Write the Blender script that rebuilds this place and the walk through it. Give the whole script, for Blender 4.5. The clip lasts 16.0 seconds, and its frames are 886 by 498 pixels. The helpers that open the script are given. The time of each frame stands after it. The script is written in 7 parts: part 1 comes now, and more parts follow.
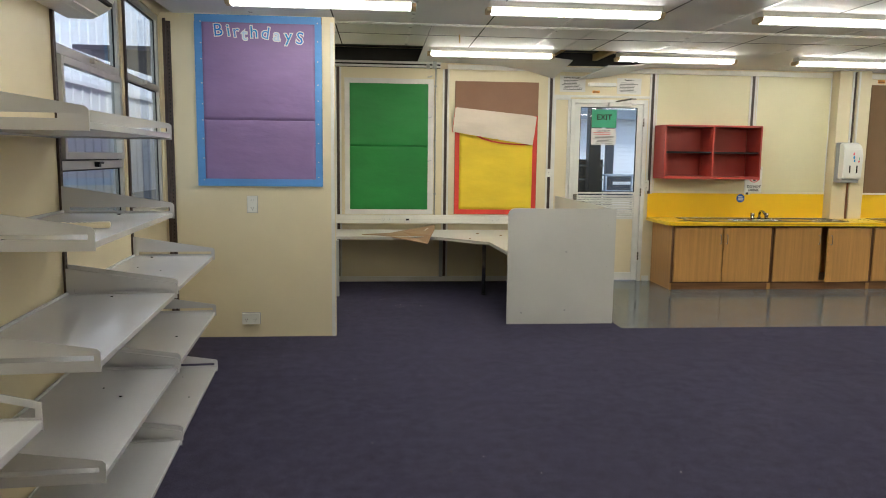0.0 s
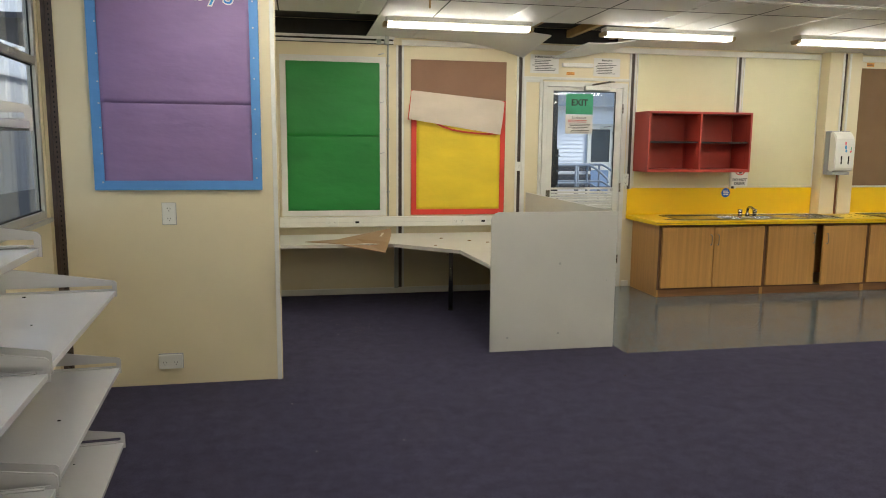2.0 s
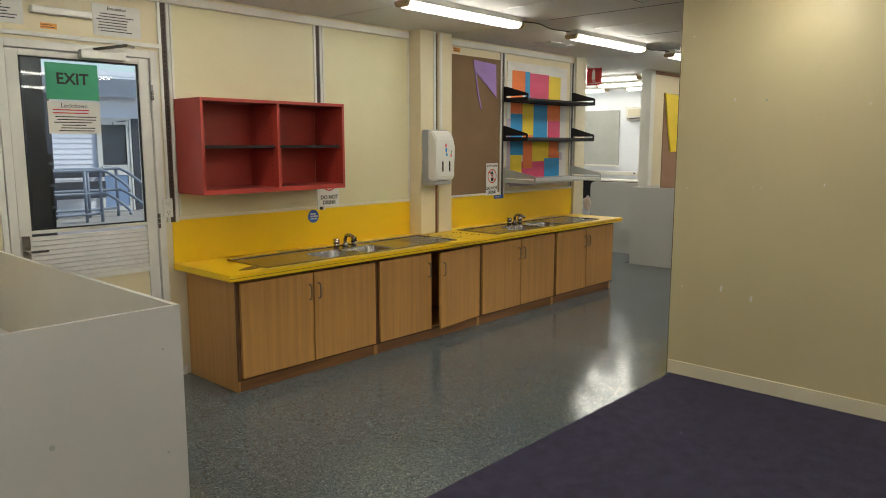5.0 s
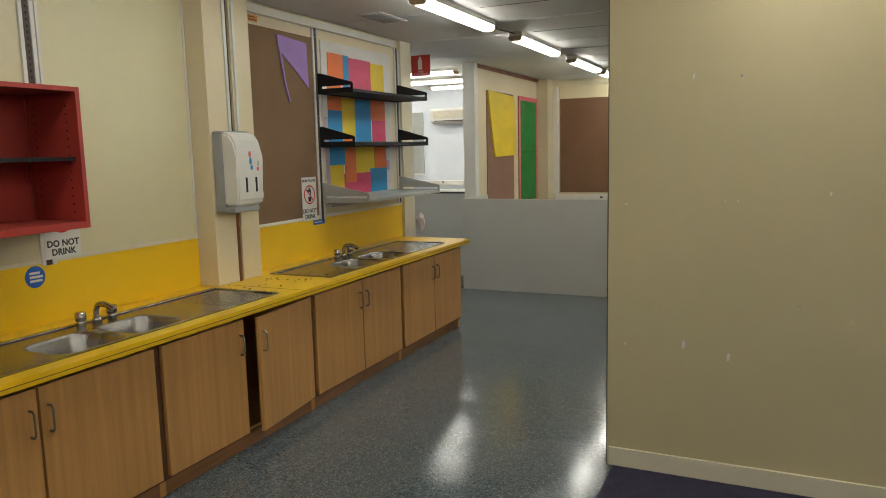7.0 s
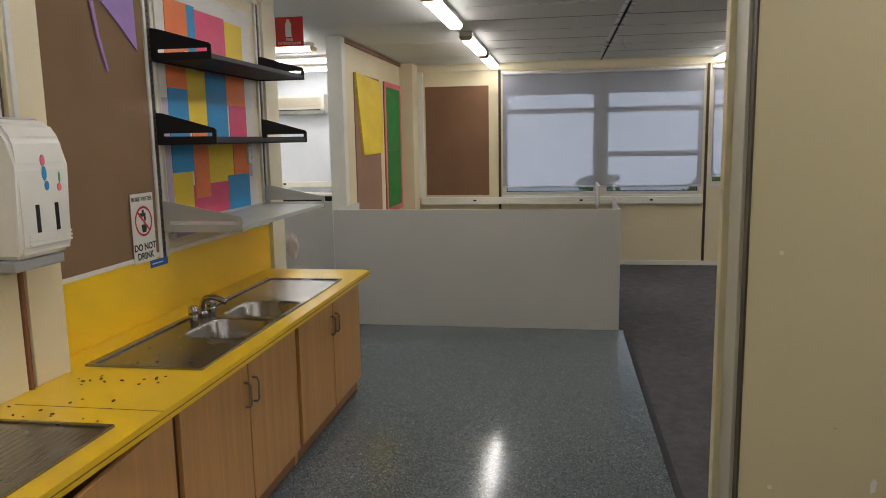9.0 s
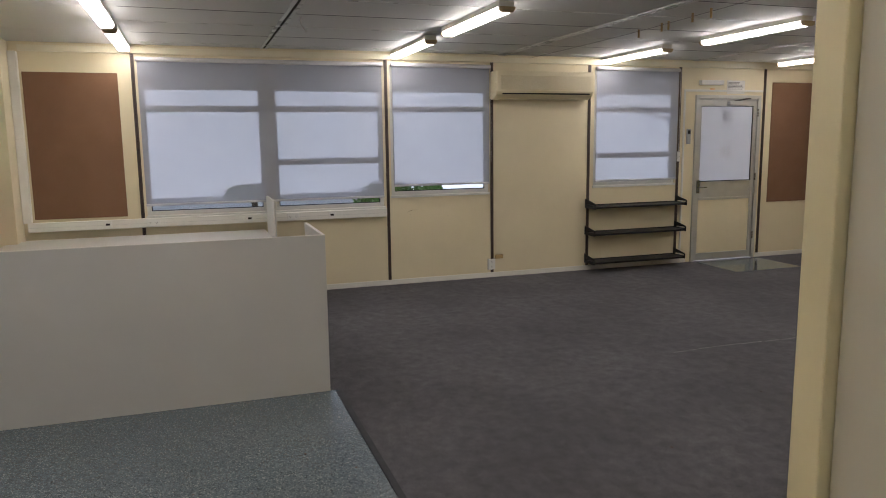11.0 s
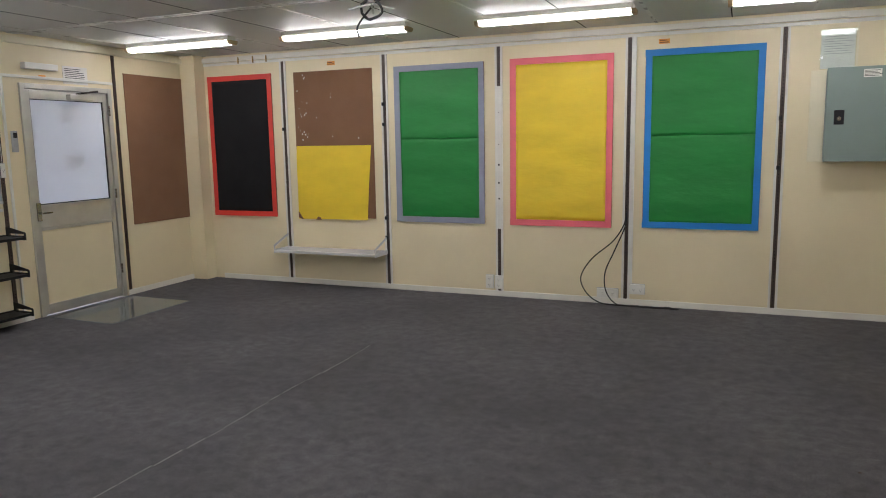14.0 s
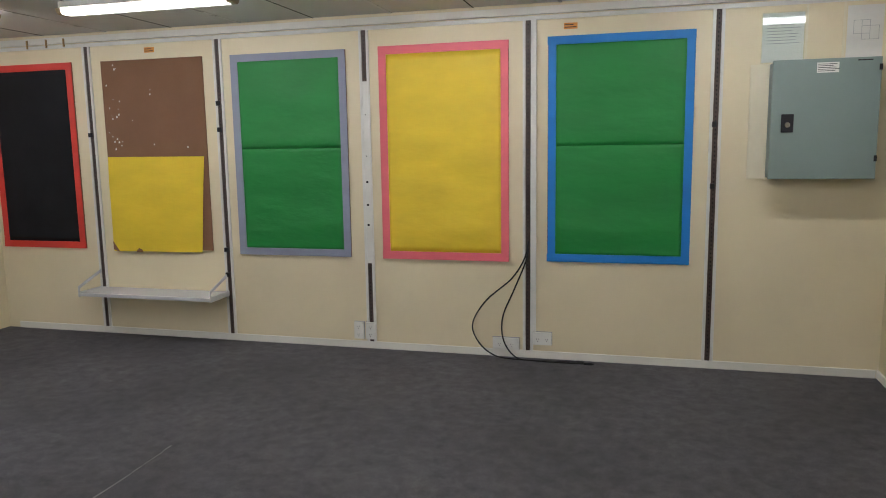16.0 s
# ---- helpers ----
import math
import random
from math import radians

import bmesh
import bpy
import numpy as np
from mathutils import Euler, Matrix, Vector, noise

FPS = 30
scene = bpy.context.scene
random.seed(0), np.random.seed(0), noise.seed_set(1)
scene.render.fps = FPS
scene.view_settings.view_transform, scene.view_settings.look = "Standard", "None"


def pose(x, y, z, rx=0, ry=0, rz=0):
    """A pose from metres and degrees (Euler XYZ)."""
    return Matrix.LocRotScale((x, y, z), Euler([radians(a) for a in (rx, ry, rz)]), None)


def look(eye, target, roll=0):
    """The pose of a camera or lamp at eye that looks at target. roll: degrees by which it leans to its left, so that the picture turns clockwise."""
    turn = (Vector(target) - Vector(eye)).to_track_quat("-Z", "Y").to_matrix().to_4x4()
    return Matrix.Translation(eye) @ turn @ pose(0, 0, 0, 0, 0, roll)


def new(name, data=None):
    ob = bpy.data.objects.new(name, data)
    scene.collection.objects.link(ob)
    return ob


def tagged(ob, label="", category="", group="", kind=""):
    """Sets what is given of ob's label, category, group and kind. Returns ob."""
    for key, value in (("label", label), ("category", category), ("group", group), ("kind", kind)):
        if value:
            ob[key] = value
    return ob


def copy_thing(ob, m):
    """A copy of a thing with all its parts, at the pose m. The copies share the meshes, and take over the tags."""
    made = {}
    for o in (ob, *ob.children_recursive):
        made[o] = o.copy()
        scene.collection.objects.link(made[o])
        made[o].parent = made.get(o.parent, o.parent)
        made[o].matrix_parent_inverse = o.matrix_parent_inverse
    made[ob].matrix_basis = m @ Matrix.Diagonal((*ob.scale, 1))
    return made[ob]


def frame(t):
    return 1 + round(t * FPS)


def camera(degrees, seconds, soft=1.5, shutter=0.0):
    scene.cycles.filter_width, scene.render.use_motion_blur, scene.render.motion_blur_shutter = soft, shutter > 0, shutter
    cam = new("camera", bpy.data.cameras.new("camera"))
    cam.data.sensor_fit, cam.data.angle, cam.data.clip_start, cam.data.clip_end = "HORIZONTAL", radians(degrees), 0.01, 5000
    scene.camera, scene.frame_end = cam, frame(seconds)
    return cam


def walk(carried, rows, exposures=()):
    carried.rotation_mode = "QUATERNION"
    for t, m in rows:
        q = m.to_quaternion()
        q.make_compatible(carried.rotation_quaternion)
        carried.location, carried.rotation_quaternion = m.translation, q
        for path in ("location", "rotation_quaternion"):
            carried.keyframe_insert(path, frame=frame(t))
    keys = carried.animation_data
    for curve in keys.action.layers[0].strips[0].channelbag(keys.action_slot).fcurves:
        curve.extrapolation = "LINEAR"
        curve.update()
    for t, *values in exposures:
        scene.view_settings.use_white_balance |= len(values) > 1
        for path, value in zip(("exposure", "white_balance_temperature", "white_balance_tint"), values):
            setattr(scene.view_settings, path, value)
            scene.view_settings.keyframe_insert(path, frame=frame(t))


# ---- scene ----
cam = camera(62.8, 16.0, soft=1.0)
PATH = [
    (0, (0.334, -0.105, 1.42), (0.511, 1.872, 1.17), 0.7),
    (0.5, (0.262, 0.066, 1.418), (0.426, 2.042, 1.153), 0.7),
    (1, (0.207, 0.356, 1.425), (0.385, 2.329, 1.152), 0.6),
    (1.5, (0.136, 0.689, 1.439), (0.387, 2.654, 1.162), 0.5),
    (2, (0.13, 1.09, 1.455), (0.512, 3.033, 1.174), 0.5),
    (2.5, (0.216, 1.522, 1.477), (0.769, 3.423, 1.196), 0.4),
    (3, (0.32, 1.963, 1.472), (1.076, 3.793, 1.192), 0.3),
    (3.5, (0.492, 2.411, 1.471), (1.449, 4.145, 1.192), 0.2),
    (4, (0.705, 2.851, 1.498), (1.845, 4.47, 1.216), 0.1),
    (4.5, (0.916, 3.298, 1.515), (2.228, 4.781, 1.231), 0.0),
    (5, (1.211, 3.692, 1.535), (2.668, 5.032, 1.247), -0.0),
    (5.2, (1.33, 3.838, 1.533), (2.839, 5.119, 1.247), -0.1),
    (7.3, (2.618, 5.315, 1.51), (4.447, 6.077, 1.235), -1.2),
    (7.5, (2.76, 5.449, 1.53), (4.605, 6.17, 1.25), -1.0),
    (8, (3.102, 5.754, 1.541), (4.983, 6.374, 1.26), -1.0),
    (8.2, (3.222, 5.871, 1.556), (5.118, 6.441, 1.269), -1.1),
    (10.3, (4.737, 6.611, 1.558), (6.7, 6.359, 1.27), -0.5),
    (10.5, (4.878, 6.609, 1.555), (6.825, 6.251, 1.266), -0.5),
    (11, (5.276, 6.552, 1.545), (7.149, 5.915, 1.25), -0.7),
    (11.5, (5.691, 6.451, 1.506), (7.431, 5.51, 1.21), -0.8),
    (12, (6.044, 6.307, 1.517), (7.594, 5.078, 1.216), -1.0),
    (12.5, (6.329, 6.112, 1.495), (7.666, 4.655, 1.2), -1.1),
    (13, (6.558, 5.788, 1.476), (7.699, 4.17, 1.185), -1.1),
    (13.5, (6.865, 5.521, 1.481), (7.803, 3.779, 1.19), -1.0),
    (14, (7.055, 5.195, 1.495), (7.812, 3.367, 1.203), -1.0),
    (14.5, (7.136, 4.779, 1.529), (7.757, 2.902, 1.23), -1.0),
    (15, (7.199, 4.41, 1.525), (7.742, 2.508, 1.229), -1.0),
    (15.5, (7.23, 4.042, 1.529), (7.737, 2.13, 1.239), -1.0),
    (16, (7.262, 3.66, 1.526), (7.777, 1.749, 1.245), -0.9),
]
walk(cam, [(t, look(eye, target, roll)) for t, eye, target, roll in PATH],
     exposures=[(0, 0.58, 6150, 10), (3, 0.42, 6500, 10), (5, 0.16, 6450, 10), (8, -0.04, 6150, 13), (10.5, 0.02, 6100, 21), (12.0, 0.4, 6050, 20), (14.0, 0.42, 5800, 18), (16, 0.38, 5700, 17)])

# ---- world and exposure ----
world = bpy.data.worlds.new("sky")
scene.world = world
world.use_nodes = True
wn = world.node_tree.nodes
sky = wn.new("ShaderNodeTexSky")
sky.sky_type, sky.sun_disc, sky.sun_elevation, sky.sun_rotation = "NISHITA", False, radians(50), radians(122)
wn["Background"].inputs[1].default_value = 0.15
world.node_tree.links.new(sky.outputs[0], wn["Background"].inputs[0])
sun = new("sun", bpy.data.lights.new("sun", "SUN"))
sun.data.energy, sun.data.angle, sun.data.color = 3.0, radians(12), (1, 0.96, 0.9)
sun.matrix_world = look((0, 0, 30), (-8, 5, 18.8))
LAMP = 18.0   # strength of the fluorescent tubes


# ---- plan ----
N, E, S, W = 8.16, 12.82, -1.42, -1.21     # inner faces of the outer walls
STUB, DIV, CEIL = 5.60, 5.755, 2.47        # birthday wall, dividing wall, ceiling


def wall_frame(right, out, origin):
    """Matrix from (along, up, out) on a wall to the world."""
    m = Matrix.Identity(4)
    m.col[0][:3], m.col[1][:3], m.col[2][:3], m.col[3][:3] = right, (0, 0, 1), out, origin
    return m


NF = wall_frame((1, 0, 0), (0, -1, 0), (0, N, 0))
BF = wall_frame((1, 0, 0), (0, -1, 0), (0, STUB, 0))
EF = wall_frame((0, -1, 0), (-1, 0, 0), (E, 0, 0))
SF = wall_frame((-1, 0, 0), (0, 1, 0), (0, S, 0))
SKEW = radians(4.2)                        # the west wall stands a little out of square
WF = wall_frame((-math.sin(SKEW), math.cos(SKEW), 0), (math.cos(SKEW), math.sin(SKEW), 0), (W + 4.6 * math.sin(SKEW), 4.6 * (1 - math.cos(SKEW)), 0))
ID = Matrix.Identity(4)


# ---- materials ----
def mat(name, color, rough=0.6, metal=0.0, vary=0.12, scale=6.0, grain=0.0, grain_scale=250.0, bump=0.0, bump_scale=120.0, bump_dist=0.004,
        stretch=(1, 1, 1), dark=None, spec=0.5, coat=0.0, mottle=0.0, dirt=0.0, dirt_color=(0.12, 0.09, 0.06)):
    """A surface with broad variation, fine grain, relief and sparse stains."""
    m = bpy.data.materials.new(name)
    m.use_nodes = True
    nt = m.node_tree
    n, l = nt.nodes, nt.links
    b = n["Principled BSDF"]
    b.inputs["Roughness"].default_value, b.inputs["Metallic"].default_value = rough, metal
    b.inputs["Specular IOR Level"].default_value, b.inputs["Coat Weight"].default_value = spec, coat
    tc = n.new("ShaderNodeNewGeometry")
    mp = n.new("ShaderNodeMapping")
    mp.inputs["Scale"].default_value = stretch
    l.new(tc.outputs["Position"], mp.inputs["Vector"])

    def tex(sc, detail=3.0):
        t = n.new("ShaderNodeTexNoise")
        t.inputs["Scale"].default_value, t.inputs["Detail"].default_value = sc, detail
        l.new(mp.outputs[0], t.inputs["Vector"])
        return t.outputs["Fac"]

    def ramp(src, lo, hi, a, c):
        r = n.new("ShaderNodeMapRange")
        r.inputs[1].default_value, r.inputs[2].default_value, r.inputs[3].default_value, r.inputs[4].default_value = lo, hi, a, c
        l.new(src, r.inputs[0])
        return r.outputs[0]

    def mix(fac, a, c):
        x = n.new("ShaderNodeMix")
        x.data_type = "RGBA"
        for sock, v in ((x.inputs[0], fac), (x.inputs[6], a), (x.inputs[7], c)):
            if isinstance(v, bpy.types.NodeSocket):
                l.new(v, sock)
            else:
                sock.default_value = v
        return x.outputs[2]

    c1 = (*color, 1)
    c2 = (*(dark or tuple(v * (1 - 2 * vary) for v in color)), 1)
    col = mix(ramp(tex(scale, 4), 0.3, 0.75, 0, 1), c1, c2)
    if mottle:
        t = n.new("ShaderNodeTexNoise")
        t.inputs["Scale"].default_value, t.inputs["Detail"].default_value, t.inputs["Roughness"].default_value = 11.0, 9.0, 0.8
        l.new(mp.outputs[0], t.inputs["Vector"])
        col = mix(ramp(t.outputs["Fac"], 0.38, 0.64, 0, mottle), col, (*(v * 0.3 for v in color), 1))
    if grain:
        col = mix(ramp(tex(grain_scale, 2), 0.45, 0.7, 0, grain), col, (*(v * 0.35 for v in color), 1))
    if dirt:
        col = mix(ramp(tex(3.1, 8), 0.62, 0.78, 0, dirt), col, (*dirt_color, 1))
    l.new(col, b.inputs["Base Color"])
    l.new(ramp(tex(scale * 2.3, 4), 0.3, 0.7, max(0.02, rough - 0.07 * rough), min(1, rough + 0.07 * rough)), b.inputs["Roughness"])
    if bump:
        bp = n.new("ShaderNodeBump")
        bp.inputs["Strength"].default_value, bp.inputs["Distance"].default_value = bump, bump_dist
        l.new(tex(bump_scale, 4), bp.inputs["Height"])
        l.new(bp.outputs[0], b.inputs["Normal"])
    return m


def glow(name, color, strength):
    m = bpy.data.materials.new(name)
    m.use_nodes = True
    b = m.node_tree.nodes["Principled BSDF"]
    b.inputs["Base Color"].default_value = (*color, 1)
    b.inputs["Emission Color"].default_value, b.inputs["Emission Strength"].default_value = (*color, 1), strength
    return m


def glass(name, tint=(0.95, 0.98, 0.97)):
    m = bpy.data.materials.new(name)
    m.use_nodes = True
    n, l = m.node_tree.nodes, m.node_tree.links
    t, g, x, f = n.new("ShaderNodeBsdfTransparent"), n.new("ShaderNodeBsdfGlossy"), n.new("ShaderNodeMixShader"), n.new("ShaderNodeLayerWeight")
    t.inputs[0].default_value, g.inputs["Roughness"].default_value, f.inputs[0].default_value = (*tint, 1), 0.01, 0.5
    p, a = n.new("ShaderNodeMath"), n.new("ShaderNodeMath")
    p.operation, a.operation, p.inputs[1].default_value = "POWER", "MULTIPLY_ADD", 5.0
    a.inputs[1].default_value, a.inputs[2].default_value = 0.9, 0.03
    l.new(f.outputs["Facing"], p.inputs[0]), l.new(p.outputs[0], a.inputs[0]), l.new(a.outputs[0], x.inputs[0])
    l.new(t.outputs[0], x.inputs[1]), l.new(g.outputs[0], x.inputs[2])
    l.new(x.outputs[0], n["Material Output"].inputs[0])
    return m


def cloth(name, color, clear):
    """A woven roller blind: part diffuse, part translucent, a little see-through."""
    m = bpy.data.materials.new(name)
    m.use_nodes = True
    n, l = m.node_tree.nodes, m.node_tree.links
    d, t, c = n.new("ShaderNodeBsdfDiffuse"), n.new("ShaderNodeBsdfTranslucent"), n.new("ShaderNodeBsdfTransparent")
    a, b = n.new("ShaderNodeMixShader"), n.new("ShaderNodeMixShader")
    tx = n.new("ShaderNodeTexNoise")
    tx.inputs["Scale"].default_value = 3
    r = n.new("ShaderNodeMapRange")
    r.inputs[3].default_value, r.inputs[4].default_value = clear * 0.8, clear * 1.2
    g = n.new("ShaderNodeNewGeometry")
    l.new(g.outputs["Position"], tx.inputs["Vector"]), l.new(tx.outputs["Fac"], r.inputs[0]), l.new(r.outputs[0], b.inputs[0])
    d.inputs[0].default_value, t.inputs[0].default_value, a.inputs[0].default_value = (*color, 1), (*color, 1), 0.3
    l.new(d.outputs[0], a.inputs[1]), l.new(t.outputs[0], a.inputs[2]), l.new(a.outputs[0], b.inputs[1]), l.new(c.outputs[0], b.inputs[2])
    l.new(b.outputs[0], n["Material Output"].inputs[0])
    return m


CREAM = mat("cream_wall_paint", (0.72, 0.63, 0.42), 0.42, vary=0.05, scale=1.5, bump=0.08, bump_scale=300, dirt=0.10, dirt_color=(0.45, 0.36, 0.2))
CREAMG = mat("pale_green_cream_paint", (0.69, 0.645, 0.41), 0.4, vary=0.05, scale=1.5, bump=0.08, bump_scale=300, dirt=0.08, dirt_color=(0.45, 0.38, 0.2))
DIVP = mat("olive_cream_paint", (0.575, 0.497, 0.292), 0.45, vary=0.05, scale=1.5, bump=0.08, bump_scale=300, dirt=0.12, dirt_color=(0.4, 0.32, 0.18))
CREAM2 = mat("cream_trim_paint", (0.74, 0.68, 0.5), 0.4, vary=0.06, scale=3, dirt=0.15, dirt_color=(0.4, 0.32, 0.2))
WHITE = mat("white_trim_paint", (0.75, 0.73, 0.66), 0.4, vary=0.05, scale=4, dirt=0.12, dirt_color=(0.45, 0.4, 0.3))
JAMBB = mat("grey_cream_jamb_board", (0.52, 0.51, 0.41), 0.4, vary=0.08, scale=2, dirt=0.3, dirt_color=(0.3, 0.27, 0.18))
DARKOLIVE = mat("shaded_grubby_jamb_paint", (0.075, 0.062, 0.03), 0.5, vary=0.12, scale=4, dirt=0.3)
OLIVE = mat("jamb_paint", (0.68, 0.62, 0.38), 0.45, vary=0.08, scale=3, dirt=0.2)
TRACK = mat("brown_steel_track", (0.07, 0.044, 0.033), 0.5, metal=0.1, vary=0.2, scale=20)
SLOT = mat("dark_slot", (0.006, 0.006, 0.006), 0.9)
NAVY = mat("navy_carpet", (0.078, 0.071, 0.122), 0.95, vary=0.08, scale=0.9, mottle=0.55, grain=1.0, grain_scale=170, bump=0.9, bump_scale=380, spec=0.15)
GREY = mat("grey_carpet", (0.165, 0.158, 0.165), 0.95, vary=0.2, scale=1.1, mottle=0.7, grain=1.0, grain_scale=170, bump=0.9, bump_scale=300, spec=0.15, dirt=0.5, dirt_color=(0.07, 0.067, 0.07))


def chip_vinyl(name):
    """Sheet vinyl: close-set pale and dark chips in a blue-grey ground, polished but a little uneven."""
    m = bpy.data.materials.new(name)
    m.use_nodes = True
    n, l = m.node_tree.nodes, m.node_tree.links
    b = n["Principled BSDF"]
    g = n.new("ShaderNodeNewGeometry")
    v = n.new("ShaderNodeTexVoronoi")
    v.inputs["Scale"].default_value = 210.0
    l.new(g.outputs["Position"], v.inputs["Vector"])
    sep = n.new("ShaderNodeSeparateColor")
    l.new(v.outputs["Color"], sep.inputs[0])
    r = n.new("ShaderNodeValToRGB")
    r.color_ramp.interpolation = "CONSTANT"
    e = r.color_ramp.elements
    e[0].position, e[0].color = 0.0, (0.038, 0.047, 0.053, 1)
    e[1].position, e[1].color = 0.16, (0.084, 0.108, 0.118, 1)
    for p, c in ((0.5, (0.118, 0.15, 0.165, 1)), (0.78, (0.15, 0.18, 0.19, 1)), (0.93, (0.30, 0.32, 0.31, 1))):
        q = e.new(p)
        q.color = c
    l.new(sep.outputs[0], r.inputs[0])
    w = n.new("ShaderNodeTexNoise")
    w.inputs["Scale"].default_value, w.inputs["Detail"].default_value = 1.7, 6.0
    l.new(g.outputs["Position"], w.inputs["Vector"])
    dr = n.new("ShaderNodeMapRange")
    dr.inputs[1].default_value, dr.inputs[2].default_value, dr.inputs[3].default_value, dr.inputs[4].default_value = 0.45, 0.75, 0.0, 0.4
    l.new(w.outputs["Fac"], dr.inputs[0])
    x = n.new("ShaderNodeMix")
    x.data_type = "RGBA"
    x.inputs[7].default_value = (0.12, 0.13, 0.13, 1)
    l.new(dr.outputs[0], x.inputs[0]), l.new(r.outputs[0], x.inputs[6]), l.new(x.outputs[2], b.inputs["Base Color"])
    rr = n.new("ShaderNodeMapRange")
    rr.inputs[1].default_value, rr.inputs[2].default_value, rr.inputs[3].default_value, rr.inputs[4].default_value = 0.35, 0.7, 0.085, 0.18
    l.new(w.outputs["Fac"], rr.inputs[0]), l.new(rr.outputs[0], b.inputs["Roughness"])
    u = n.new("ShaderNodeTexNoise")
    u.inputs["Scale"].default_value, u.inputs["Detail"].default_value = 38.0, 3.0
    l.new(g.outputs["Position"], u.inputs["Vector"])
    bp = n.new("ShaderNodeBump")
    bp.inputs["Strength"].default_value, bp.inputs["Distance"].default_value = 0.16, 0.003
    l.new(u.outputs["Fac"], bp.inputs["Height"]), l.new(bp.outputs[0], b.inputs["Normal"])
    return m


VINYL = chip_vinyl("speckled_vinyl")
CEILM = mat("white_ceiling_board", (0.65, 0.65, 0.63), 0.6, vary=0.03, scale=0.8)
STRIP = mat("ceiling_joint_strip", (0.66, 0.66, 0.63), 0.28, vary=0.06, scale=3)
LAMPBODY = mat("lamp_body_enamel", (0.75, 0.73, 0.66), 0.35, vary=0.04)
ENDCAP = mat("yellowed_plastic_end", (0.5, 0.38, 0.21), 0.5, vary=0.15, scale=12)
TUBE = glow("fluorescent_diffuser", (1.0, 0.96, 0.84), LAMP)
SCREEN = mat("grey_laminate_panel", (0.56, 0.55, 0.51), 0.45, vary=0.04, scale=2, dirt=0.08, dirt_color=(0.3, 0.29, 0.26))
DESK = mat("pale_laminate_desk", (0.62, 0.6, 0.55), 0.35, vary=0.04, scale=2, dirt=0.1, dirt_color=(0.35, 0.33, 0.28))
METALW = mat("white_powder_coated_steel", (0.56, 0.56, 0.575), 0.18, vary=0.04, scale=2, dirt=0.12, dirt_color=(0.4, 0.38, 0.34))
METALG = mat("grey_powder_coated_steel", (0.4, 0.41, 0.38), 0.35, vary=0.06, scale=4)
BLACKM = mat("black_powder_coated_steel", (0.013, 0.013, 0.015), 0.5, vary=0.15, scale=10, spec=0.3)
YLAM = mat("yellow_laminate", (0.88, 0.56, 0.01), 0.3, vary=0.03, scale=1.5, dirt=0.02, dirt_color=(0.4, 0.25, 0.03))
OAK = mat("oak_veneer", (0.59, 0.305, 0.092), 0.36, vary=0.12, scale=5, grain=0.16, grain_scale=42, stretch=(6, 6, 0.16), bump=0.05)
PLINTH = mat("brown_plinth_board", (0.30, 0.14, 0.055), 0.42, vary=0.15, scale=6, grain=0.25, grain_scale=30, stretch=(0.3, 6, 6), dirt=0.2)
OAKD = mat("dark_oak_edge", (0.15, 0.062, 0.026), 0.45, vary=0.18, scale=9, stretch=(6, 6, 0.5))
STEEL = mat("brushed_stainless", (0.34, 0.325, 0.30), 0.26, metal=1.0, vary=0.05, scale=2, stretch=(1, 1, 1))
BRONZE = mat("dull_bronze_metal", (0.26, 0.23, 0.19), 0.3, metal=0.8, vary=0.1)
CHROME = mat("chrome", (0.42, 0.41, 0.39), 0.14, metal=1.0, vary=0.05)
ALU = mat("aluminium_frame", (0.55, 0.54, 0.5), 0.38, metal=0.6, vary=0.08, scale=6)
ALUW = mat("white_aluminium_frame", (0.7, 0.69, 0.64), 0.35, vary=0.06, scale=6, dirt=0.15, dirt_color=(0.35, 0.33, 0.28))
RED = mat("red_painted_board", (0.42, 0.05, 0.035), 0.42, vary=0.08, scale=4, dirt=0.1, dirt_color=(0.2, 0.03, 0.02))
# near-black colour standing in for shade inside gaps and holes
SHADEIN = mat("interior_shade", (0.02, 0.018, 0.015), 0.8)
GLASS = glass("window_glass")
BLIND = cloth("roller_blind_cloth", (0.43, 0.445, 0.50), 0.21)
FILM = cloth("white_door_film", (0.82, 0.84, 0.9), 0.16)
PLASTIC = mat("white_plastic", (0.72, 0.71, 0.66), 0.3, vary=0.04)
AGED = mat("aged_cream_plastic", (0.68, 0.6, 0.4), 0.35, vary=0.06, scale=5)
GREYP = mat("grey_plastic", (0.33, 0.34, 0.35), 0.4, vary=0.06)
CORK = mat("brown_pinboard_fabric", (0.22, 0.115, 0.06), 0.9, vary=0.06, scale=3, grain=0.3, grain_scale=320, bump=0.3, bump_scale=350)
CORKN = mat("tan_pinboard_fabric", (0.235, 0.145, 0.075), 0.9, vary=0.06, scale=3, grain=0.3, grain_scale=320, bump=0.3, bump_scale=350)
CORKP = mat("pinkish_pinboard_fabric", (0.3, 0.17, 0.11), 0.9, vary=0.06, scale=3, grain=0.2, grain_scale=320, bump=0.3, bump_scale=350)


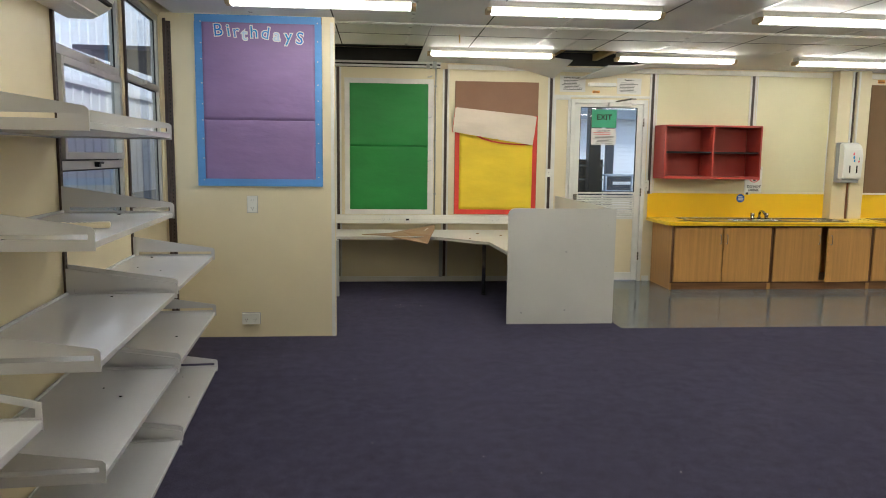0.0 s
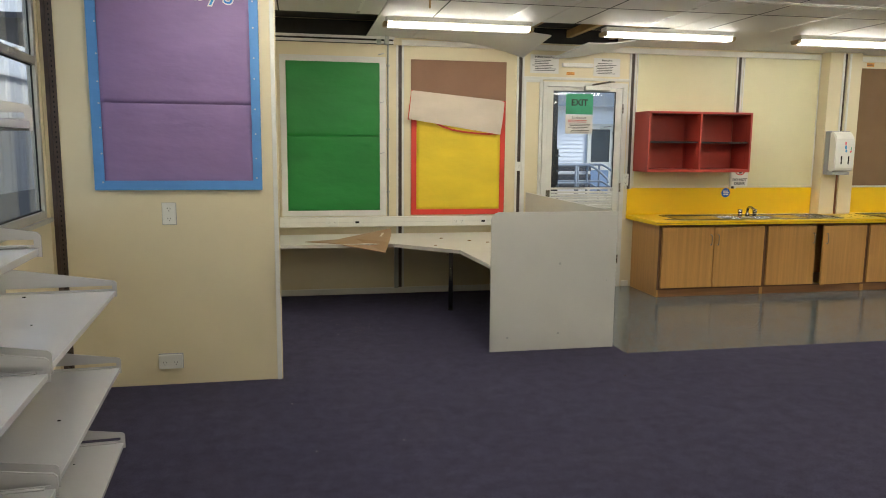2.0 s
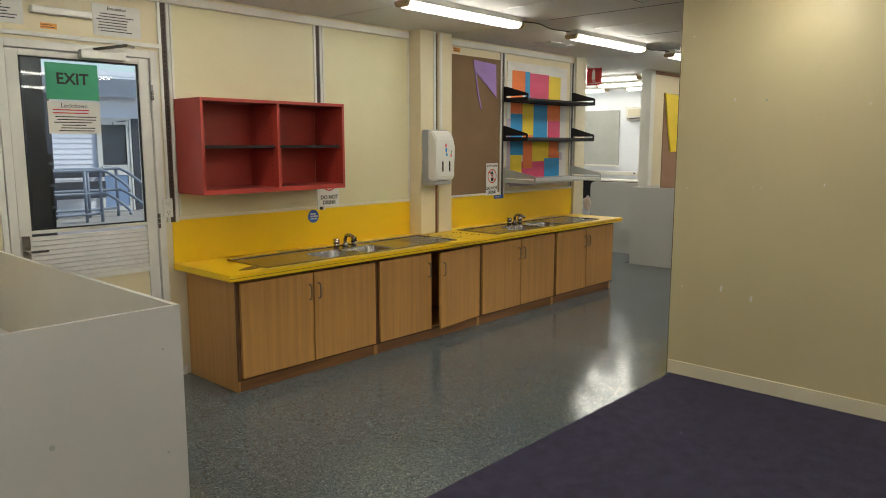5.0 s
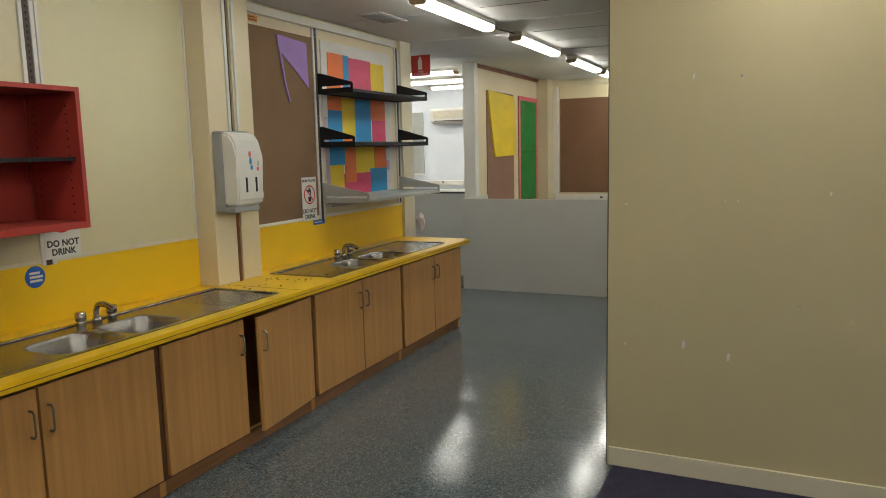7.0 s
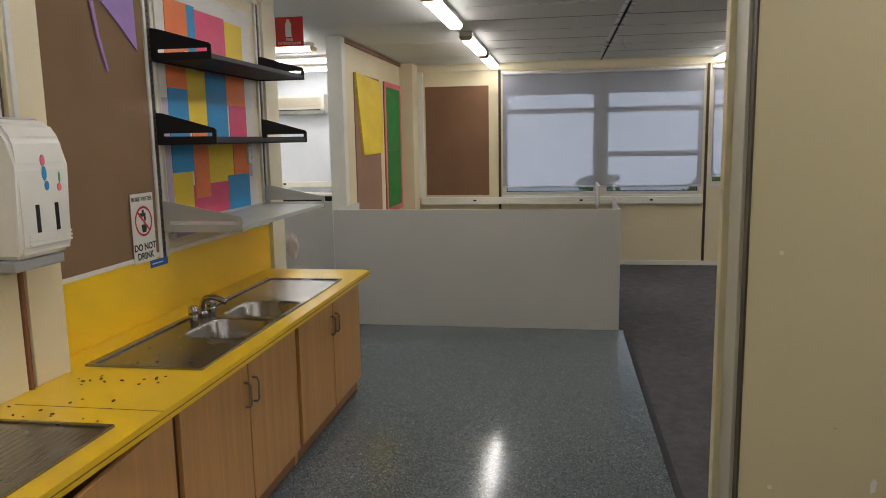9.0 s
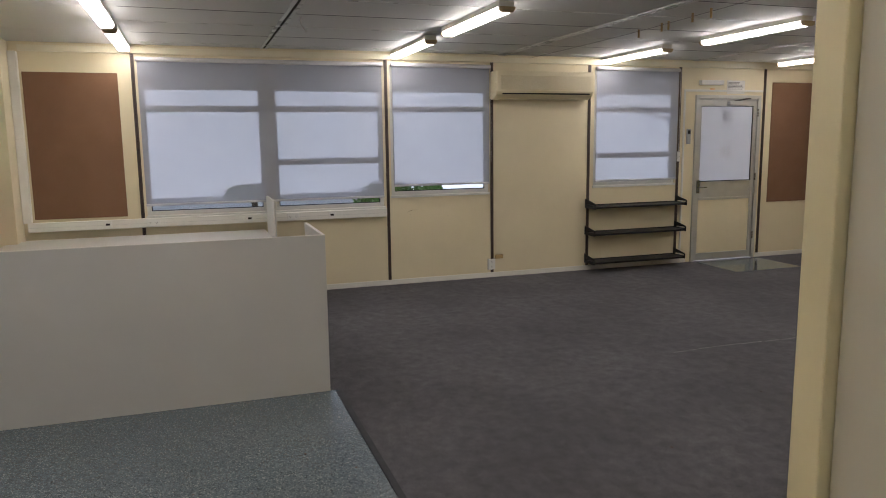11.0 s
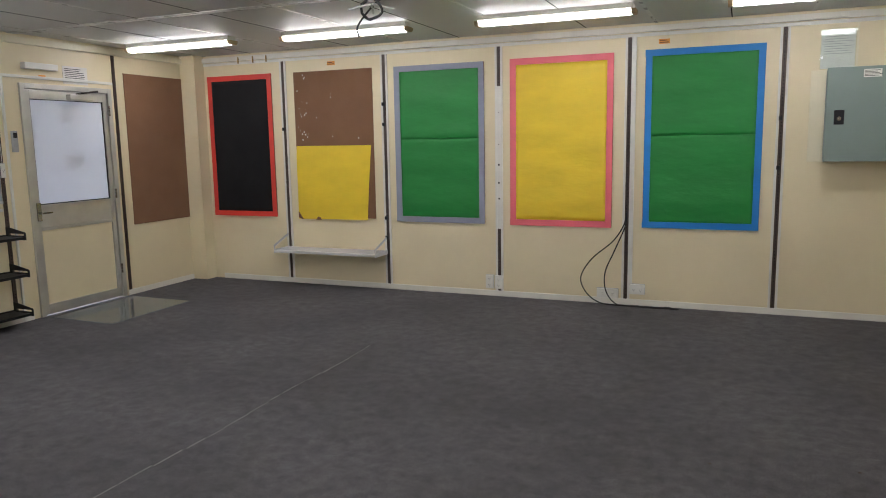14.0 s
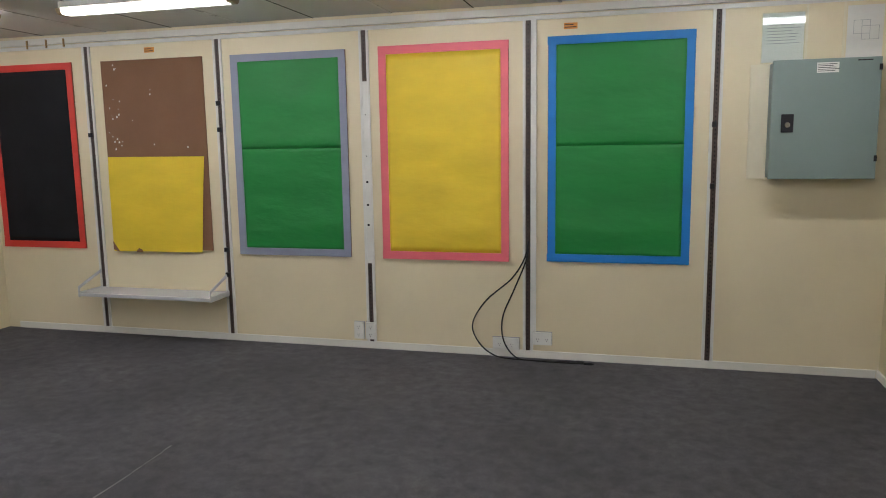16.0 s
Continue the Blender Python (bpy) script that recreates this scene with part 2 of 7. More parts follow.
def paper(name, color):
    """Poster paper: long soft folds across, with fine crinkles between them."""
    m = mat(name, color, 0.55, vary=0.08, scale=2.5, bump=0.4, bump_scale=2.6, bump_dist=0.03, stretch=(1, 1, 2.4))
    n, l = m.node_tree.nodes, m.node_tree.links
    first = next(k for k in n if k.type == "BUMP")
    mp = next(k for k in n if k.type == "MAPPING")
    t, b = n.new("ShaderNodeTexNoise"), n.new("ShaderNodeBump")
    t.inputs["Scale"].default_value, t.inputs["Detail"].default_value, t.inputs["Distortion"].default_value = 7.0, 3.0, 0.6
    b.inputs["Strength"].default_value, b.inputs["Distance"].default_value = 0.17, 0.012
    l.new(mp.outputs[0], t.inputs["Vector"]), l.new(t.outputs["Fac"], b.inputs["Height"])
    l.new(first.outputs[0], b.inputs["Normal"]), l.new(b.outputs[0], n["Principled BSDF"].inputs["Normal"])
    return m


P_GREEN = paper("green_paper", (0.012, 0.22, 0.035))
P_YELLOW = paper("yellow_paper", (0.8, 0.58, 0.02))
P_PURPLE = paper("purple_paper", (0.25, 0.16, 0.33))
P_BLUE = paper("blue_border_paper", (0.09, 0.28, 0.62))
P_LETTER = paper("pale_blue_letter_paper", (0.45, 0.6, 0.75))
P_BLUE2 = paper("bright_blue_border_paper", (0.015, 0.2, 0.6))
P_RED = paper("red_border_paper", (0.68, 0.05, 0.03))
P_PINK = paper("pink_border_paper", (0.82, 0.16, 0.2))
P_LILAC = paper("grey_lilac_border_paper", (0.27, 0.29, 0.38))
P_WHITE = paper("white_paper", (0.72, 0.7, 0.66))
P_BACK = paper("off_white_paper_back", (0.68, 0.58, 0.47))
P_BLACK = mat("black_paper", (0.014, 0.014, 0.016), 0.85, vary=0.1, scale=2, spec=0.2)
P_CARD = paper("brown_cardboard", (0.36, 0.22, 0.12))
P_ORANGE = paper("orange_card", (0.85, 0.2, 0.04))
P_MAGENTA = paper("magenta_card", (0.7, 0.07, 0.17))
P_CYAN = paper("blue_card", (0.02, 0.27, 0.58))
P_LILACC = paper("pale_lilac_card", (0.5, 0.4, 0.52))
P_LAV = paper("lavender_card", (0.37, 0.22, 0.6))
P_SIGNG = paper("green_sign", (0.04, 0.33, 0.17))
INK = mat("black_ink", (0.015, 0.015, 0.015), 0.6)
REDINK = mat("red_ink", (0.6, 0.02, 0.02), 0.6)
BLUEINK = mat("blue_ink", (0.02, 0.12, 0.5), 0.6)
SIGNRED = mat("red_sign_plastic", (0.5, 0.025, 0.025), 0.4)


# ---- building helpers ----
def add_box(bm, m, x0, x1, y0, y1, z0, z1, bevel=0.0):
    vs = [bm.verts.new(m @ Vector(c)) for c in ((x0, y0, z0), (x1, y0, z0), (x1, y1, z0), (x0, y1, z0), (x0, y0, z1), (x1, y0, z1), (x1, y1, z1), (x0, y1, z1))]
    fs = [bm.faces.new([vs[i] for i in f]) for f in ((3, 2, 1, 0), (4, 5, 6, 7), (0, 1, 5, 4), (1, 2, 6, 5), (2, 3, 7, 6), (3, 0, 4, 7))]
    if bevel:
        es = list({e for f in fs for e in f.edges})
        bmesh.ops.bevel(bm, geom=es, offset=bevel, segments=2, affect="EDGES", profile=0.6)


def prism(bm, m, outline, w0, w1):
    """A closed outline in (along, up), extruded from w0 to w1."""
    a = [bm.verts.new(m @ Vector((u, v, w0))) for u, v in outline]
    b = [bm.verts.new(m @ Vector((u, v, w1))) for u, v in outline]
    bm.faces.new(a[::-1]), bm.faces.new(b)
    for i in range(len(a)):
        j = (i + 1) % len(a)
        bm.faces.new((a[i], a[j], b[j], b[i]))


def add_rod(bm, points, r, seg=8, m=ID):
    """A round bar through the points."""
    pts = [m @ Vector(p) for p in points]
    rings = []
    for i, p in enumerate(pts):
        d = (pts[min(i + 1, len(pts) - 1)] - pts[max(i - 1, 0)]).normalized()
        a = d.orthogonal().normalized() if i == 0 else (rings[-1][1] - d * rings[-1][1].dot(d)).normalized()
        c = d.cross(a)
        rings.append(([bm.verts.new(p + r * (math.cos(k * math.tau / seg) * a + math.sin(k * math.tau / seg) * c)) for k in range(seg)], a))
    for (p, _), (q, _) in zip(rings, rings[1:]):
        for k in range(seg):
            bm.faces.new((p[k], p[(k + 1) % seg], q[(k + 1) % seg], q[k]))
    bm.faces.new(rings[0][0][::-1]), bm.faces.new(rings[-1][0])


def smooth(points, n=6):
    """A Catmull-Rom curve through the points."""
    p = [Vector(q) for q in points]
    p = [p[0]] + p + [p[-1]]
    out = []
    for i in range(1, len(p) - 2):
        for k in range(n):
            t = k / n
            out.append(0.5 * (2 * p[i] + (p[i + 1] - p[i - 1]) * t + (2 * p[i - 1] - 5 * p[i] + 4 * p[i + 1] - p[i + 2]) * t * t + (3 * p[i] - p[i - 1] - 3 * p[i + 1] + p[i + 2]) * t ** 3))
    return out + [p[-2]]


def obj(name, bm, material, shade=False):
    bmesh.ops.recalc_face_normals(bm, faces=bm.faces)
    me = bpy.data.meshes.new(name)
    bm.to_mesh(me)
    bm.free()
    me.materials.append(material)
    if shade:
        me.polygons.foreach_set("use_smooth", [True] * len(me.polygons))
    return new(name, me)


def part(name, bm, material, parent, label="", shade=False):
    ob = obj(name, bm, material, shade)
    ob.parent = parent
    if parent.parent is None:
        ob.matrix_parent_inverse = parent.matrix_basis.inverted()
    return tagged(ob, label)


def box_part(name, m, dims, material, parent, label="", bevel=0.0):
    bm = bmesh.new()
    add_box(bm, m, *dims, bevel=bevel)
    return part(name, bm, material, parent, label)


def box_obj(name, m, dims, material, bevel=0.0):
    bm = bmesh.new()
    add_box(bm, m, *dims, bevel=bevel)
    return obj(name, bm, material)


def thing(name, place, label, category, group="", kind=""):
    e = new(name)
    e.empty_display_size = 0.05
    e.matrix_basis = Matrix.Translation(place)
    return tagged(e, label, category, group, kind)


def writing(text, size, m, material, parent, name="lettering", align="CENTER", bold=0.0):
    """Raised letters at the pose m, whose z faces the reader."""
    cu = bpy.data.curves.new("letters", "FONT")
    cu.body, cu.size, cu.align_x, cu.align_y, cu.extrude, cu.offset = text, size, align, "CENTER", 0.0004, bold
    cu.resolution_u = 3
    tmp = bpy.data.objects.new("letters", cu)
    me = bpy.data.meshes.new_from_object(tmp)
    bpy.data.objects.remove(tmp)
    me.transform(m)
    me.materials.clear()
    me.materials.append(material)
    ob = new(name, me)
    ob.parent = parent
    if parent.parent is None:
        ob.matrix_parent_inverse = parent.matrix_basis.inverted()
    return ob


def on(frame_m, u, v, w):
    return frame_m @ Matrix.Translation((u, v, w))


def sheet(bm, m, u0, u1, v0, v1, w0, w1, seed=0, amp=0.003, n=18, freq=3.0, curl=0.0):
    """A sheet of paper on a wall, a little wavy, closed down to w0."""
    grid = []
    for i in range(n + 1):
        row = []
        for j in range(n + 1):
            u, v = u0 + (u1 - u0) * i / n, v0 + (v1 - v0) * j / n
            h = noise.noise(Vector((u * freq * 0.5 + seed * 7.3, v * freq * 1.6, seed))) * amp
            edge = min(i, n - i, j, n - j)
            h = max(0.0, h + amp * 0.3) * min(1, edge / 2 + 0.2) + (curl * (1 - j / n) ** 3)
            row.append(bm.verts.new(m @ Vector((u, v, w1 + h))))
        grid.append(row)
    for i in range(n):
        for j in range(n):
            bm.faces.new((grid[i][j], grid[i + 1][j], grid[i + 1][j + 1], grid[i][j + 1]))
    rim = [grid[i][0] for i in range(n + 1)] + [grid[n][j] for j in range(1, n + 1)] + [grid[i][n] for i in range(n - 1, -1, -1)] + [grid[0][j] for j in range(n - 1, 0, -1)]
    inv = m.inverted()
    low = []
    for v in rim:
        c = inv @ v.co
        low.append(bm.verts.new(m @ Vector((c.x, c.y, w0))))
    for i in range(len(rim)):
        j = (i + 1) % len(rim)
        bm.faces.new((rim[j], rim[i], low[i], low[j]))
    bm.faces.new(low[::-1])

# ---- large structure ----
def wall_cut(name, m, u0, u1, v0, v1, thick, openings, material):
    """A wall of the given thickness behind its face, with openings right through it."""
    bm = bmesh.new()
    us = sorted({u0, u1, *[min(max(u, u0), u1) for o in openings for u in o[:2]]})
    for a, b in zip(us, us[1:]):
        holes = sorted([(o[2], o[3]) for o in openings if o[0] <= a + 1e-6 and o[1] >= b - 1e-6])
        low = v0
        for h0, h1 in holes + [(v1, v1)]:
            if h0 - low > 1e-4:
                add_box(bm, m, a, b, low, h0, -thick, 0)
            low = h1
    return tagged(obj(name, bm, material), kind="structure")


NE = 8.22
DOOR_N = (2.52, 3.42, 0.0, 2.10)
wall_north = wall_cut("wall_north", NF, W - 0.30, 8.36, 0, 2.62, 0.12, [DOOR_N], CREAM)
NEF = wall_frame((1, 0, 0), (0, -1, 0), (0, NE, 0))
wall_north_east = wall_cut("wall_north_east", NEF, 10.12, E + 0.12, 0, 2.62, 0.10, [], CREAM)
WIN_E = [(-7.0, -5.86, 0.86, 2.33), (-5.78, -4.64, 0.86, 2.33), (-4.56, -3.44, 0.97, 2.33), (-2.11, -0.98, 1.0, 2.33)]
DOOR_E = (-0.71, 0.27, 0.0, 2.06)
wall_east = wall_cut("wall_east", EF, -NE, -S, 0, 2.62, 0.12, WIN_E + [DOOR_E], CREAM)
wall_south = wall_cut("wall_south", SF, -(E + 0.12), -5.70, 0, 2.62, 0.12, [], CREAM)
wall_south_west = wall_cut("wall_south_west", SF, -5.70, -(W - 0.12), 0, 2.62, 0.12, [], CREAM)
WIN_W = [(3.40, 4.52, 1.03, 2.43), (4.62, 5.585, 1.03, 2.43)]
wall_west = wall_cut("wall_west", WF, S - 0.02, N + 0.02, 0, 2.62, 0.06, WIN_W, CREAM)
wall_stub = wall_cut("wall_stub", BF, W - 0.085, 0.0, 0.0, 2.46, 0.05, [], CREAM)
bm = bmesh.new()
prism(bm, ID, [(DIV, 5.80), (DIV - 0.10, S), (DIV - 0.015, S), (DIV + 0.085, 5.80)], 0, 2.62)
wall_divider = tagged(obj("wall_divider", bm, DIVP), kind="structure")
bm = bmesh.new()
add_box(bm, ID, DIV + 0.185, DIV + 0.233, 5.70, 5.832, 0, CEIL, bevel=0.003)
part("jamb_post", bm, OLIVE, wall_divider)
bm = bmesh.new()
add_box(bm, ID, DIV + 0.046, DIV + 0.182, 5.80, 5.815, 0, CEIL, bevel=0.003)
part("jamb_board", bm, JAMBB, wall_divider)
# near-black olive puts the shade of a recess into the strip's colour
bm = bmesh.new()
add_box(bm, ID, DIV + 0.002, DIV + 0.043, 5.80, 5.806, 0, CEIL, bevel=0.001)
part("jamb_strip", bm, DARKOLIVE, wall_divider)
bm = bmesh.new()
add_box(bm, ID, DIV + 0.086, DIV + 0.182, 5.70, 5.7995, 0, CEIL)
part("jamb_filler", bm, CREAM, wall_divider)

# floors
bm = bmesh.new()
add_box(bm, ID, W - 0.06, DIV, S, 5.77, -0.1, 0)
add_box(bm, ID, W - 0.2, 2.39, 5.77, N, -0.1, 0)
carpet_navy = tagged(obj("floor_navy_carpet", bm, NAVY), kind="structure")
bm = bmesh.new()
add_box(bm, ID, 2.39, 9.66, 5.77, N + 0.1, -0.1, 0.0)
floor_vinyl = tagged(obj("floor_vinyl", bm, VINYL), kind="structure")
bm = bmesh.new()
add_box(bm, ID, DIV, E, S, 5.77, -0.1, 0.0)
add_box(bm, ID, 9.66, E, 5.77, NE, -0.1, 0.0)
floor_grey = tagged(obj("floor_grey_carpet", bm, GREY), kind="structure")
bm = bmesh.new()
add_box(bm, ID, 5.98, 9.62, 5.755, 5.79, 0.0, 0.006, bevel=0.002)
tagged(obj("trim_carpet_edge", bm, BLACKM), kind="structure")
bm = bmesh.new()
add_box(bm, ID, 12.0, 12.72, -0.27, 0.68, 0.0, 0.004, bevel=0.001)
tagged(obj("floor_door_vinyl", bm, VINYL), kind="structure")


# ceiling: boards with dark joints and cover strips, in one mesh
def ceiling_sheet(name, x0, x1, y0, y1, holes=()):
    bm = bmesh.new()
    step_x, step_y = 1.2, 2.55
    ny, nx = math.ceil((y1 - y0) / step_y), math.ceil((x1 - x0) / step_x)
    for i in range(nx):
        for j in range(ny):
            a, b = x0 + i * step_x, min(x1, x0 + (i + 1) * step_x)
            c, d = y1 - (j + 1) * step_y, y1 - j * step_y
            c = max(c, y0)
            cells = [(a, b, c, d)]
            for h in holes:
                rest = []
                for a_, b_, c_, d_ in cells:
                    if a_ < h[1] and b_ > h[0] and c_ < h[3] and d_ > h[2]:
                        p, q = max(a_, h[0]), min(b_, h[1])
                        rest += [(a_, p, c_, d_), (q, b_, c_, d_), (p, q, c_, max(c_, h[2])), (p, q, min(d_, h[3]), d_)]
                    else:
                        rest.append((a_, b_, c_, d_))
                cells = rest
            for q in cells:
                if q[1] - q[0] > 0.02 and q[3] - q[2] > 0.02:
                    add_box(bm, ID, q[0] + 0.004, q[1] - 0.004, q[2] + 0.004, q[3] - 0.004, CEIL, CEIL + 0.012)
    first_dark = len(bm.faces)
    for j in range(1, ny):
        y = y1 - j * step_y
        add_box(bm, ID, x0, x1, y - 0.012, y + 0.012, CEIL - 0.002, CEIL - 0.0005)
    for i in range(1, nx):
        add_box(bm, ID, x0 + i * step_x - 0.005, x0 + i * step_x + 0.005, y0, y1 - 1.4, CEIL - 0.0016, CEIL - 0.0004)
    first_strip = len(bm.faces)
    for j in range(1, ny):
        y = y1 - j * step_y
        for k in (-0.038, 0.012):
            add_box(bm, ID, x0, x1, y + k, y + k + 0.026, CEIL - 0.008, CEIL - 0.0006)
    for i in range(1, 2 * nx):
        x = x0 + i * step_x / 2
        if i % 2:
            add_box(bm, ID, x - 0.012, x + 0.012, y0, 6.95, CEIL - 0.004, CEIL - 0.0007)
    ob = obj(name, bm, CEILM)
    ob.data.materials.append(SLOT), ob.data.materials.append(STRIP)
    for f in ob.data.polygons:
        f.material_index = 0 if f.index < first_dark else 1 if f.index < first_strip else 2
    return tagged(ob, kind="structure")


ceiling = ceiling_sheet("ceiling", W, E, S, 8.38, holes=((2.10, 3.30, 7.0, 8.5), (-1.3, 0.76, 6.97, 8.5), (-1.3, 15, 8.16, 8.5)))
# deck coloured near-black so the roof space above the holes looks unlit
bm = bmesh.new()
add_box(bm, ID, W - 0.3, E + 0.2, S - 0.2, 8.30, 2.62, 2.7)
tagged(obj("roof_deck", bm, SHADEIN), kind="structure")


# trims
def trim(name, m, spans, v0, v1, w1, material, bevel=0.003):
    bm = bmesh.new()
    for a, b in spans:
        add_box(bm, m, a, b, v0, v1, 0.0005, w1, bevel=bevel)
    return tagged(obj(name, bm, material), kind="structure")


trim("trim_cornice_north", NF, [(1.1, 5.62), (6.06, 8.1)], 2.40, 2.45, 0.03, WHITE)
trim("trim_cornice_east", EF, [(-7.98, 1.30)], 2.385, 2.44, 0.035, CREAM2)
trim("trim_cornice_south", SF, [(-12.7, -5.75)], 2.395, 2.445, 0.03, WHITE)
trim("trim_cornice_low_south", SF, [(-12.7, -5.75)], 2.36, 2.388, 0.012, ALUW)
trim("trim_timber_north_east", NEF, [(10.2, 12.5)], 2.43, 2.469, 0.02, mat("red_brown_timber", (0.25, 0.11, 0.06), 0.6))
trim("baseboard_north", NF, [(-1.2, 2.3), (3.44, 3.52)], 0.0, 0.06, 0.014, WHITE)
trim("baseboard_east", EF, [(-8.1, -0.78), (0.30, 1.28)], 0.0, 0.055, 0.014, WHITE)
trim("baseboard_south", SF, [(-12.5, -5.76)], 0.0, 0.055, 0.014, WHITE)
DSK = 0.10 / (5.80 - S)
DF = wall_frame((-DSK, -1, 0), (-1, DSK, 0), (DIV - 5.80 * DSK, 0, 0))
trim("baseboard_divider", DF, [(-5.79, 1.4)], 0.0, 0.09, 0.014, CREAM2)
WDF = wall_frame((DSK, 1, 0), (1, -DSK, 0), (DIV + 0.085 - 5.80 * DSK, 0, 0))
trim("baseboard_divider_east", WDF, [(S, 5.69)], 0.0, 0.055, 0.014, WHITE)


def post(m, u, v0, v1, parent, name="shelf_track", pale=True):
    """A brown slotted track in a joint between wall panels, with pale cover strips beside it."""
    bm = bmesh.new()
    add_box(bm, m, u - 0.016, u + 0.016, v0, v1, 0.0005, 0.012, bevel=0.001)
    tr = part(name, bm, TRACK, parent)
    bm = bmesh.new()
    k = v0 + 0.03
    while k < v1 - 0.03:
        add_box(bm, m, u - 0.003, u + 0.003, k, k + 0.012, 0.0125, 0.0135)
        k += 0.028
    part("slot_row", bm, SLOT, tr)
    for a in (u + 0.018, u - 0.037) if pale else ():
        bm = bmesh.new()
        add_box(bm, m, a, a + 0.019, v0, v1, 0.0005, 0.016, bevel=0.002)
        part("cover_strip", bm, ALUW, parent)


for u in (1.085, 2.285, 3.475, 4.675, 6.92):
    post(NF, u, 0.06 if u < 3 else 1.03, 2.40, wall_north)
post(NF, -0.115, 0.06, 2.40, wall_north)
for y in (7.04, 4.60, 3.40, 2.18, 0.94, -0.33):
    post(EF, -y, 0.055, 2.385, wall_east, pale=False)
for x in (12.55, 11.585, 10.395, 9.20, 8.005, 6.785):
    if x == 9.20:
        post(SF, -x, 2.0, 2.36, wall_south)
        post(SF, -x, 0.055, 0.66, wall_south)
        cover = box_part("track_cover", SF, (-x - 0.018, -x + 0.018, 0.66, 2.0, 0.0005, 0.014), ALUW, wall_south, bevel=0.002)
        for v in (1.76, 1.46, 1.27, 1.10, 0.95):
            bm = bmesh.new()
            add_rod(bm, [(-x, v, 0.0138), (-x, v, 0.0150)], 0.009 if v < 1.28 else 0.004, 10, SF)
            part("screw_hole", bm, SLOT, cover)
        for a in (-x - 0.037, -x + 0.018):
            box_part("cover_strip", SF, (a, a + 0.019, 0.66, 2.0, 0.0005, 0.016), ALUW, wall_south, bevel=0.002)
    elif x < 12.5:
        post(SF, -x, 0.055, 2.36, wall_south)
        for v in {11.585: (1.64,), 10.395: (1.86, 1.66, 0.72, 0.52), 6.785: (1.22, 1.62)}.get(x, ()):
            box_part("shelf_clip", SF, (-x - 0.022, -x + 0.006, v, v + 0.035, 0.012, 0.035), BLACKM, wall_south, bevel=0.003)
# pale panels of the sink wall
for a, b in ((3.52, 4.655), (4.722, 5.635)):
    box_part("wall_panel", NF, (a, b, 1.062, 2.398, 0.0006, 0.004), CREAMG, wall_north, bevel=0.001)
    for c in (a, b - 0.014):
        box_part("panel_bead", NF, (c, c + 0.014, 1.062, 2.398, 0.0042, 0.010), ALUW, wall_north, bevel=0.002)
box_part("end_bead", BF, (-0.032, -0.006, 0.0, 2.42, 0.0005, 0.014), ALUW, wall_stub, bevel=0.003)
for y in (4.57, 3.36, 2.13, 0.92):
    post(WF, y, 0.05, 2.40, wall_west, pale=False)
post(BF, -1.222, 0.05, 2.40, wall_stub, pale=False)
box_part("corner_board", BF, (-1.262, -1.240, 0.05, 2.42, 0.0005, 0.014), TRACK, wall_stub, bevel=0.002)

rnd = random.Random(19)
SCUFF = mat("grey_brown_scuff", (0.36, 0.29, 0.18), 0.6)
for m, wall, spans in ((EF, wall_east, ((-3.3, -2.3, 0.55, 0.75), (-4.5, -3.5, 0.6, 0.85))), (DF, wall_divider, ((-5.6, -4.4, 0.4, 1.4),))):
    for a, b, c, d in spans:
        for k in range(5):
            u, v = rnd.uniform(a, b), rnd.uniform(c, d)
            ln, t = rnd.choice((0.012, 0.02, 0.08, 0.16)), rnd.uniform(0.0007, 0.0014)
            tilt = rnd.uniform(-0.15, 0.15) * ln
            bm = bmesh.new()
            prism(bm, m, [(u, v), (u + ln * 0.5, v + tilt - t), (u + ln, v + tilt), (u + ln * 0.4, v + tilt + t)], 0.0002, 0.0006)
            part("scuff_mark", bm, SCUFF, wall)

# corner pillars
bm = bmesh.new()
add_box(bm, ID, 12.62, E, S, S + 0.16, 0, CEIL, bevel=0.004)
tagged(obj("corner_pillar", bm, CREAM), kind="structure")
bm = bmesh.new()
add_box(bm, ID, 12.5, E, 8.06, NE, 0, CEIL, bevel=0.004)
tagged(obj("corner_pillar", bm, CREAM), kind="structure")
bm = bmesh.new()
add_box(bm, ID, 8.20, 8.40, N - 0.03, N + 0.12, 0, CEIL, bevel=0.003)
tagged(obj("end_post", bm, CREAM2), kind="structure")
bm = bmesh.new()
add_box(bm, ID, 10.09, 10.20, NE - 0.02, NE + 0.12, 0, CEIL, bevel=0.003)
tagged(obj("end_post", bm, WHITE), kind="structure")
# column by the sinks, down to the counter
bm = bmesh.new()
add_box(bm, NF, 5.64, 5.82, 0.76, CEIL, 0, 0.14, bevel=0.003)
add_box(bm, NF, 5.86, 6.03, 0.76, CEIL, 0, 0.14, bevel=0.003)
add_box(bm, NF, 5.80, 5.88, 0.76, CEIL, 0, 0.115)
column = tagged(obj("column", bm, CREAM), kind="structure")


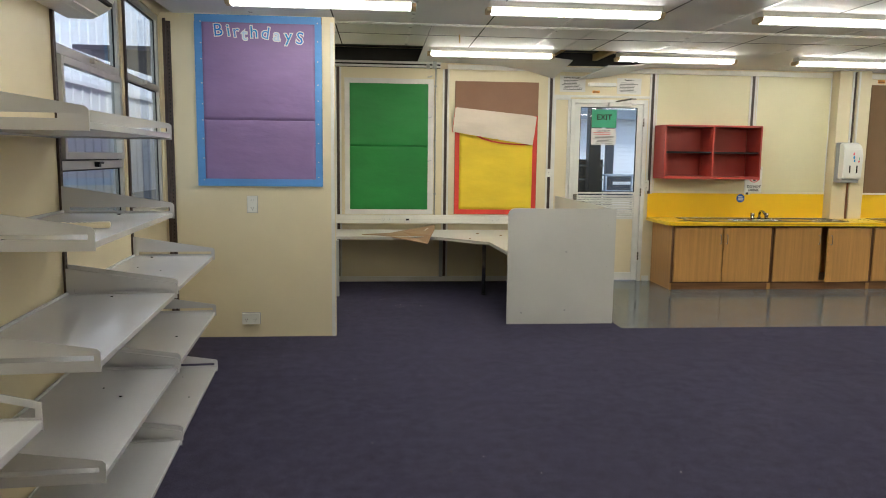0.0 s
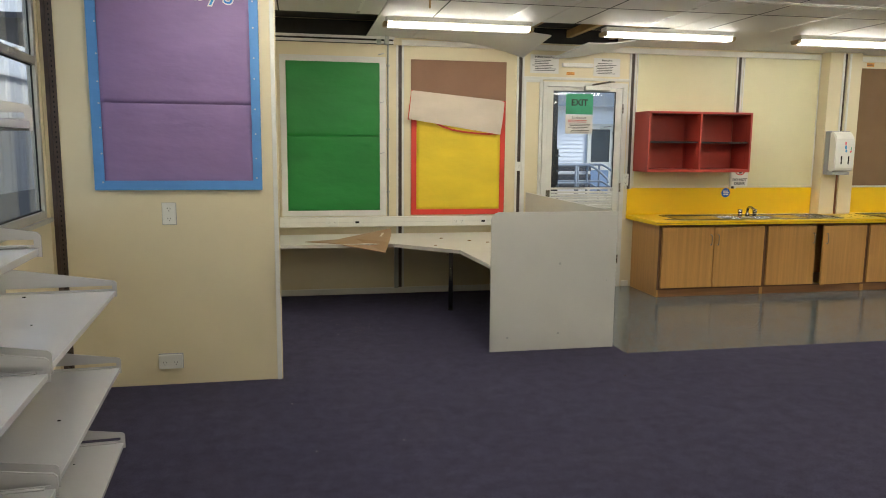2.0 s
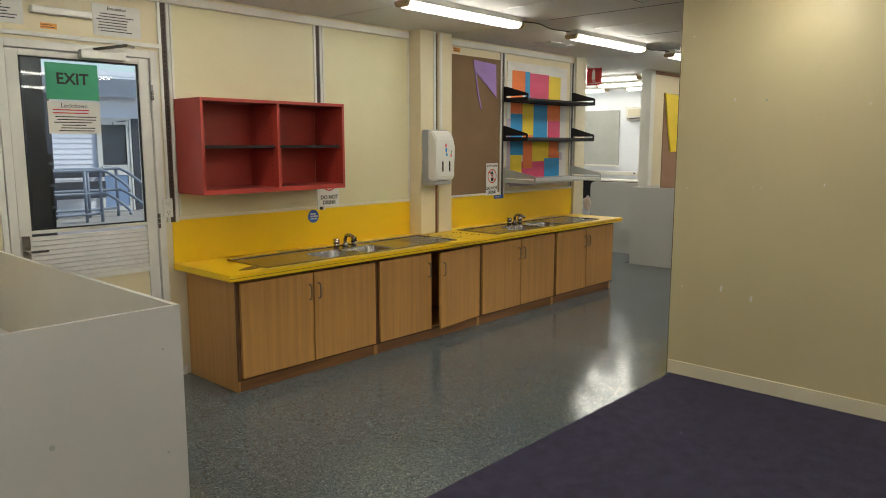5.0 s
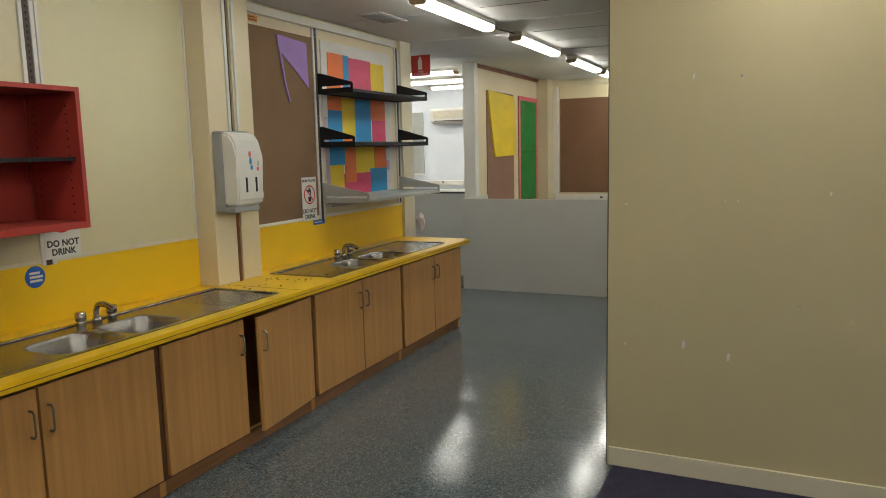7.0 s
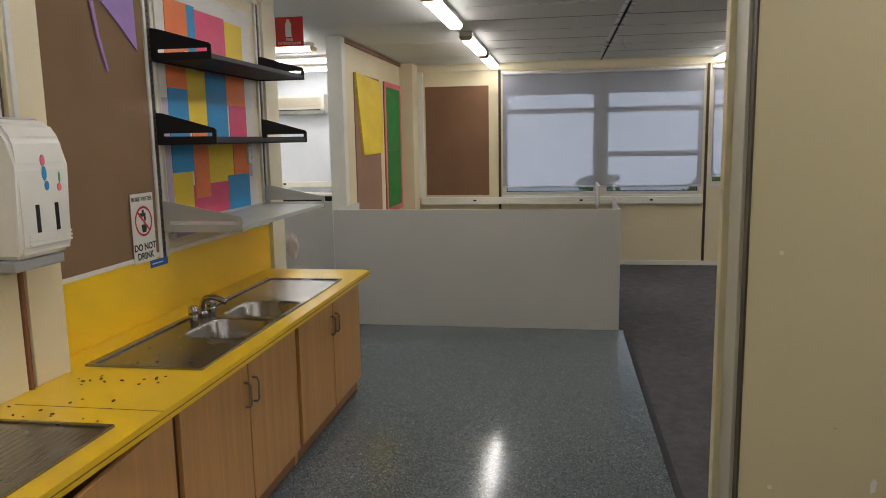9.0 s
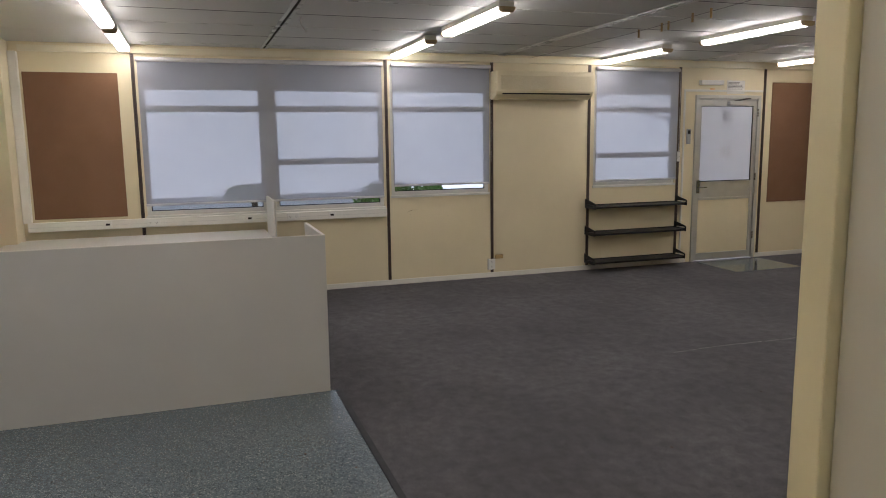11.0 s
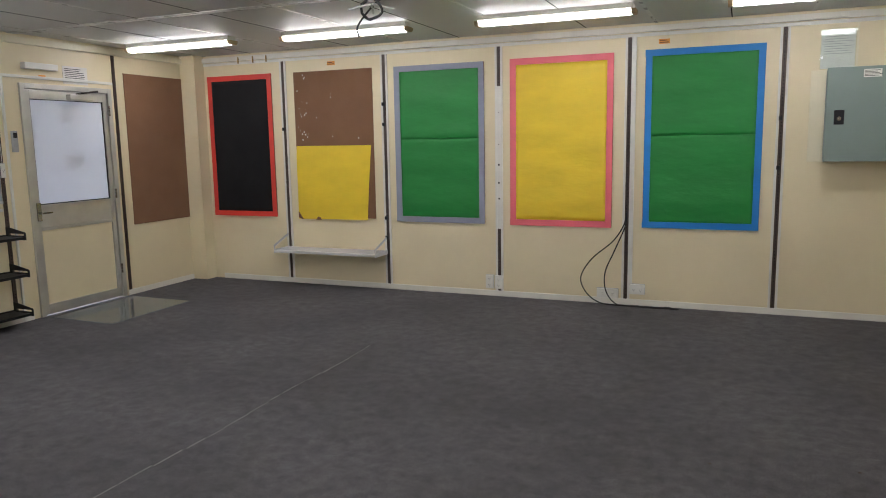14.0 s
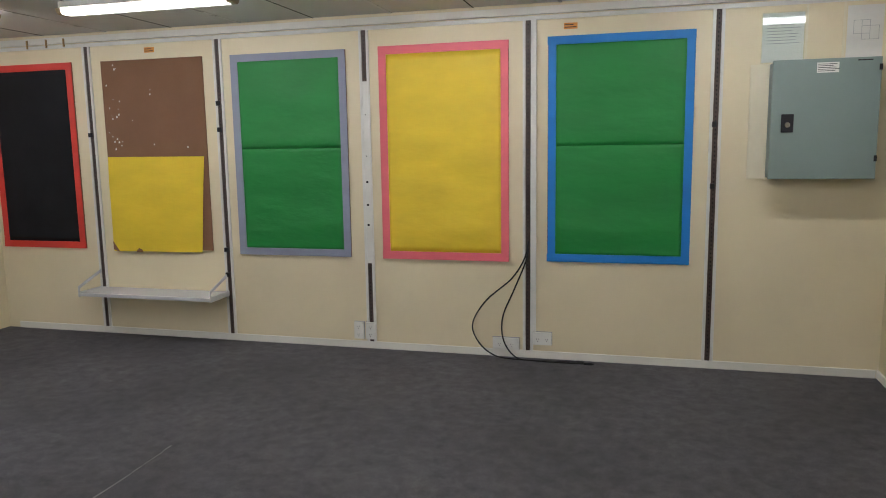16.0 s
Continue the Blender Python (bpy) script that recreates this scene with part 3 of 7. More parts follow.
# ---- lamps ----
def ceiling_light(x0, x1, y):
    t = thing("ceiling_light", ((x0 + x1) / 2, y, CEIL), "glowing white fluorescent batten with yellowed end caps on ceiling", "ceiling light", "ceiling lights")
    bm = bmesh.new()
    add_box(bm, ID, x0 + 0.02, x1 - 0.02, y - 0.055, y + 0.055, CEIL - 0.04, CEIL, bevel=0.003)
    part("body", bm, LAMPBODY, t)
    bm = bmesh.new()
    prof = [(-0.054, 0), (-0.050, -0.020), (-0.034, -0.034), (0.034, -0.034), (0.050, -0.020), (0.054, 0)]
    m = wall_frame((0, 1, 0), (1, 0, 0), (0, y, CEIL - 0.041))
    prism(bm, m, prof, x0 + 0.035, x1 - 0.035)
    part("diffuser", bm, TUBE, t)
    for a in (x0, x1 - 0.034):
        bm = bmesh.new()
        prism(bm, m, [(u * 1.06, v * 1.08) for u, v in prof], a, a + 0.034)
        part("end_cap", bm, ENDCAP, t)
    return t


base = ceiling_light(-0.66, 0.58, 4.90)
# unseen battens at x about 4.4 and at -1.30 are added to brighten walls
for x, y in ((1.06, 4.95), (3.00, 5.0), (-0.66, 2.45), (1.06, 2.45), (3.00, 2.45), (-0.66, 0.0), (1.06, 0.0), (3.0, 0.0), (4.4, 2.45), (4.4, 0.0), (4.42, 5.0),
             (-1.30, 6.25), (0.80, 7.05), (2.68, 7.12), (4.54, 7.12), (6.50, 7.12), (8.27, 7.10), (10.10, 7.10), (11.55, 7.10),
             (9.90, 4.50), (11.56, 4.50), (8.1, 4.5), (6.3, 4.5), (9.85, 1.98), (11.60, 2.0), (8.05, 1.95), (6.2, 1.95),
             (11.34, -0.32), (9.62, -0.38), (7.82, -0.42), (5.96, -0.42)):
    copy_thing(base, Matrix.Translation((x + 0.62, y, CEIL)))

# ---- doors and windows ----
def alu_window(m, u0, u1, v0, v1, bars, name, parent_wall_depth=0.06, sill=True, material=ALUW):
    """A fixed aluminium window: frame, transoms at the heights in bars, a pane in each field."""
    t = tagged(thing(name, m @ Vector(((u0 + u1) / 2, v0, 0)), kind="structure", label="pale aluminium window frame with clear glass panes", category="window"))
    f = 0.04
    bm = bmesh.new()
    for a, b, c, d in ((u0, u0 + f, v0, v1), (u1 - f, u1, v0, v1), (u0 + f, u1 - f, v0, v0 + f), (u0 + f, u1 - f, v1 - f, v1)):
        add_box(bm, m, a, b, c, d, -0.058, -0.012, bevel=0.003)
    part("window_frame", bm, material, t)
    levels = [v0 + f, *bars, v1 - f]
    for k, v in enumerate(bars):
        bm = bmesh.new()
        add_box(bm, m, u0 + f, u1 - f, v - 0.022, v + 0.022, -0.055, -0.014, bevel=0.003)
        part("transom", bm, material, t)
    for a, b in zip(levels, levels[1:]):
        bm = bmesh.new()
        add_box(bm, m, u0 + f, u1 - f, a, b, -0.042, -0.038)
        p = part("pane", bm, GLASS, t)
        p.visible_shadow = False
        bm = bmesh.new()
        c, d = a + (0.022 if a in bars else 0), b - (0.022 if b in bars else 0)
        for q in ((u0 + f, u0 + f + 0.008, c, d), (u1 - f - 0.008, u1 - f, c, d), (u0 + f + 0.008, u1 - f - 0.008, c, c + 0.008), (u0 + f + 0.008, u1 - f - 0.008, d - 0.008, d)):
            add_box(bm, m, *q, -0.0375, -0.030)
        part("gasket", bm, BLACKM, p)
    if sill:
        bm = bmesh.new()
        add_box(bm, m, u0 - 0.01, u1 + 0.01, v0 - 0.025, v0, -0.012, 0.018, bevel=0.004)
        part("window_sill", bm, material, t)
    return t


for k, (u0, u1, v0, v1) in enumerate(WIN_E):
    alu_window(EF, u0, u1, v0, v1, ((1.88,), (1.35, 1.88), (1.88,), (1.35, 1.88))[k], "window_%d" % (k + 1))
for k, (u0, u1, v0, v1) in enumerate(WIN_W):
    win = alu_window(WF, u0, u1, v0, v1, ((1.36, 1.90), (1.90,))[k], "window_%d" % (k + 5), material=ALU)
    if k == 0:     # an opening sash with its own frame
        bm = bmesh.new()
        for a, b, c, d in ((u0 + 0.05, u0 + 0.085, 1.39, 1.87), (u1 - 0.085, u1 - 0.05, 1.39, 1.87), (u0 + 0.085, u1 - 0.085, 1.39, 1.425), (u0 + 0.085, u1 - 0.085, 1.835, 1.87)):
            add_box(bm, WF, a, b, c, d, -0.03, 0.006, bevel=0.003)
        part("sash", bm, ALU, win)
    for v in (1.90, 1.36)[:2 - k]:
        bm = bmesh.new()
        c = (u0 + u1) / 2
        add_box(bm, WF, c - 0.02, c + 0.02, v - 0.012, v + 0.016, -0.018, 0.01, bevel=0.003)
        add_box(bm, WF, c - 0.05, c + 0.03, v + 0.004, v + 0.016, 0.01, 0.022, bevel=0.003)
        part("latch", bm, ALU if v > 1.5 else BLACKM, win)


def glazed_door(m, u0, u1, top, name, frame_mat, glass_v, grille=None, lower=CREAM, label="", st=0.065):
    """An aluminium-framed door: glass above, a solid panel below, closed."""
    t = thing(name, m @ Vector(((u0 + u1) / 2, 0, 0)), label, "door", kind="structure")
    bm = bmesh.new()
    add_box(bm, m, u0, u0 + 0.045, 0, top, -0.09, 0.022, bevel=0.003)
    add_box(bm, m, u1 - 0.045, u1, 0, top, -0.09, 0.022, bevel=0.003)
    add_box(bm, m, u0 + 0.045, u1 - 0.045, top - 0.045, top, -0.09, 0.022, bevel=0.003)
    part("door_frame", bm, frame_mat, t)
    a, b = u0 + 0.05, u1 - 0.05
    g0, g1 = glass_v
    low = grille[0] if grille else g0 - 0.2
    bm = bmesh.new()
    add_box(bm, m, a, a + st, 0.01, top - 0.05, -0.045, 0.005, bevel=0.003)
    add_box(bm, m, b - st, b, 0.01, top - 0.05, -0.045, 0.005, bevel=0.003)
    add_box(bm, m, a + st, b - st, g1, top - 0.05, -0.045, 0.005, bevel=0.003)
    add_box(bm, m, a + st, b - st, 0.01, 0.10, -0.045, 0.005, bevel=0.003)
    add_box(bm, m, a + st, b - st, low - 0.03, low, -0.045, 0.005, bevel=0.003)
    add_box(bm, m, a + st, b - st, g0 - 0.02, g0, -0.045, 0.005, bevel=0.002)
    leaf = part("leaf_frame", bm, frame_mat, t)
    bm = bmesh.new()
    add_box(bm, m, a + st, b - st, g0, g1, -0.022, -0.017)
    p = part("pane", bm, GLASS, t)
    p.visible_shadow = False
    bm = bmesh.new()
    for q in ((a + st, a + st + 0.008, g0, g1), (b - st - 0.008, b - st, g0, g1), (a + st + 0.008, b - st - 0.008, g0, g0 + 0.008), (a + st + 0.008, b - st - 0.008, g1 - 0.008, g1)):
        add_box(bm, m, *q, -0.016, -0.004)
    part("gasket", bm, BLACKM, t)
    bm = bmesh.new()
    add_box(bm, m, a + st, b - st, 0.10, low - 0.03, -0.035, -0.010)
    part("lower_panel", bm, lower, t)
    bm = bmesh.new()
    if grille:
        n = 9
        for i in range(n):
            v = grille[0] + (grille[1] - grille[0]) * i / n
            add_box(bm, m, a + st, b - st, v + 0.002, v + (grille[1] - grille[0]) / n - 0.004, -0.04, -0.002, bevel=0.002)
        part("ribbed_panel", bm, frame_mat, t)
    else:
        add_box(bm, m, a + st, b - st, low, g0 - 0.02, -0.04, -0.004)
        part("mid_panel", bm, frame_mat, t)
    bm = bmesh.new()
    add_box(bm, m, a + 0.008, a + 0.05, 0.86, 1.02, 0.005, 0.016, bevel=0.003)
    add_rod(bm, [(a + 0.03, 0.93, 0.016), (a + 0.03, 0.93, 0.05), (a + 0.13, 0.93, 0.05)], 0.008, m=m)
    part("door_handle", bm, STEEL, t)
    for v in (0.25, 1.0, 1.8):
        bm = bmesh.new()
        for k in range(3):
            add_rod(bm, [(u1 - 0.047, v + k * 0.032, 0.026), (u1 - 0.047, v + k * 0.032 + 0.029, 0.026)], 0.009, m=m)
        part("hinge", bm, STEEL, t)
    c = (u0 + u1) / 2
    bm = bmesh.new()
    add_box(bm, m, c - 0.02, c + 0.24, g1 + 0.005, g1 + 0.055, 0.005, 0.06, bevel=0.006)
    closer = part("door_closer", bm, ALU, t)
    bm = bmesh.new()
    add_rod(bm, [(c + 0.06, g1 + 0.06, 0.04), (c + 0.2, g1 + 0.085, 0.16), (c + 0.30, g1 + 0.095, 0.03)], 0.009, m=m)
    part("arm", bm, STEEL, closer)
    return t


glazed_door(NF, 2.52, 3.42, 2.10, "door_1", ALUW, (1.045, 2.015), grille=(0.76, 1.01), label="closed white aluminium door with glass over a cream panel")
# narrow fixed panel beside the door
bm = bmesh.new()
for q in ((2.315, 2.345, 0.0, 2.12), (2.485, 2.515, 0.0, 2.12), (2.345, 2.485, 2.09, 2.12), (2.315, 3.44, 2.12, 2.145)):
    add_box(bm, NF, *q, 0.0005, 0.02, bevel=0.003)
part("side_panel_frame", bm, ALUW, wall_north)
glazed_door(EF, -0.71, 0.27, 2.06, "door_2", ALU, (1.00, 1.93), label="closed grey aluminium door with a white-blinded glass pane", st=0.045)


def roller_blind(m, u0, u1, v0, v1, label, w=0.03):
    t = thing("roller_blind", m @ Vector(((u0 + u1) / 2, v0, w)), label, "blind", "roller blinds")
    bm = bmesh.new()
    sheet(bm, m, u0 + 0.01, u1 - 0.01, v0 + 0.02, v1 - 0.02, w, w + 0.0012, seed=u0, amp=0.0015, n=10)
    # keep a single cloth layer
    low = [f for f in bm.faces if len(f.verts) > 4]
    bmesh.ops.delete(bm, geom=low, context="FACES")
    part("cloth", bm, BLIND, t)
    bm = bmesh.new()
    add_rod(bm, [(u0, v1, w + 0.005), (u1, v1, w + 0.005)], 0.022, 12, m)
    part("roller", bm, METALW, t, shade=True)
    bm = bmesh.new()
    add_box(bm, m, u0 + 0.008, u1 - 0.008, v0, v0 + 0.022, w - 0.006, w + 0.008, bevel=0.004)
    part("bottom_rail", bm, METALW, t)
    bm = bmesh.new()
    add_rod(bm, [(u1 - 0.004, v1, w + 0.03), (u1 - 0.004, v0 + 0.25, w + 0.034)], 0.0018, 5, m)
    part("chain", bm, PLASTIC, t)
    return t


roller_blind(EF, -7.01, -4.64, 0.955, 2.335, "wide pale roller blind lowered over two windows")
roller_blind(EF, -4.55, -3.43, 1.065, 2.335, "pale roller blind lowered almost to the window sill")
roller_blind(EF, -2.11, -0.97, 1.045, 2.345, "pale roller blind lowered over window beside the door")
door_film = thing("door_blind", (E, -0.2, 1.0), "white translucent blind film on the door glass", "blind")
bm = bmesh.new()
add_box(bm, EF, -0.612, 0.172, 1.012, 1.92, -0.0145, -0.0135)
part("film", bm, FILM, door_film)
for v, k in ((1.80, 0.07), (1.36, 0.075)):
    bm = bmesh.new()
    add_box(bm, EF, -0.31, -0.10, v - k, v + k, -0.0155, -0.0147)
    part("notice", bm, P_WHITE, door_film)


# ---- display boards ----
def display_board(m, u0, u1, v0, v1, fill, border, bw, label, seam=None, seed=1, backing=CORK, name="display_board"):
    """A pinboard covered in backing paper with a paper border."""
    t = thing(name, m @ Vector(((u0 + u1) / 2, v0, 0)), label, "display board", "display boards")
    bm = bmesh.new()
    add_box(bm, m, u0, u1, v0, v1, 0.0005, 0.010, bevel=0.002)
    part("backing", bm, backing, t)
    if fill:
        levels = [v0 + bw * 0.8, seam, v1 - bw * 0.8] if seam else [v0 + bw * 0.8, v1 - bw * 0.8]
        for k, (a, b) in enumerate(zip(levels, levels[1:])):
            bm = bmesh.new()
            sheet(bm, m, u0 + bw * 0.8, u1 - bw * 0.8, a - (0.006 if k else 0), b, 0.0102, 0.0128 + 0.0014 * k, seed=seed, amp=0.012, n=26, curl=0.0008 * k)
            part("paper", bm, fill, t, shade=True)
    if border:
        rnd = random.Random(seed)
        for a, b, c, d in ((u0, u1, v0, v0 + bw), (u0, u1, v1 - bw, v1), (u0, u0 + bw, v0 + bw, v1 - bw), (u1 - bw, u1, v0 + bw, v1 - bw)):
            bm = bmesh.new()
            j = [rnd.uniform(-0.004, 0.004) for _ in range(4)]
            sheet(bm, m, a + j[0], b + j[1], c, d, 0.010, 0.019, seed=seed + a, amp=0.0025, n=8)
            part("border", bm, border, t)
    return t


birthday = display_board(BF, -1.03, -0.095, 1.185, 2.455, P_PURPLE, P_BLUE, 0.055, "purple paper display board with blue border and lettering", seam=1.69, seed=3, name="birthday_board")
rnd = random.Random(5)
lx = -0.895
for k, ch in enumerate("BirthdayS"):
    wdt = {"B": 0.075, "i": 0.04, "r": 0.05, "t": 0.05}.get(ch, 0.068)
    mm = on(BF, lx + wdt / 2, 2.335 - 0.004 * k + rnd.uniform(-0.012, 0.012), 0.0235) @ pose(0, 0, 0, 0, 0, rnd.uniform(-12, 10))
    writing(ch, 0.125, mm, P_WHITE, birthday, "letter_edge", bold=0.007)
    mm.translation += Vector((0, -0.0012, 0))
    writing(ch, 0.125, mm, P_BLUE2 if ch in "BS" else (P_LETTER, P_BLUE, P_CYAN)[(k * 2) % 3], birthday, "letter")
    lx += wdt * 1.24

for k in range(9):
    for u in (-0.985, -0.125):
        bm = bmesh.new()
        v = 1.24 + k * 0.145 + rnd.uniform(-0.02, 0.02)
        add_rod(bm, [(u, v, 0.018), (u, v, 0.026)], 0.005, 8, BF)
        part("push_pin", bm, METALW, birthday)
display_board(NF, -0.045, 0.945, 0.775, 2.285, P_GREEN, P_WHITE, 0.055, "green paper display board with a white border", seam=1.545, seed=11)
yb = display_board(NF, 1.19, 2.14, 0.78, 2.275, None, None, 0.05, "brown pinboard with yellow paper half peeled down", backing=CORKP)
for a, b, c, d in ((1.195, 2.13, 0.782, 0.835), (1.195, 1.245, 0.835, 1.90), (2.085, 2.135, 0.835, 1.90)):
    bm = bmesh.new()
    sheet(bm, NF, a, b, c, d, 0.0105, 0.0165, seed=a, amp=0.002, n=8)
    part("border", bm, P_RED, yb)
bm = bmesh.new()
sheet(bm, NF, 1.24, 2.09, 0.83, 1.72, 0.0105, 0.0135, seed=4, amp=0.005, n=20)
part("paper", bm, P_YELLOW, yb, shade=True)


def flap(bm, m, corners, w, bulge, n=14):
    """A curling flap of paper over the four corners (top left, top right, bottom right, bottom left), with thickness."""
    for side in (0, 1):
        g = []
        for i in range(n + 1):
            r = []
            for j in range(n + 1):
                a, b = i / n, j / n
                tl, tr, br, bl = [Vector(c) for c in corners]
                p = (tl * (1 - a) + tr * a) * (1 - b) + (bl * (1 - a) + br * a) * b
                h = w + bulge * math.sin(b * math.pi * 0.62) + 0.01 * noise.noise(Vector((a * 4, b * 2, 3))) - side * 0.0015
                r.append(bm.verts.new(m @ Vector((p.x, p.y, max(h, 0.012 if not side else 0.0105)))))
            g.append(r)
        for i in range(n):
            for j in range(n):
                bm.faces.new((g[i][j], g[i + 1][j], g[i + 1][j + 1], g[i][j + 1]))


bm = bmesh.new()
flap(bm, NF, ((1.195, 1.985), (2.125, 1.90), (2.075, 1.57), (1.16, 1.71)), 0.014, 0.05)
part("peeled_flap", bm, P_BACK, yb, "off-white back of the peeled paper", shade=True)
bm = bmesh.new()
flap(bm, NF, ((1.22, 1.73), (2.10, 1.68), (2.06, 1.57), (1.50, 1.66)), 0.012, 0.03)
part("flap_edge", bm, P_RED, yb, shade=True)
low = [(1.42, 1.672), (1.50, 1.632), (1.60, 1.603), (1.70, 1.586), (1.82, 1.574), (1.94, 1.568), (2.06, 1.572)]
bm = bmesh.new()
prism(bm, NF, low + [(2.06, 1.62), (1.42, 1.70)], 0.034, 0.037)
part("curled_edge", bm, P_RED, yb)
bm = bmesh.new()
prism(bm, NF, [(u + 0.01, v + 0.016) for u, v in low[:-1]] + [(2.0, 1.62), (1.45, 1.70)], 0.0375, 0.040)
part("flap_fold", bm, P_YELLOW, yb)
bm = bmesh.new()
prism(bm, NF, [(1.158, 1.705), (1.176, 1.705), (1.210, 1.985), (1.192, 1.985)], 0.0125, 0.016)
part("flap_rim", bm, P_RED, yb)

display_board(NF, 6.13, 6.88, 1.06, 2.33, None, None, 0.05, "plain tan pinboard above the sinks, nearly empty", backing=CORKN)
pen = thing("paper_pennant", (6.70, N, 2.1), "torn lavender paper scrap pinned on the tan board", "paper")
bm = bmesh.new()
prism(bm, NF, [(6.47, 2.30), (6.80, 2.28), (6.81, 1.97), (6.68, 2.07), (6.53, 2.17), (6.48, 2.22)], 0.0125, 0.020)
part("scrap", bm, P_LAV, pen)
bm = bmesh.new()
prism(bm, NF, [(6.485, 2.22), (6.51, 2.19), (6.545, 2.0), (6.59, 1.865), (6.578, 1.86), (6.528, 2.0)], 0.0125, 0.020)
part("torn_strip", bm, P_LAV, pen)

# card collage between the black shelves
col = display_board(NF, 6.99, 8.05, 1.10, 2.33, None, None, 0.05, "patchwork of coloured cards on a pale board", backing=P_WHITE, name="card_collage")
cards = [(6.995, 7.045, 1.13, 1.78, P_LILACC), (7.045, 8.03, 1.105, 1.165, P_LILACC), (7.88, 7.97, 1.36, 1.56, P_LILACC),
         (7.07, 7.30, 2.02, 2.25, P_ORANGE), (7.28, 7.36, 1.95, 2.25, P_CYAN), (7.36, 7.70, 1.93, 2.24, P_MAGENTA), (7.70, 7.92, 1.98, 2.23, P_YELLOW),
         (7.05, 7.24, 1.83, 2.02, P_ORANGE), (7.05, 7.24, 1.57, 1.83, P_CYAN), (7.24, 7.43, 1.62, 1.93, P_YELLOW), (7.43, 7.68, 1.55, 1.93, P_CYAN), (7.68, 7.92, 1.77, 1.98, P_ORANGE),
         (7.70, 7.92, 1.56, 1.77, P_MAGENTA), (7.05, 7.26, 1.42, 1.57, P_CYAN), (7.26, 7.42, 1.28, 1.62, P_ORANGE), (7.42, 7.72, 1.35, 1.58, P_YELLOW), (7.05, 7.24, 1.18, 1.42, P_YELLOW),
         (7.24, 7.64, 1.16, 1.35, P_MAGENTA), (7.64, 7.92, 1.18, 1.38, P_CYAN), (7.72, 7.92, 1.38, 1.56, P_ORANGE)]
for k, (a, b, c, d, mt) in enumerate(cards):
    bm = bmesh.new()
    sheet(bm, NF, a, b, c, d, 0.010, 0.0115 + 0.0007 * (k % 5), seed=k, amp=0.0015, n=4)
    part("card", bm, mt, col)

# boards of the grey room
display_board(SF, -12.57, -11.735, 0.72, 2.245, P_BLACK, P_RED, 0.055, "black paper display board with a red border", seed=21)
cy = display_board(SF, -11.455, -10.53, 0.725, 2.24, None, None, 0.05, "worn brown pinboard with yellow paper on its lower half")
bm = bmesh.new()
flap(bm, SF, ((-11.45, 1.478), (-10.56, 1.475), (-10.62, 0.712), (-11.45, 0.705)), 0.0125, 0.012)
part("paper", bm, P_YELLOW, cy, shade=True)
for q in ([(-11.452, 0.72), (-11.41, 0.705), (-11.39, 0.70), (-11.452, 0.79)], [(-11.235, 0.70), (-11.165, 0.70), (-11.18, 0.725), (-11.205, 0.735), (-11.225, 0.72)]):
    bm = bmesh.new()
    prism(bm, SF, q, 0.0262, 0.0272)
    part("torn_notch", bm, CORK, cy)
rnd = random.Random(8)
for k in range(26):
    a, b = rnd.uniform(-11.43, -10.6), rnd.uniform(1.52, 2.2)
    if rnd.random() < 0.8:
        a = -11.42 + 0.12 * rnd.random()
    bm = bmesh.new()
    q = rnd.uniform(0.004, 0.012)
    prism(bm, SF, [(a, b), (a + q, b + q * 0.3), (a + q * 0.7, b + q * 1.6), (a - q * 0.2, b + q)], 0.0102, 0.0112)
    part("torn_spot", bm, P_WHITE, cy)
display_board(SF, -10.28, -9.345, 0.705, 2.235, P_GREEN, P_LILAC, 0.055, "green paper display board with a grey-lilac border", seam=1.53, seed=31)
display_board(SF, -9.09, -8.14, 0.70, 2.24, P_YELLOW, P_PINK, 0.058, "yellow paper display board with a pink border", seed=41)
display_board(SF, -7.87, -6.92, 0.71, 2.245, P_GREEN, P_BLUE2, 0.055, "green paper display board with a bright blue border", seam=1.52, seed=51)
display_board(EF, 0.45, 1.29, 0.71, 2.225, None, None, 0.05, "plain brown pinboard beside the grey door")
display_board(EF, -7.965, -7.175, 0.865, 2.205, None, None, 0.05, "plain brown pinboard above the white cable trunking")
ny = display_board(NEF, 10.50, 11.46, 0.82, 2.20, None, None, 0.05, "brown pinboard with yellow paper coming loose", backing=CORKP)
bm = bmesh.new()
prism(bm, NEF, [(10.50, 2.20), (11.44, 2.17), (11.50, 1.75), (11.46, 1.43), (10.72, 1.42), (10.62, 1.75)], 0.012, 0.03)
part("paper", bm, P_YELLOW, ny)
display_board(NEF, 11.66, 12.47, 0.75, 2.20, P_GREEN, P_PINK, 0.055, "green paper display board with a pink border", seam=1.46, seed=61)


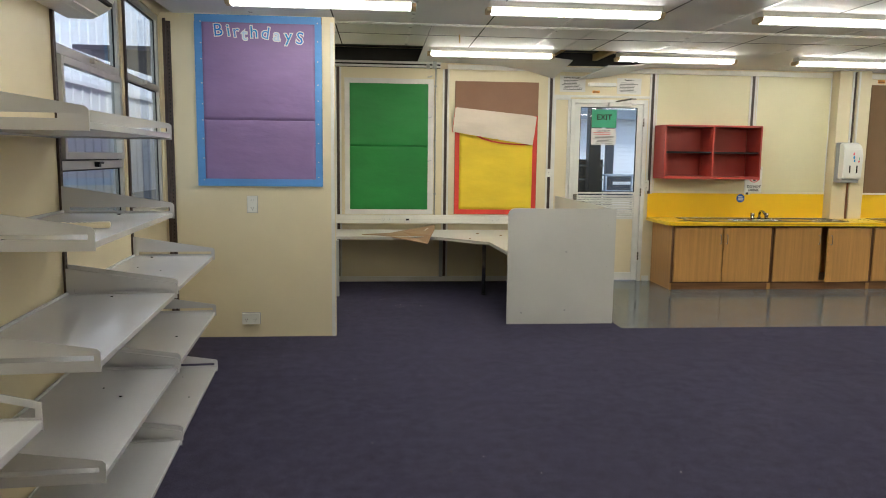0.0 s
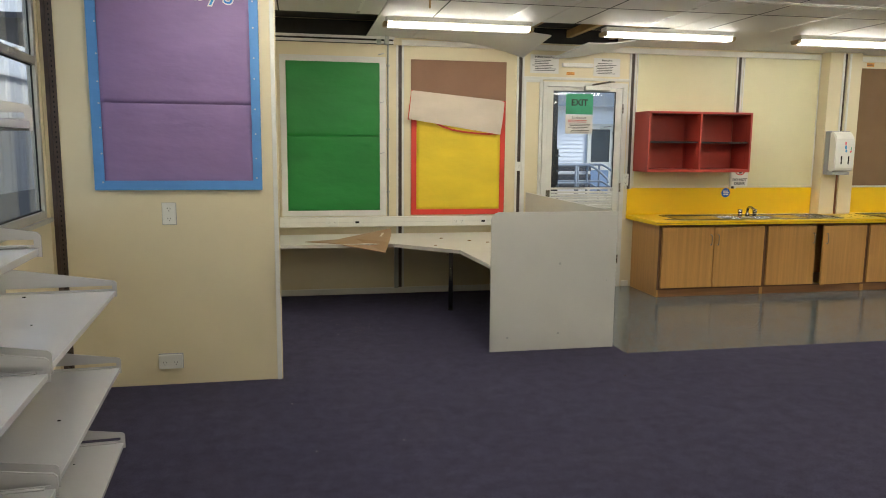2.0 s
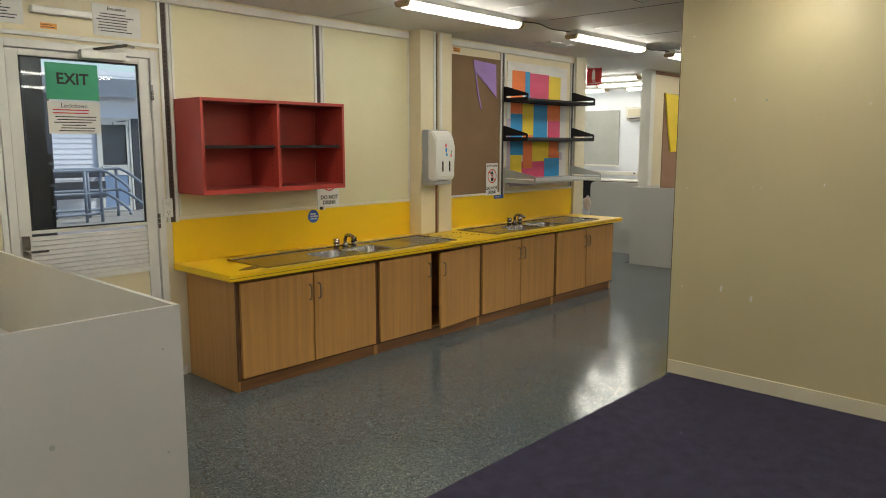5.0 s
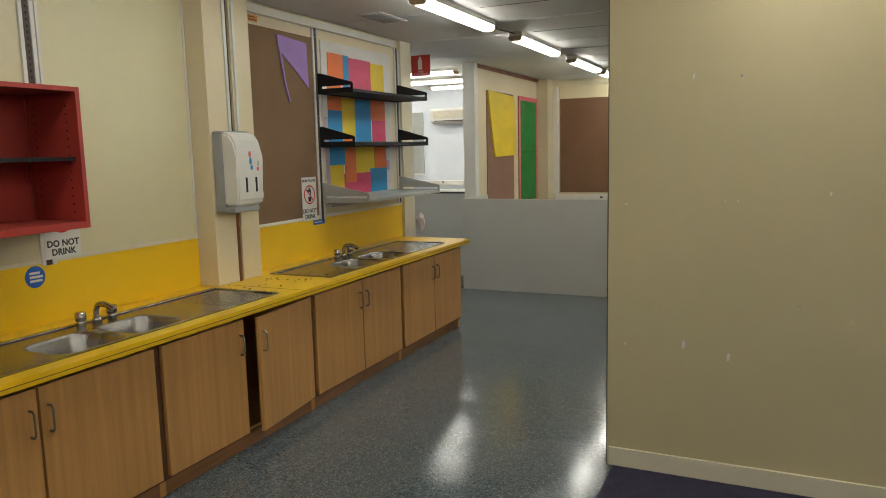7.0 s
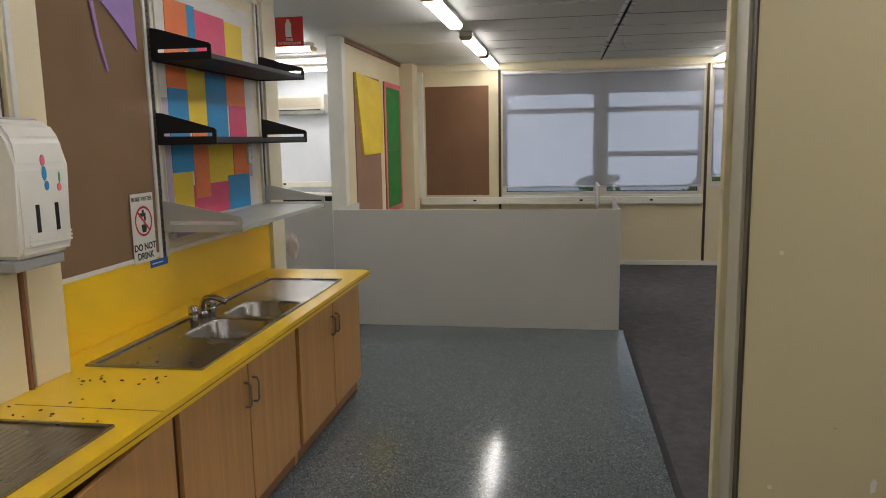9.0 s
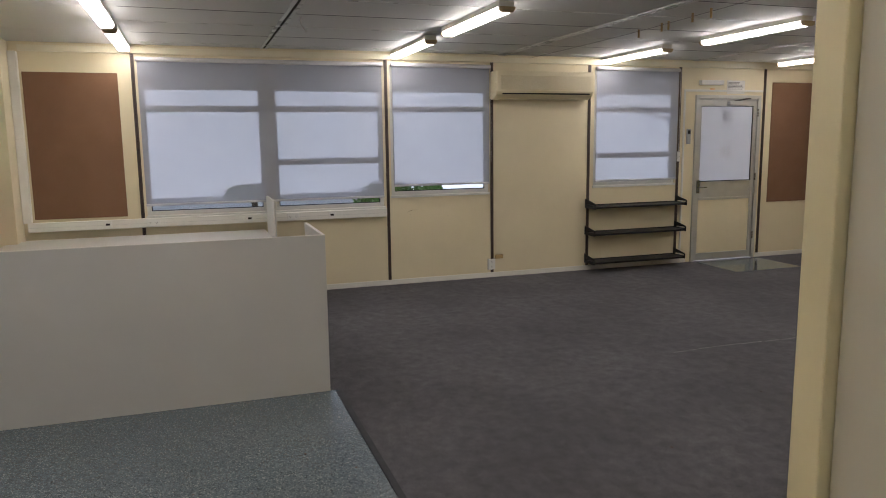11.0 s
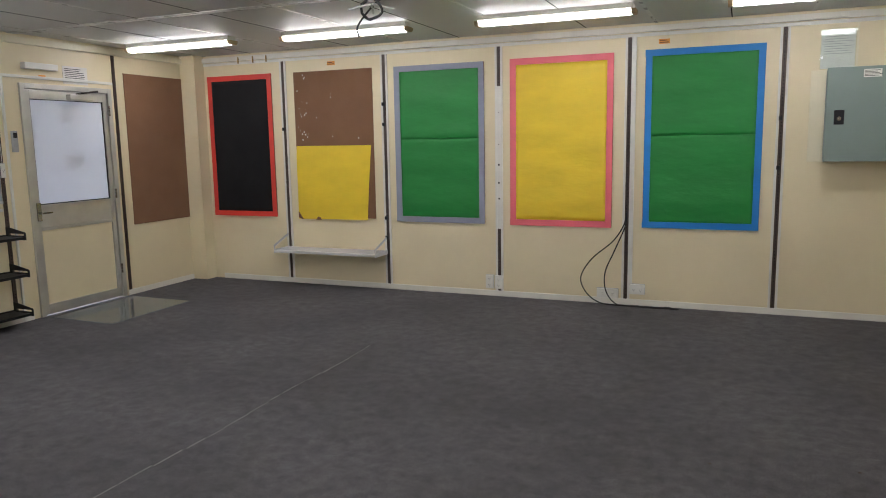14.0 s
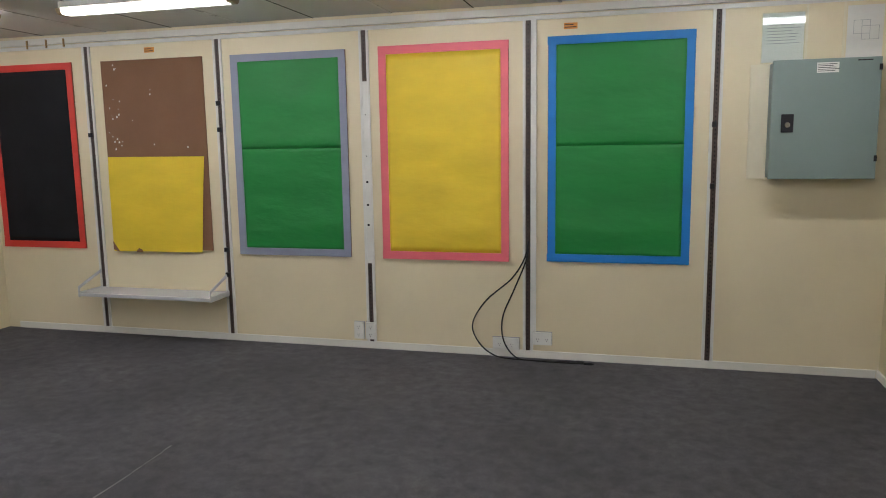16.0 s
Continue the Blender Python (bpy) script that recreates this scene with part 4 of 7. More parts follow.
# ---- navy room: shelves on the west wall ----
def wall_shelf(m, u0, u1, v, depth, material, label, group, bmat=None, h=0.12):
    t = thing("wall_shelf", m @ Vector(((u0 + u1) / 2, v, 0)), label, "shelf", group)
    bm = bmesh.new()
    add_box(bm, m, u0 + 0.006, u1 - 0.006, v - 0.022, v, 0.02, depth, bevel=0.003)
    add_box(bm, m, u0 + 0.006, u1 - 0.006, v - 0.03, v + 0.012, 0.013, 0.022, bevel=0.002)
    part("shelf_board", bm, material, t)
    for u in (u0, u1):
        bm = bmesh.new()
        f = m @ Matrix(((0, 0, 1, 0), (0, 1, 0, 0), (1, 0, 0, 0), (0, 0, 0, 1)))
        tip = v + max(0.04, h * 0.4)
        for q in ([(0.012, v - 0.028), (0.045, v - 0.028), (0.045, v + h - 0.004), (0.012, v + h)],
                  [(0.045, v - 0.028), (depth + 0.006, v - 0.028), (depth + 0.006, v + 0.008), (0.045, v + 0.008)],
                  [(0.045, v + 0.024), (depth - 0.014, v + 0.024), (depth - 0.014, tip), (0.045, v + h - 0.004)],
                  [(depth - 0.014, v + 0.008), (depth + 0.006, v + 0.008), (depth + 0.006, tip - 0.012), (depth - 0.004, tip - 0.002), (depth - 0.014, tip)]):
            prism(bm, f, q, u - 0.003, u + 0.003)
        s = 1 if u == u0 else -1
        add_box(bm, m, min(u, u + s * 0.018), max(u, u + s * 0.018), v + 0.001, v + 0.005, 0.05, depth - 0.03)
        part("bracket", bm, bmat or material, t)
    return t


for v in (0.785, 0.42, 0.055):
    wall_shelf(WF, 3.375, 4.555, v, 0.495, METALW, "white steel wall shelf, empty, on slotted tracks", "white wall shelves")
for v in (1.515, 1.15, 0.77, 0.405, 0.042):
    wall_shelf(WF, 2.145, 3.345, v, 0.495, METALW, "white steel wall shelf, almost empty, on slotted tracks", "white wall shelves")


def loop_shelf(m, u0, u1, v, depth, label):
    """A shelf with open loop brackets at its ends."""
    t = thing("wall_shelf", m @ Vector(((u0 + u1) / 2, v, 0)), label, "shelf")
    bm = bmesh.new()
    add_box(bm, m, u0, u1, v - 0.03, v, 0.015, depth, bevel=0.004)
    part("shelf_board", bm, METALW, t)
    for u in (u0 - 0.004, u1 + 0.004):
        bm = bmesh.new()
        f = m @ Matrix(((0, 0, 1, 0), (0, 1, 0, 0), (1, 0, 0, 0), (0, 0, 0, 1)))
        for q in ([(0.013, v - 0.035), (depth, v - 0.035), (depth, v + 0.005), (0.013, v + 0.005)], [(depth - 0.018, v + 0.005), (depth, v + 0.005), (depth, v + 0.05), (depth - 0.018, v + 0.05)],
                  [(0.013, v + 0.125), (depth - 0.018, v + 0.032), (depth, v + 0.05), (0.013, v + 0.15)]):
            prism(bm, f, q, u - 0.003, u + 0.003)
        part("loop_bracket", bm, METALW, t)
    return t


loop_shelf(WF, 0.85, 1.93, 0.67, 0.40, "white steel wall shelf with open loop brackets")
loop_shelf(SF, -11.60, -10.41, 0.40, 0.29, "white steel wall shelf with loop brackets under board")
rem = thing("remote_control", (-0.73, 2.63, 1.15), "cream air conditioner remote control lying on a shelf", "remote control")
bm = bmesh.new()
m = pose(-0.73, 2.63, 1.1505, 0, 0, 18)
add_box(bm, m, -0.085, 0.085, -0.027, 0.027, 0, 0.02, bevel=0.006)
part("case", bm, AGED, rem)
for k in range(5):
    bm = bmesh.new()
    add_box(bm, m, -0.06 + k * 0.018, -0.048 + k * 0.018, -0.012, 0.012, 0.02, 0.0225, bevel=0.001)
    part("button", bm, GREYP, rem)

# air conditioner on the west wall, high beside the window
def air_conditioner(m, u0, u1, v0, v1, depth, label, material=AGED):
    t = thing("air_conditioner", m @ Vector(((u0 + u1) / 2, v0, 0)), label, "air conditioner")
    f = m @ Matrix(((0, 0, 1, 0), (0, 1, 0, 0), (1, 0, 0, 0), (0, 0, 0, 1)))
    h = v1 - v0
    bm = bmesh.new()
    prism(bm, f, [(0.001, v0), (depth * 0.55, v0), (depth * 0.92, v0 + h * 0.16), (depth, v0 + h * 0.3), (depth, v0 + h * 0.9), (depth * 0.93, v1), (0.001, v1)], u0, u1)
    bmesh.ops.bevel(bm, geom=list(bm.edges), offset=0.006, segments=2, affect="EDGES")
    part("casing", bm, material, t)
    bm = bmesh.new()
    for k in range(14):
        v = v0 + h * (0.34 + 0.5 * k / 14)
        add_box(bm, m, u0 + 0.05, u1 - 0.04, v, v + 0.004, depth, depth + 0.003)
    part("intake_grille", bm, mat("grille_shade", (0.5, 0.42, 0.26), 0.5), t)
    bm = bmesh.new()
    add_box(bm, m, u0 + 0.07, u1 - 0.05, v0 + h * 0.17, v0 + h * 0.215, depth * 0.9, depth + 0.001)
    part("outlet_slot", bm, SLOT, t)
    bm = bmesh.new()
    add_box(bm, m, u0 + 0.06, u1 - 0.05, v0 + 0.004, v0 + 0.012, depth * 0.3, depth * 0.72, bevel=0.002)
    part("louvre", bm, material, t)
    return t


air_conditioner(EF, -3.42, -2.24, 1.985, 2.285, 0.2, "aged cream split air conditioner high on the wall")
air_conditioner(WF, 2.40, 3.57, 2.05, 2.35, 0.22, "cream split air conditioner beside the window", PLASTIC)


# ---- sockets and switches ----
def socket(m, u, v, w, h, label, double=True, vertical=False, depth=0.012, switch=True):
    t = thing("power_socket", m @ Vector((u, v - h / 2, 0)), label, "socket", "power sockets")
    bm = bmesh.new()
    add_box(bm, m, u - w / 2, u + w / 2, v - h / 2, v + h / 2, 0.0003, depth, bevel=0.003)
    plate = part("plate", bm, PLASTIC, t)
    bm = bmesh.new()
    add_box(bm, m, u - w / 2 - 0.003, u + w / 2 + 0.003, v - h / 2 - 0.003, v + h / 2 + 0.003, 0.0002, depth * 0.35)
    part("back_box", bm, GREYP, t)
    bm = bmesh.new()
    cs = [(u, v + h * 0.22), (u, v - h * 0.25)] if vertical else ([(u - w * 0.24, v - 0.006), (u + w * 0.24, v - 0.006)] if double else [(u, v)])
    for a, b in cs:
        for du, dv in ((-0.008, 0.004), (0.008, 0.004), (0, -0.010)):
            add_box(bm, m, a + du - 0.0015, a + du + 0.0015, b + dv - 0.004, b + dv + 0.004, depth, depth + 0.0006)
    part("pin_hole_row", bm, SLOT, plate)
    if switch:
        bm = bmesh.new()
        for a, b in cs:
            add_box(bm, m, a - 0.005, a + 0.005, b + 0.014, b + 0.024, depth, depth + 0.004, bevel=0.001)
        part("rocker", bm, PLASTIC, plate)
    return t


socket(BF, -0.635, 1.045, 0.075, 0.125, "white double power socket on the cream wall", vertical=True)
socket(BF, -0.66, 0.15, 0.135, 0.085, "white cable socket with scuffed edges on cream wall", switch=False, depth=0.035)
for x, v, w in ((9.30, 0.14, 0.075), (9.205, 0.14, 0.075)):
    socket(SF, -x, v, w, 0.13, "white power socket low on the cream wall", vertical=True, depth=0.03)
socket(SF, -8.165, 0.10, 0.19, 0.085, "white four-way power socket above the skirting", depth=0.03)
socket(SF, -7.90, 0.15, 0.13, 0.09, "white surface socket above the skirting", depth=0.035, switch=False)
socket(EF, -3.41, 0.15, 0.08, 0.12, "white power socket at the foot of the wall track", vertical=True, depth=0.03)
socket(NF, 3.435, 1.125, 0.065, 0.12, "white power socket beside the glazed door", vertical=True, depth=0.03)
socket(NF, 7.93, 1.49, 0.075, 0.10, "white power socket beside the coloured cards", vertical=True, depth=0.03)
socket(NF, 2.285, 1.26, 0.035, 0.09, "slim white light switch on the track", double=False, depth=0.02)
socket(EF, -0.935, 1.32, 0.04, 0.12, "slim white light switch on the track", double=False, depth=0.02)

# ---- corner desk behind the laminate screen ----
def outline_slab(name, pts, z0, z1, material, parent, bevel=0.006):
    bm = bmesh.new()
    prism(bm, ID, pts, z0, z1)
    bmesh.ops.bevel(bm, geom=list(bm.edges), offset=bevel, segments=2, affect="EDGES")
    return part(name, bm, material, parent)


desk = thing("corner_desk", (1.2, 7.4, 0), "pale laminate corner desk with steel legs, littered with scraps", "desk")
outline_slab("desktop", [(-1.19, 8.10), (-1.19, 7.38), (0.92, 7.36), (1.42, 6.88), (1.47, 5.985), (2.345, 5.985), (2.345, 8.10)], 0.575, 0.605, DESK, desk)
for x, y in ((1.43, 7.33), (-0.6, 7.45)):
    bm = bmesh.new()
    add_rod(bm, [(x, y, 0.012), (x, y, 0.575)], 0.02, 12)
    lg = part("leg", bm, STEEL, desk, shade=True)
    bm = bmesh.new()
    add_rod(bm, [(x, y, 0.0), (x, y, 0.013)], 0.026, 12)
    part("foot", bm, BLACKM, lg)
bm = bmesh.new()
add_box(bm, ID, 1.025, 1.06, 8.10, 8.14, 0.06, 0.575, bevel=0.003)
part("wall_bracket", bm, METALG, desk)
bm = bmesh.new()
add_box(bm, ID, -0.115, -0.065, 7.26, 7.30, 0.0, 0.575, bevel=0.004)
part("leg", bm, METALG, desk)

screen = thing("desk_screen", (1.9, 5.95, 0), "grey-white laminate desk screen with a rounded top corner", "screen")
arc = [(1.43 + 0.06 - 0.06 * math.cos(a), 0.94 + 0.06 * math.sin(a)) for a in [k * math.pi / 12 for k in range(7)]]
bm = bmesh.new()
prism(bm, wall_frame((1, 0, 0), (0, -1, 0), (0, 5.975, 0)), [(1.435, 0.0), *arc, (2.368, 1.0), (2.368, 0.0)], 0, 0.018)
part("front_panel", bm, SCREEN, screen)
bm = bmesh.new()
add_box(bm, ID, 2.350, 2.368, 5.976, 8.10, 0.0, 1.0, bevel=0.002)
part("side_panel", bm, SCREEN, screen)
for x, z in ((1.94, 0.63), (1.94, 0.12), (1.56, 0.10), (2.30, 0.86), (2.30, 0.5)):
    bm = bmesh.new()
    add_rod(bm, [(x, 5.957, z), (x, 5.9545, z)], 0.009 if x < 2 else 0.004, 12)
    part("screw_cap", bm, METALG, screen)


def trunking(m, u0, u1, v0, v1, w, parent_label, outlets=()):
    t = thing("cable_trunking", m @ Vector(((u0 + u1) / 2, v0, 0)), parent_label, "trunking")
    bm = bmesh.new()
    add_box(bm, m, u0, u1, v0, v1, 0.0165, w, bevel=0.004)
    add_box(bm, m, u0, u1, v0 + 0.01, v1 - 0.01, 0.0005, 0.0165)
    part("channel", bm, WHITE, t)
    bm = bmesh.new()
    add_box(bm, m, u0, u1, (v0 + v1) / 2 - 0.004, (v0 + v1) / 2 - 0.002, w, w + 0.0012)
    part("cover_seam", bm, ALU, t)
    for u, dark in outlets:
        bm = bmesh.new()
        k = 0.06 if not dark else 0.035
        add_box(bm, m, u - k, u + k, v0 + 0.012, v1 - 0.008, w, w + 0.006, bevel=0.002)
        o = part("outlet", bm, PLASTIC, t)
        bm = bmesh.new()
        if dark:
            add_box(bm, m, u - 0.018, u + 0.018, v0 + 0.035, v0 + 0.055, w + 0.006, w + 0.0075)
        else:
            for du in (-0.03, 0.03):
                for a, b in ((-0.008, 0.004), (0.008, 0.004), (0, -0.008)):
                    add_box(bm, m, u + du + a - 0.0015, u + du + a + 0.0015, v0 + 0.04 + b, v0 + 0.048 + b, w + 0.006, w + 0.007)
        part("opening", bm, SLOT, o)
    return t


trunking(NF, -1.18, 2.34, 0.675, 0.77, 0.075, "white plastic cable trunking above the corner desk", ((0.42, False), (0.66, True), (1.66, False), (1.91, True)))
trunking(EF, -8.02, -4.63, 0.755, 0.84, 0.065, "white plastic cable trunking under the windows", ((-7.35, True), (-6.95, False), (-6.05, True), (-5.62, False), (-5.22, True)))
trunking(EF, -8.055, -7.985, 0.84, 2.38, 0.065, "white plastic cable trunking running up the wall")

card = thing("cardboard_scrap", (0.5, 7.5, 0.606), "torn brown cardboard sheet hanging over the desk edge", "cardboard")
bm = bmesh.new()
top = [(0.16, 7.52, 0.613), (0.45, 7.66, 0.612), (0.95, 7.80, 0.69), (0.93, 7.60, 0.66), (0.88, 7.36, 0.62), (0.83, 7.20, 0.55), (0.62, 7.27, 0.585), (0.40, 7.40, 0.612)]
a = [bm.verts.new(p) for p in top]
b = [bm.verts.new((x, y, z - 0.005)) for x, y, z in top]
ca, cb = bm.verts.new((0.60, 7.52, 0.632)), bm.verts.new((0.60, 7.52, 0.622))
for i in range(len(a)):
    j = (i + 1) % len(a)
    bm.faces.new((ca, a[i], a[j])), bm.faces.new((cb, b[j], b[i])), bm.faces.new((a[i], b[i], b[j], a[j]))
part("sheet", bm, P_CARD, card)
bm = bmesh.new()
prism(bm, ID, [(0.80, 7.40), (0.82, 7.40), (0.88, 7.70), (0.86, 7.70)], 0.664, 0.6655)
part("torn_layer", bm, P_BACK, card)
rnd = random.Random(12)
for k in range(5):
    x, y = rnd.uniform(1.1, 2.2), rnd.uniform(6.6, 7.9)
    c = thing("paper_crumb", (x, y, 0.605), "small brown scrap lying on the desk", "scrap", "scraps on the desk")
    bm = bmesh.new()
    q = rnd.uniform(0.008, 0.02)
    prism(bm, Matrix.Translation((x, y, 0)), [(-q, -q * 0.5), (q, -q * 0.3), (q * 0.7, q * 0.7), (-q * 0.6, q * 0.5)], 0.6052, 0.611)
    part("scrap", bm, P_CARD, c)


# ---- sink counter ----
def handle(bm, m, u, v0, v1):
    pts = [(u, v0, 0), (u, v0, 0.018), (u, v0 + 0.012, 0.026), (u, v1 - 0.012, 0.026), (u, v1, 0.018), (u, v1, 0)]
    add_rod(bm, pts, 0.0048, 8, m)


CF = wall_frame((1, 0, 0), (0, -1, 0), (0, 7.545, 0))


def cabinet(x0, x1, doors, label):
    """Base unit: body with stiles, plinth, doors given as (left, right, handle at left or right, angle)."""
    t = thing("base_cabinet", ((x0 + x1) / 2, 7.85, 0), label, "cabinet", "base cabinets")
    bm = bmesh.new()
    for q in ((x0, x0 + 0.018, 7.56, 8.14, 0.0, 0.715), (x1 - 0.018, x1, 7.56, 8.14, 0.0, 0.715), (x0 + 0.018, x1 - 0.018, 8.12, 8.14, 0.085, 0.715), (x0 + 0.018, x1 - 0.018, 7.56, 8.12, 0.085, 0.10)):
        add_box(bm, ID, *q)
    part("body", bm, OAK, t)
    bm = bmesh.new()
    for q in ((x0, x1, 0.695, 0.718), (x0, x1, 0.075, 0.09), (x0, x0 + 0.022, 0.09, 0.695), (x1 - 0.022, x1, 0.09, 0.695)):
        add_box(bm, CF, q[0], q[1], q[2], q[3], -0.016, 0.0)
    part("face_frame", bm, OAKD, t)
    bm = bmesh.new()
    add_box(bm, ID, x0 + 0.019, x1 - 0.019, 7.565, 7.59, 0, 0.084)
    part("plinth", bm, PLINTH, t)
    for a, b, side, ang in doors:
        m = CF
        if ang:
            m = CF @ Matrix.Translation((b, 0, 0)) @ Matrix.Rotation(radians(-ang), 4, "Y").inverted() @ Matrix.Translation((-b, 0, 0))
        bm = bmesh.new()
        add_box(bm, m, a + 0.003, b - 0.003, 0.092, 0.692, 0.001, 0.019, bevel=0.0015)
        d = part("door", bm, OAK, t)
        bm = bmesh.new()
        u = a + 0.035 if side == "left" else b - 0.035
        handle(bm, m @ Matrix.Translation((0, 0, 0.019)), u, 0.515, 0.615)
        part("handle", bm, BRONZE, d, shade=True)
    return t


lab = "oak veneer base cabinet with two closed doors and chrome handles"
cabinet(3.54, 4.685, ((3.56, 4.11, "right", 0), (4.115, 4.665, "left", 0)), lab)
cabinet(4.685, 5.855, ((4.705, 5.25, "right", 0), (5.285, 5.835, "left", 6)), "oak veneer base cabinet with one door standing ajar")
cabinet(5.855, 6.965, ((5.875, 6.41, "right", 0), (6.415, 6.945, "left", 0)), lab)
cabinet(6.965, 8.06, ((6.985, 7.51, "right", 0), (7.515, 8.04, "left", 0)), lab)
# dark strip set behind the door gap as painted shade of the cabinet inside
bm = bmesh.new()
add_box(bm, ID, 5.252, 5.283, 7.60, 7.605, 0.10, 0.69)
tagged(obj("cabinet_gap_shade", bm, SHADEIN), kind="structure")

BOWLS = [(4.27, 4.595), (4.625, 4.94), (6.50, 6.84), (6.87, 7.20)]
BY0, BY1 = 7.575, 7.875
top = thing("worktop", (5.8, 7.8, 0.72), "yellow laminate worktop along the sinks with worn edges", "worktop")
X0, X1, Y0, Y1 = 3.465, 8.13, 7.475, 8.155
box_part("front_strip", ID, (X0, X1, Y0, BY0, 0.72, 0.758), YLAM, top)
box_part("back_strip", ID, (X0, X1, BY1, Y1, 0.72, 0.758), YLAM, top)
xs = [X0] + [v for p in BOWLS for v in p] + [X1]
for a, b in zip(xs[::2], xs[1::2]):
    box_part("slab", ID, (a, b, BY0, BY1, 0.72, 0.758), YLAM, top)
bm = bmesh.new()
add_box(bm, ID, X0, X1, 7.4735, 7.4755, 0.736, 0.739)
add_box(bm, ID, 5.705, 5.708, Y0, 7.98, 0.758, 0.7588)
part("joint_line", bm, OAKD, top)
bm = bmesh.new()
add_box(bm, ID, 8.1305, 8.134, Y0 + 0.005, Y1, 0.722, 0.757)
part("end_edge", bm, WHITE, top)
bm = bmesh.new()
prism(bm, ID, [(3.60, 7.60), (3.70, 7.58), (3.76, 7.60), (3.755, 7.68), (3.68, 7.66)], 0.7581, 0.7606)
part("bare_patch", bm, OAKD, top, "dark bare patch where the laminate broke away")
bm = bmesh.new()
prism(bm, ID, [(8.10, 7.4745), (8.1345, 7.4745), (8.1345, 7.52), (8.122, 7.50), (8.115, 7.488)], 0.7581, 0.7588)
part("chipped_corner", bm, OAKD, top)
for a, b in ((3.47, 5.635), (6.035, 8.19)):
    sp = thing("splashback", ((a + b) / 2, N, 0.76), "yellow laminate splashback panel above the sinks", "splashback", "splashbacks")
    bm = bmesh.new()
    add_box(bm, NF, a, b, 0.7585, 1.04, 0.0005, 0.007, bevel=0.001)
    part("panel", bm, YLAM, sp)
    bm = bmesh.new()
    add_box(bm, NF, a, b, 1.04, 1.06, 0.0005, 0.011, bevel=0.002)
    part("edge_strip", bm, CREAM2 if a < 5 else WHITE, sp)


def rounded(x0, x1, y0, y1, r, n=6):
    out = []
    for cx, cy, a0 in ((x1 - r, y1 - r, 0), (x0 + r, y1 - r, 90), (x0 + r, y0 + r, 180), (x1 - r, y0 + r, 270)):
        for k in range(n):
            a = radians(a0 + 90 * k / (n - 1))
            out.append((cx + r * math.cos(a), cy + r * math.sin(a)))
    return out


def sink(x0, x1, y0, y1, bowls, label):
    """A pressed stainless sink top with bowls, a raised rim and ribbed drainers."""
    z = 0.7605
    t = thing("sink", ((x0 + x1) / 2, (y0 + y1) / 2, 0.758), label, "sink", "stainless sinks")
    b0, b1 = bowls[0][0], bowls[-1][1]
    box_part("drainer", ID, (x0, b0, y0, y1, 0.7585, z), STEEL, t)
    box_part("drainer", ID, (b1, x1, y0, y1, 0.7585, z), STEEL, t)
    box_part("front_ledge", ID, (b0, b1, y0, BY0, 0.7585, z), STEEL, t)
    box_part("tap_ledge", ID, (b0, b1, BY1, y1, 0.7585, z), STEEL, t)
    for p, q in zip(bowls, bowls[1:]):
        box_part("bridge", ID, (p[1], q[0], BY0, BY1, 0.7585, z), STEEL, t)
    bm = bmesh.new()
    for q in ((x0, x1, y0, y0 + 0.012), (x0, x1, y1 - 0.03, y1), (x0, x0 + 0.012, y0 + 0.012, y1 - 0.03), (x1 - 0.012, x1, y0 + 0.012, y1 - 0.03)):
        add_box(bm, ID, *q, z, z + 0.007, bevel=0.003)
    part("rim", bm, STEEL, t)
    for a, b in bowls:
        bm = bmesh.new()
        rings = []
        for k, (ins, zz, r) in enumerate(((0.0, z, 0.0), (0.004, z + 0.0005, 0.075), (0.010, z - 0.012, 0.075), (0.016, z - 0.10, 0.07), (0.03, z - 0.135, 0.06), (0.06, z - 0.145, 0.045))):
            if k == 0:
                inner = rounded(a + 0.004, b - 0.004, BY0 + 0.004, BY1 - 0.004, 0.075)
                cx, cy = (a + b) / 2, (BY0 + BY1) / 2
                pts = []
                for px, py in inner:
                    dx, dy = (px - cx) / ((b - a) / 2), (py - cy) / ((BY1 - BY0) / 2)
                    s_ = 1 / max(abs(dx), abs(dy))
                    pts.append((cx + (px - cx) * s_, cy + (py - cy) * s_))
            else:
                pts = rounded(a + ins, b - ins, BY0 + ins, BY1 - ins, r)
            rings.append([bm.verts.new((px, py, zz)) for px, py in pts])
        for p, q in zip(rings, rings[1:]):
            for i in range(len(p)):
                j = (i + 1) % len(p)
                bm.faces.new((p[i], p[j], q[j], q[i]))
        bm.faces.new(rings[-1][::-1])
        bowl = part("bowl", bm, STEEL, t, shade=True)
        bm = bmesh.new()
        add_rod(bm, [((a + b) / 2, (BY0 + BY1) / 2, z - 0.146), ((a + b) / 2, (BY0 + BY1) / 2, z - 0.141)], 0.03, 14)
        part("drain", bm, CHROME, bowl)
    k = y0 + 0.05
    while k < y1 - 0.09:
        box_part("drainer_rib", ID, (b1 + (0.08 if x0 > 6 else 0.28), x1 - 0.05, k, k + 0.009, z, z + 0.0010), STEEL, t, bevel=0.0004)
        k += 0.024
    return t


sink(3.765, 5.575, 7.55, 8.01, BOWLS[:2], "stainless double-bowl sink with ribbed drainer, empty and stained")
sink(6.09, 7.78, 7.55, 8.01, BOWLS[2:], "stainless double-bowl sink with drainer, beside the open shelves")


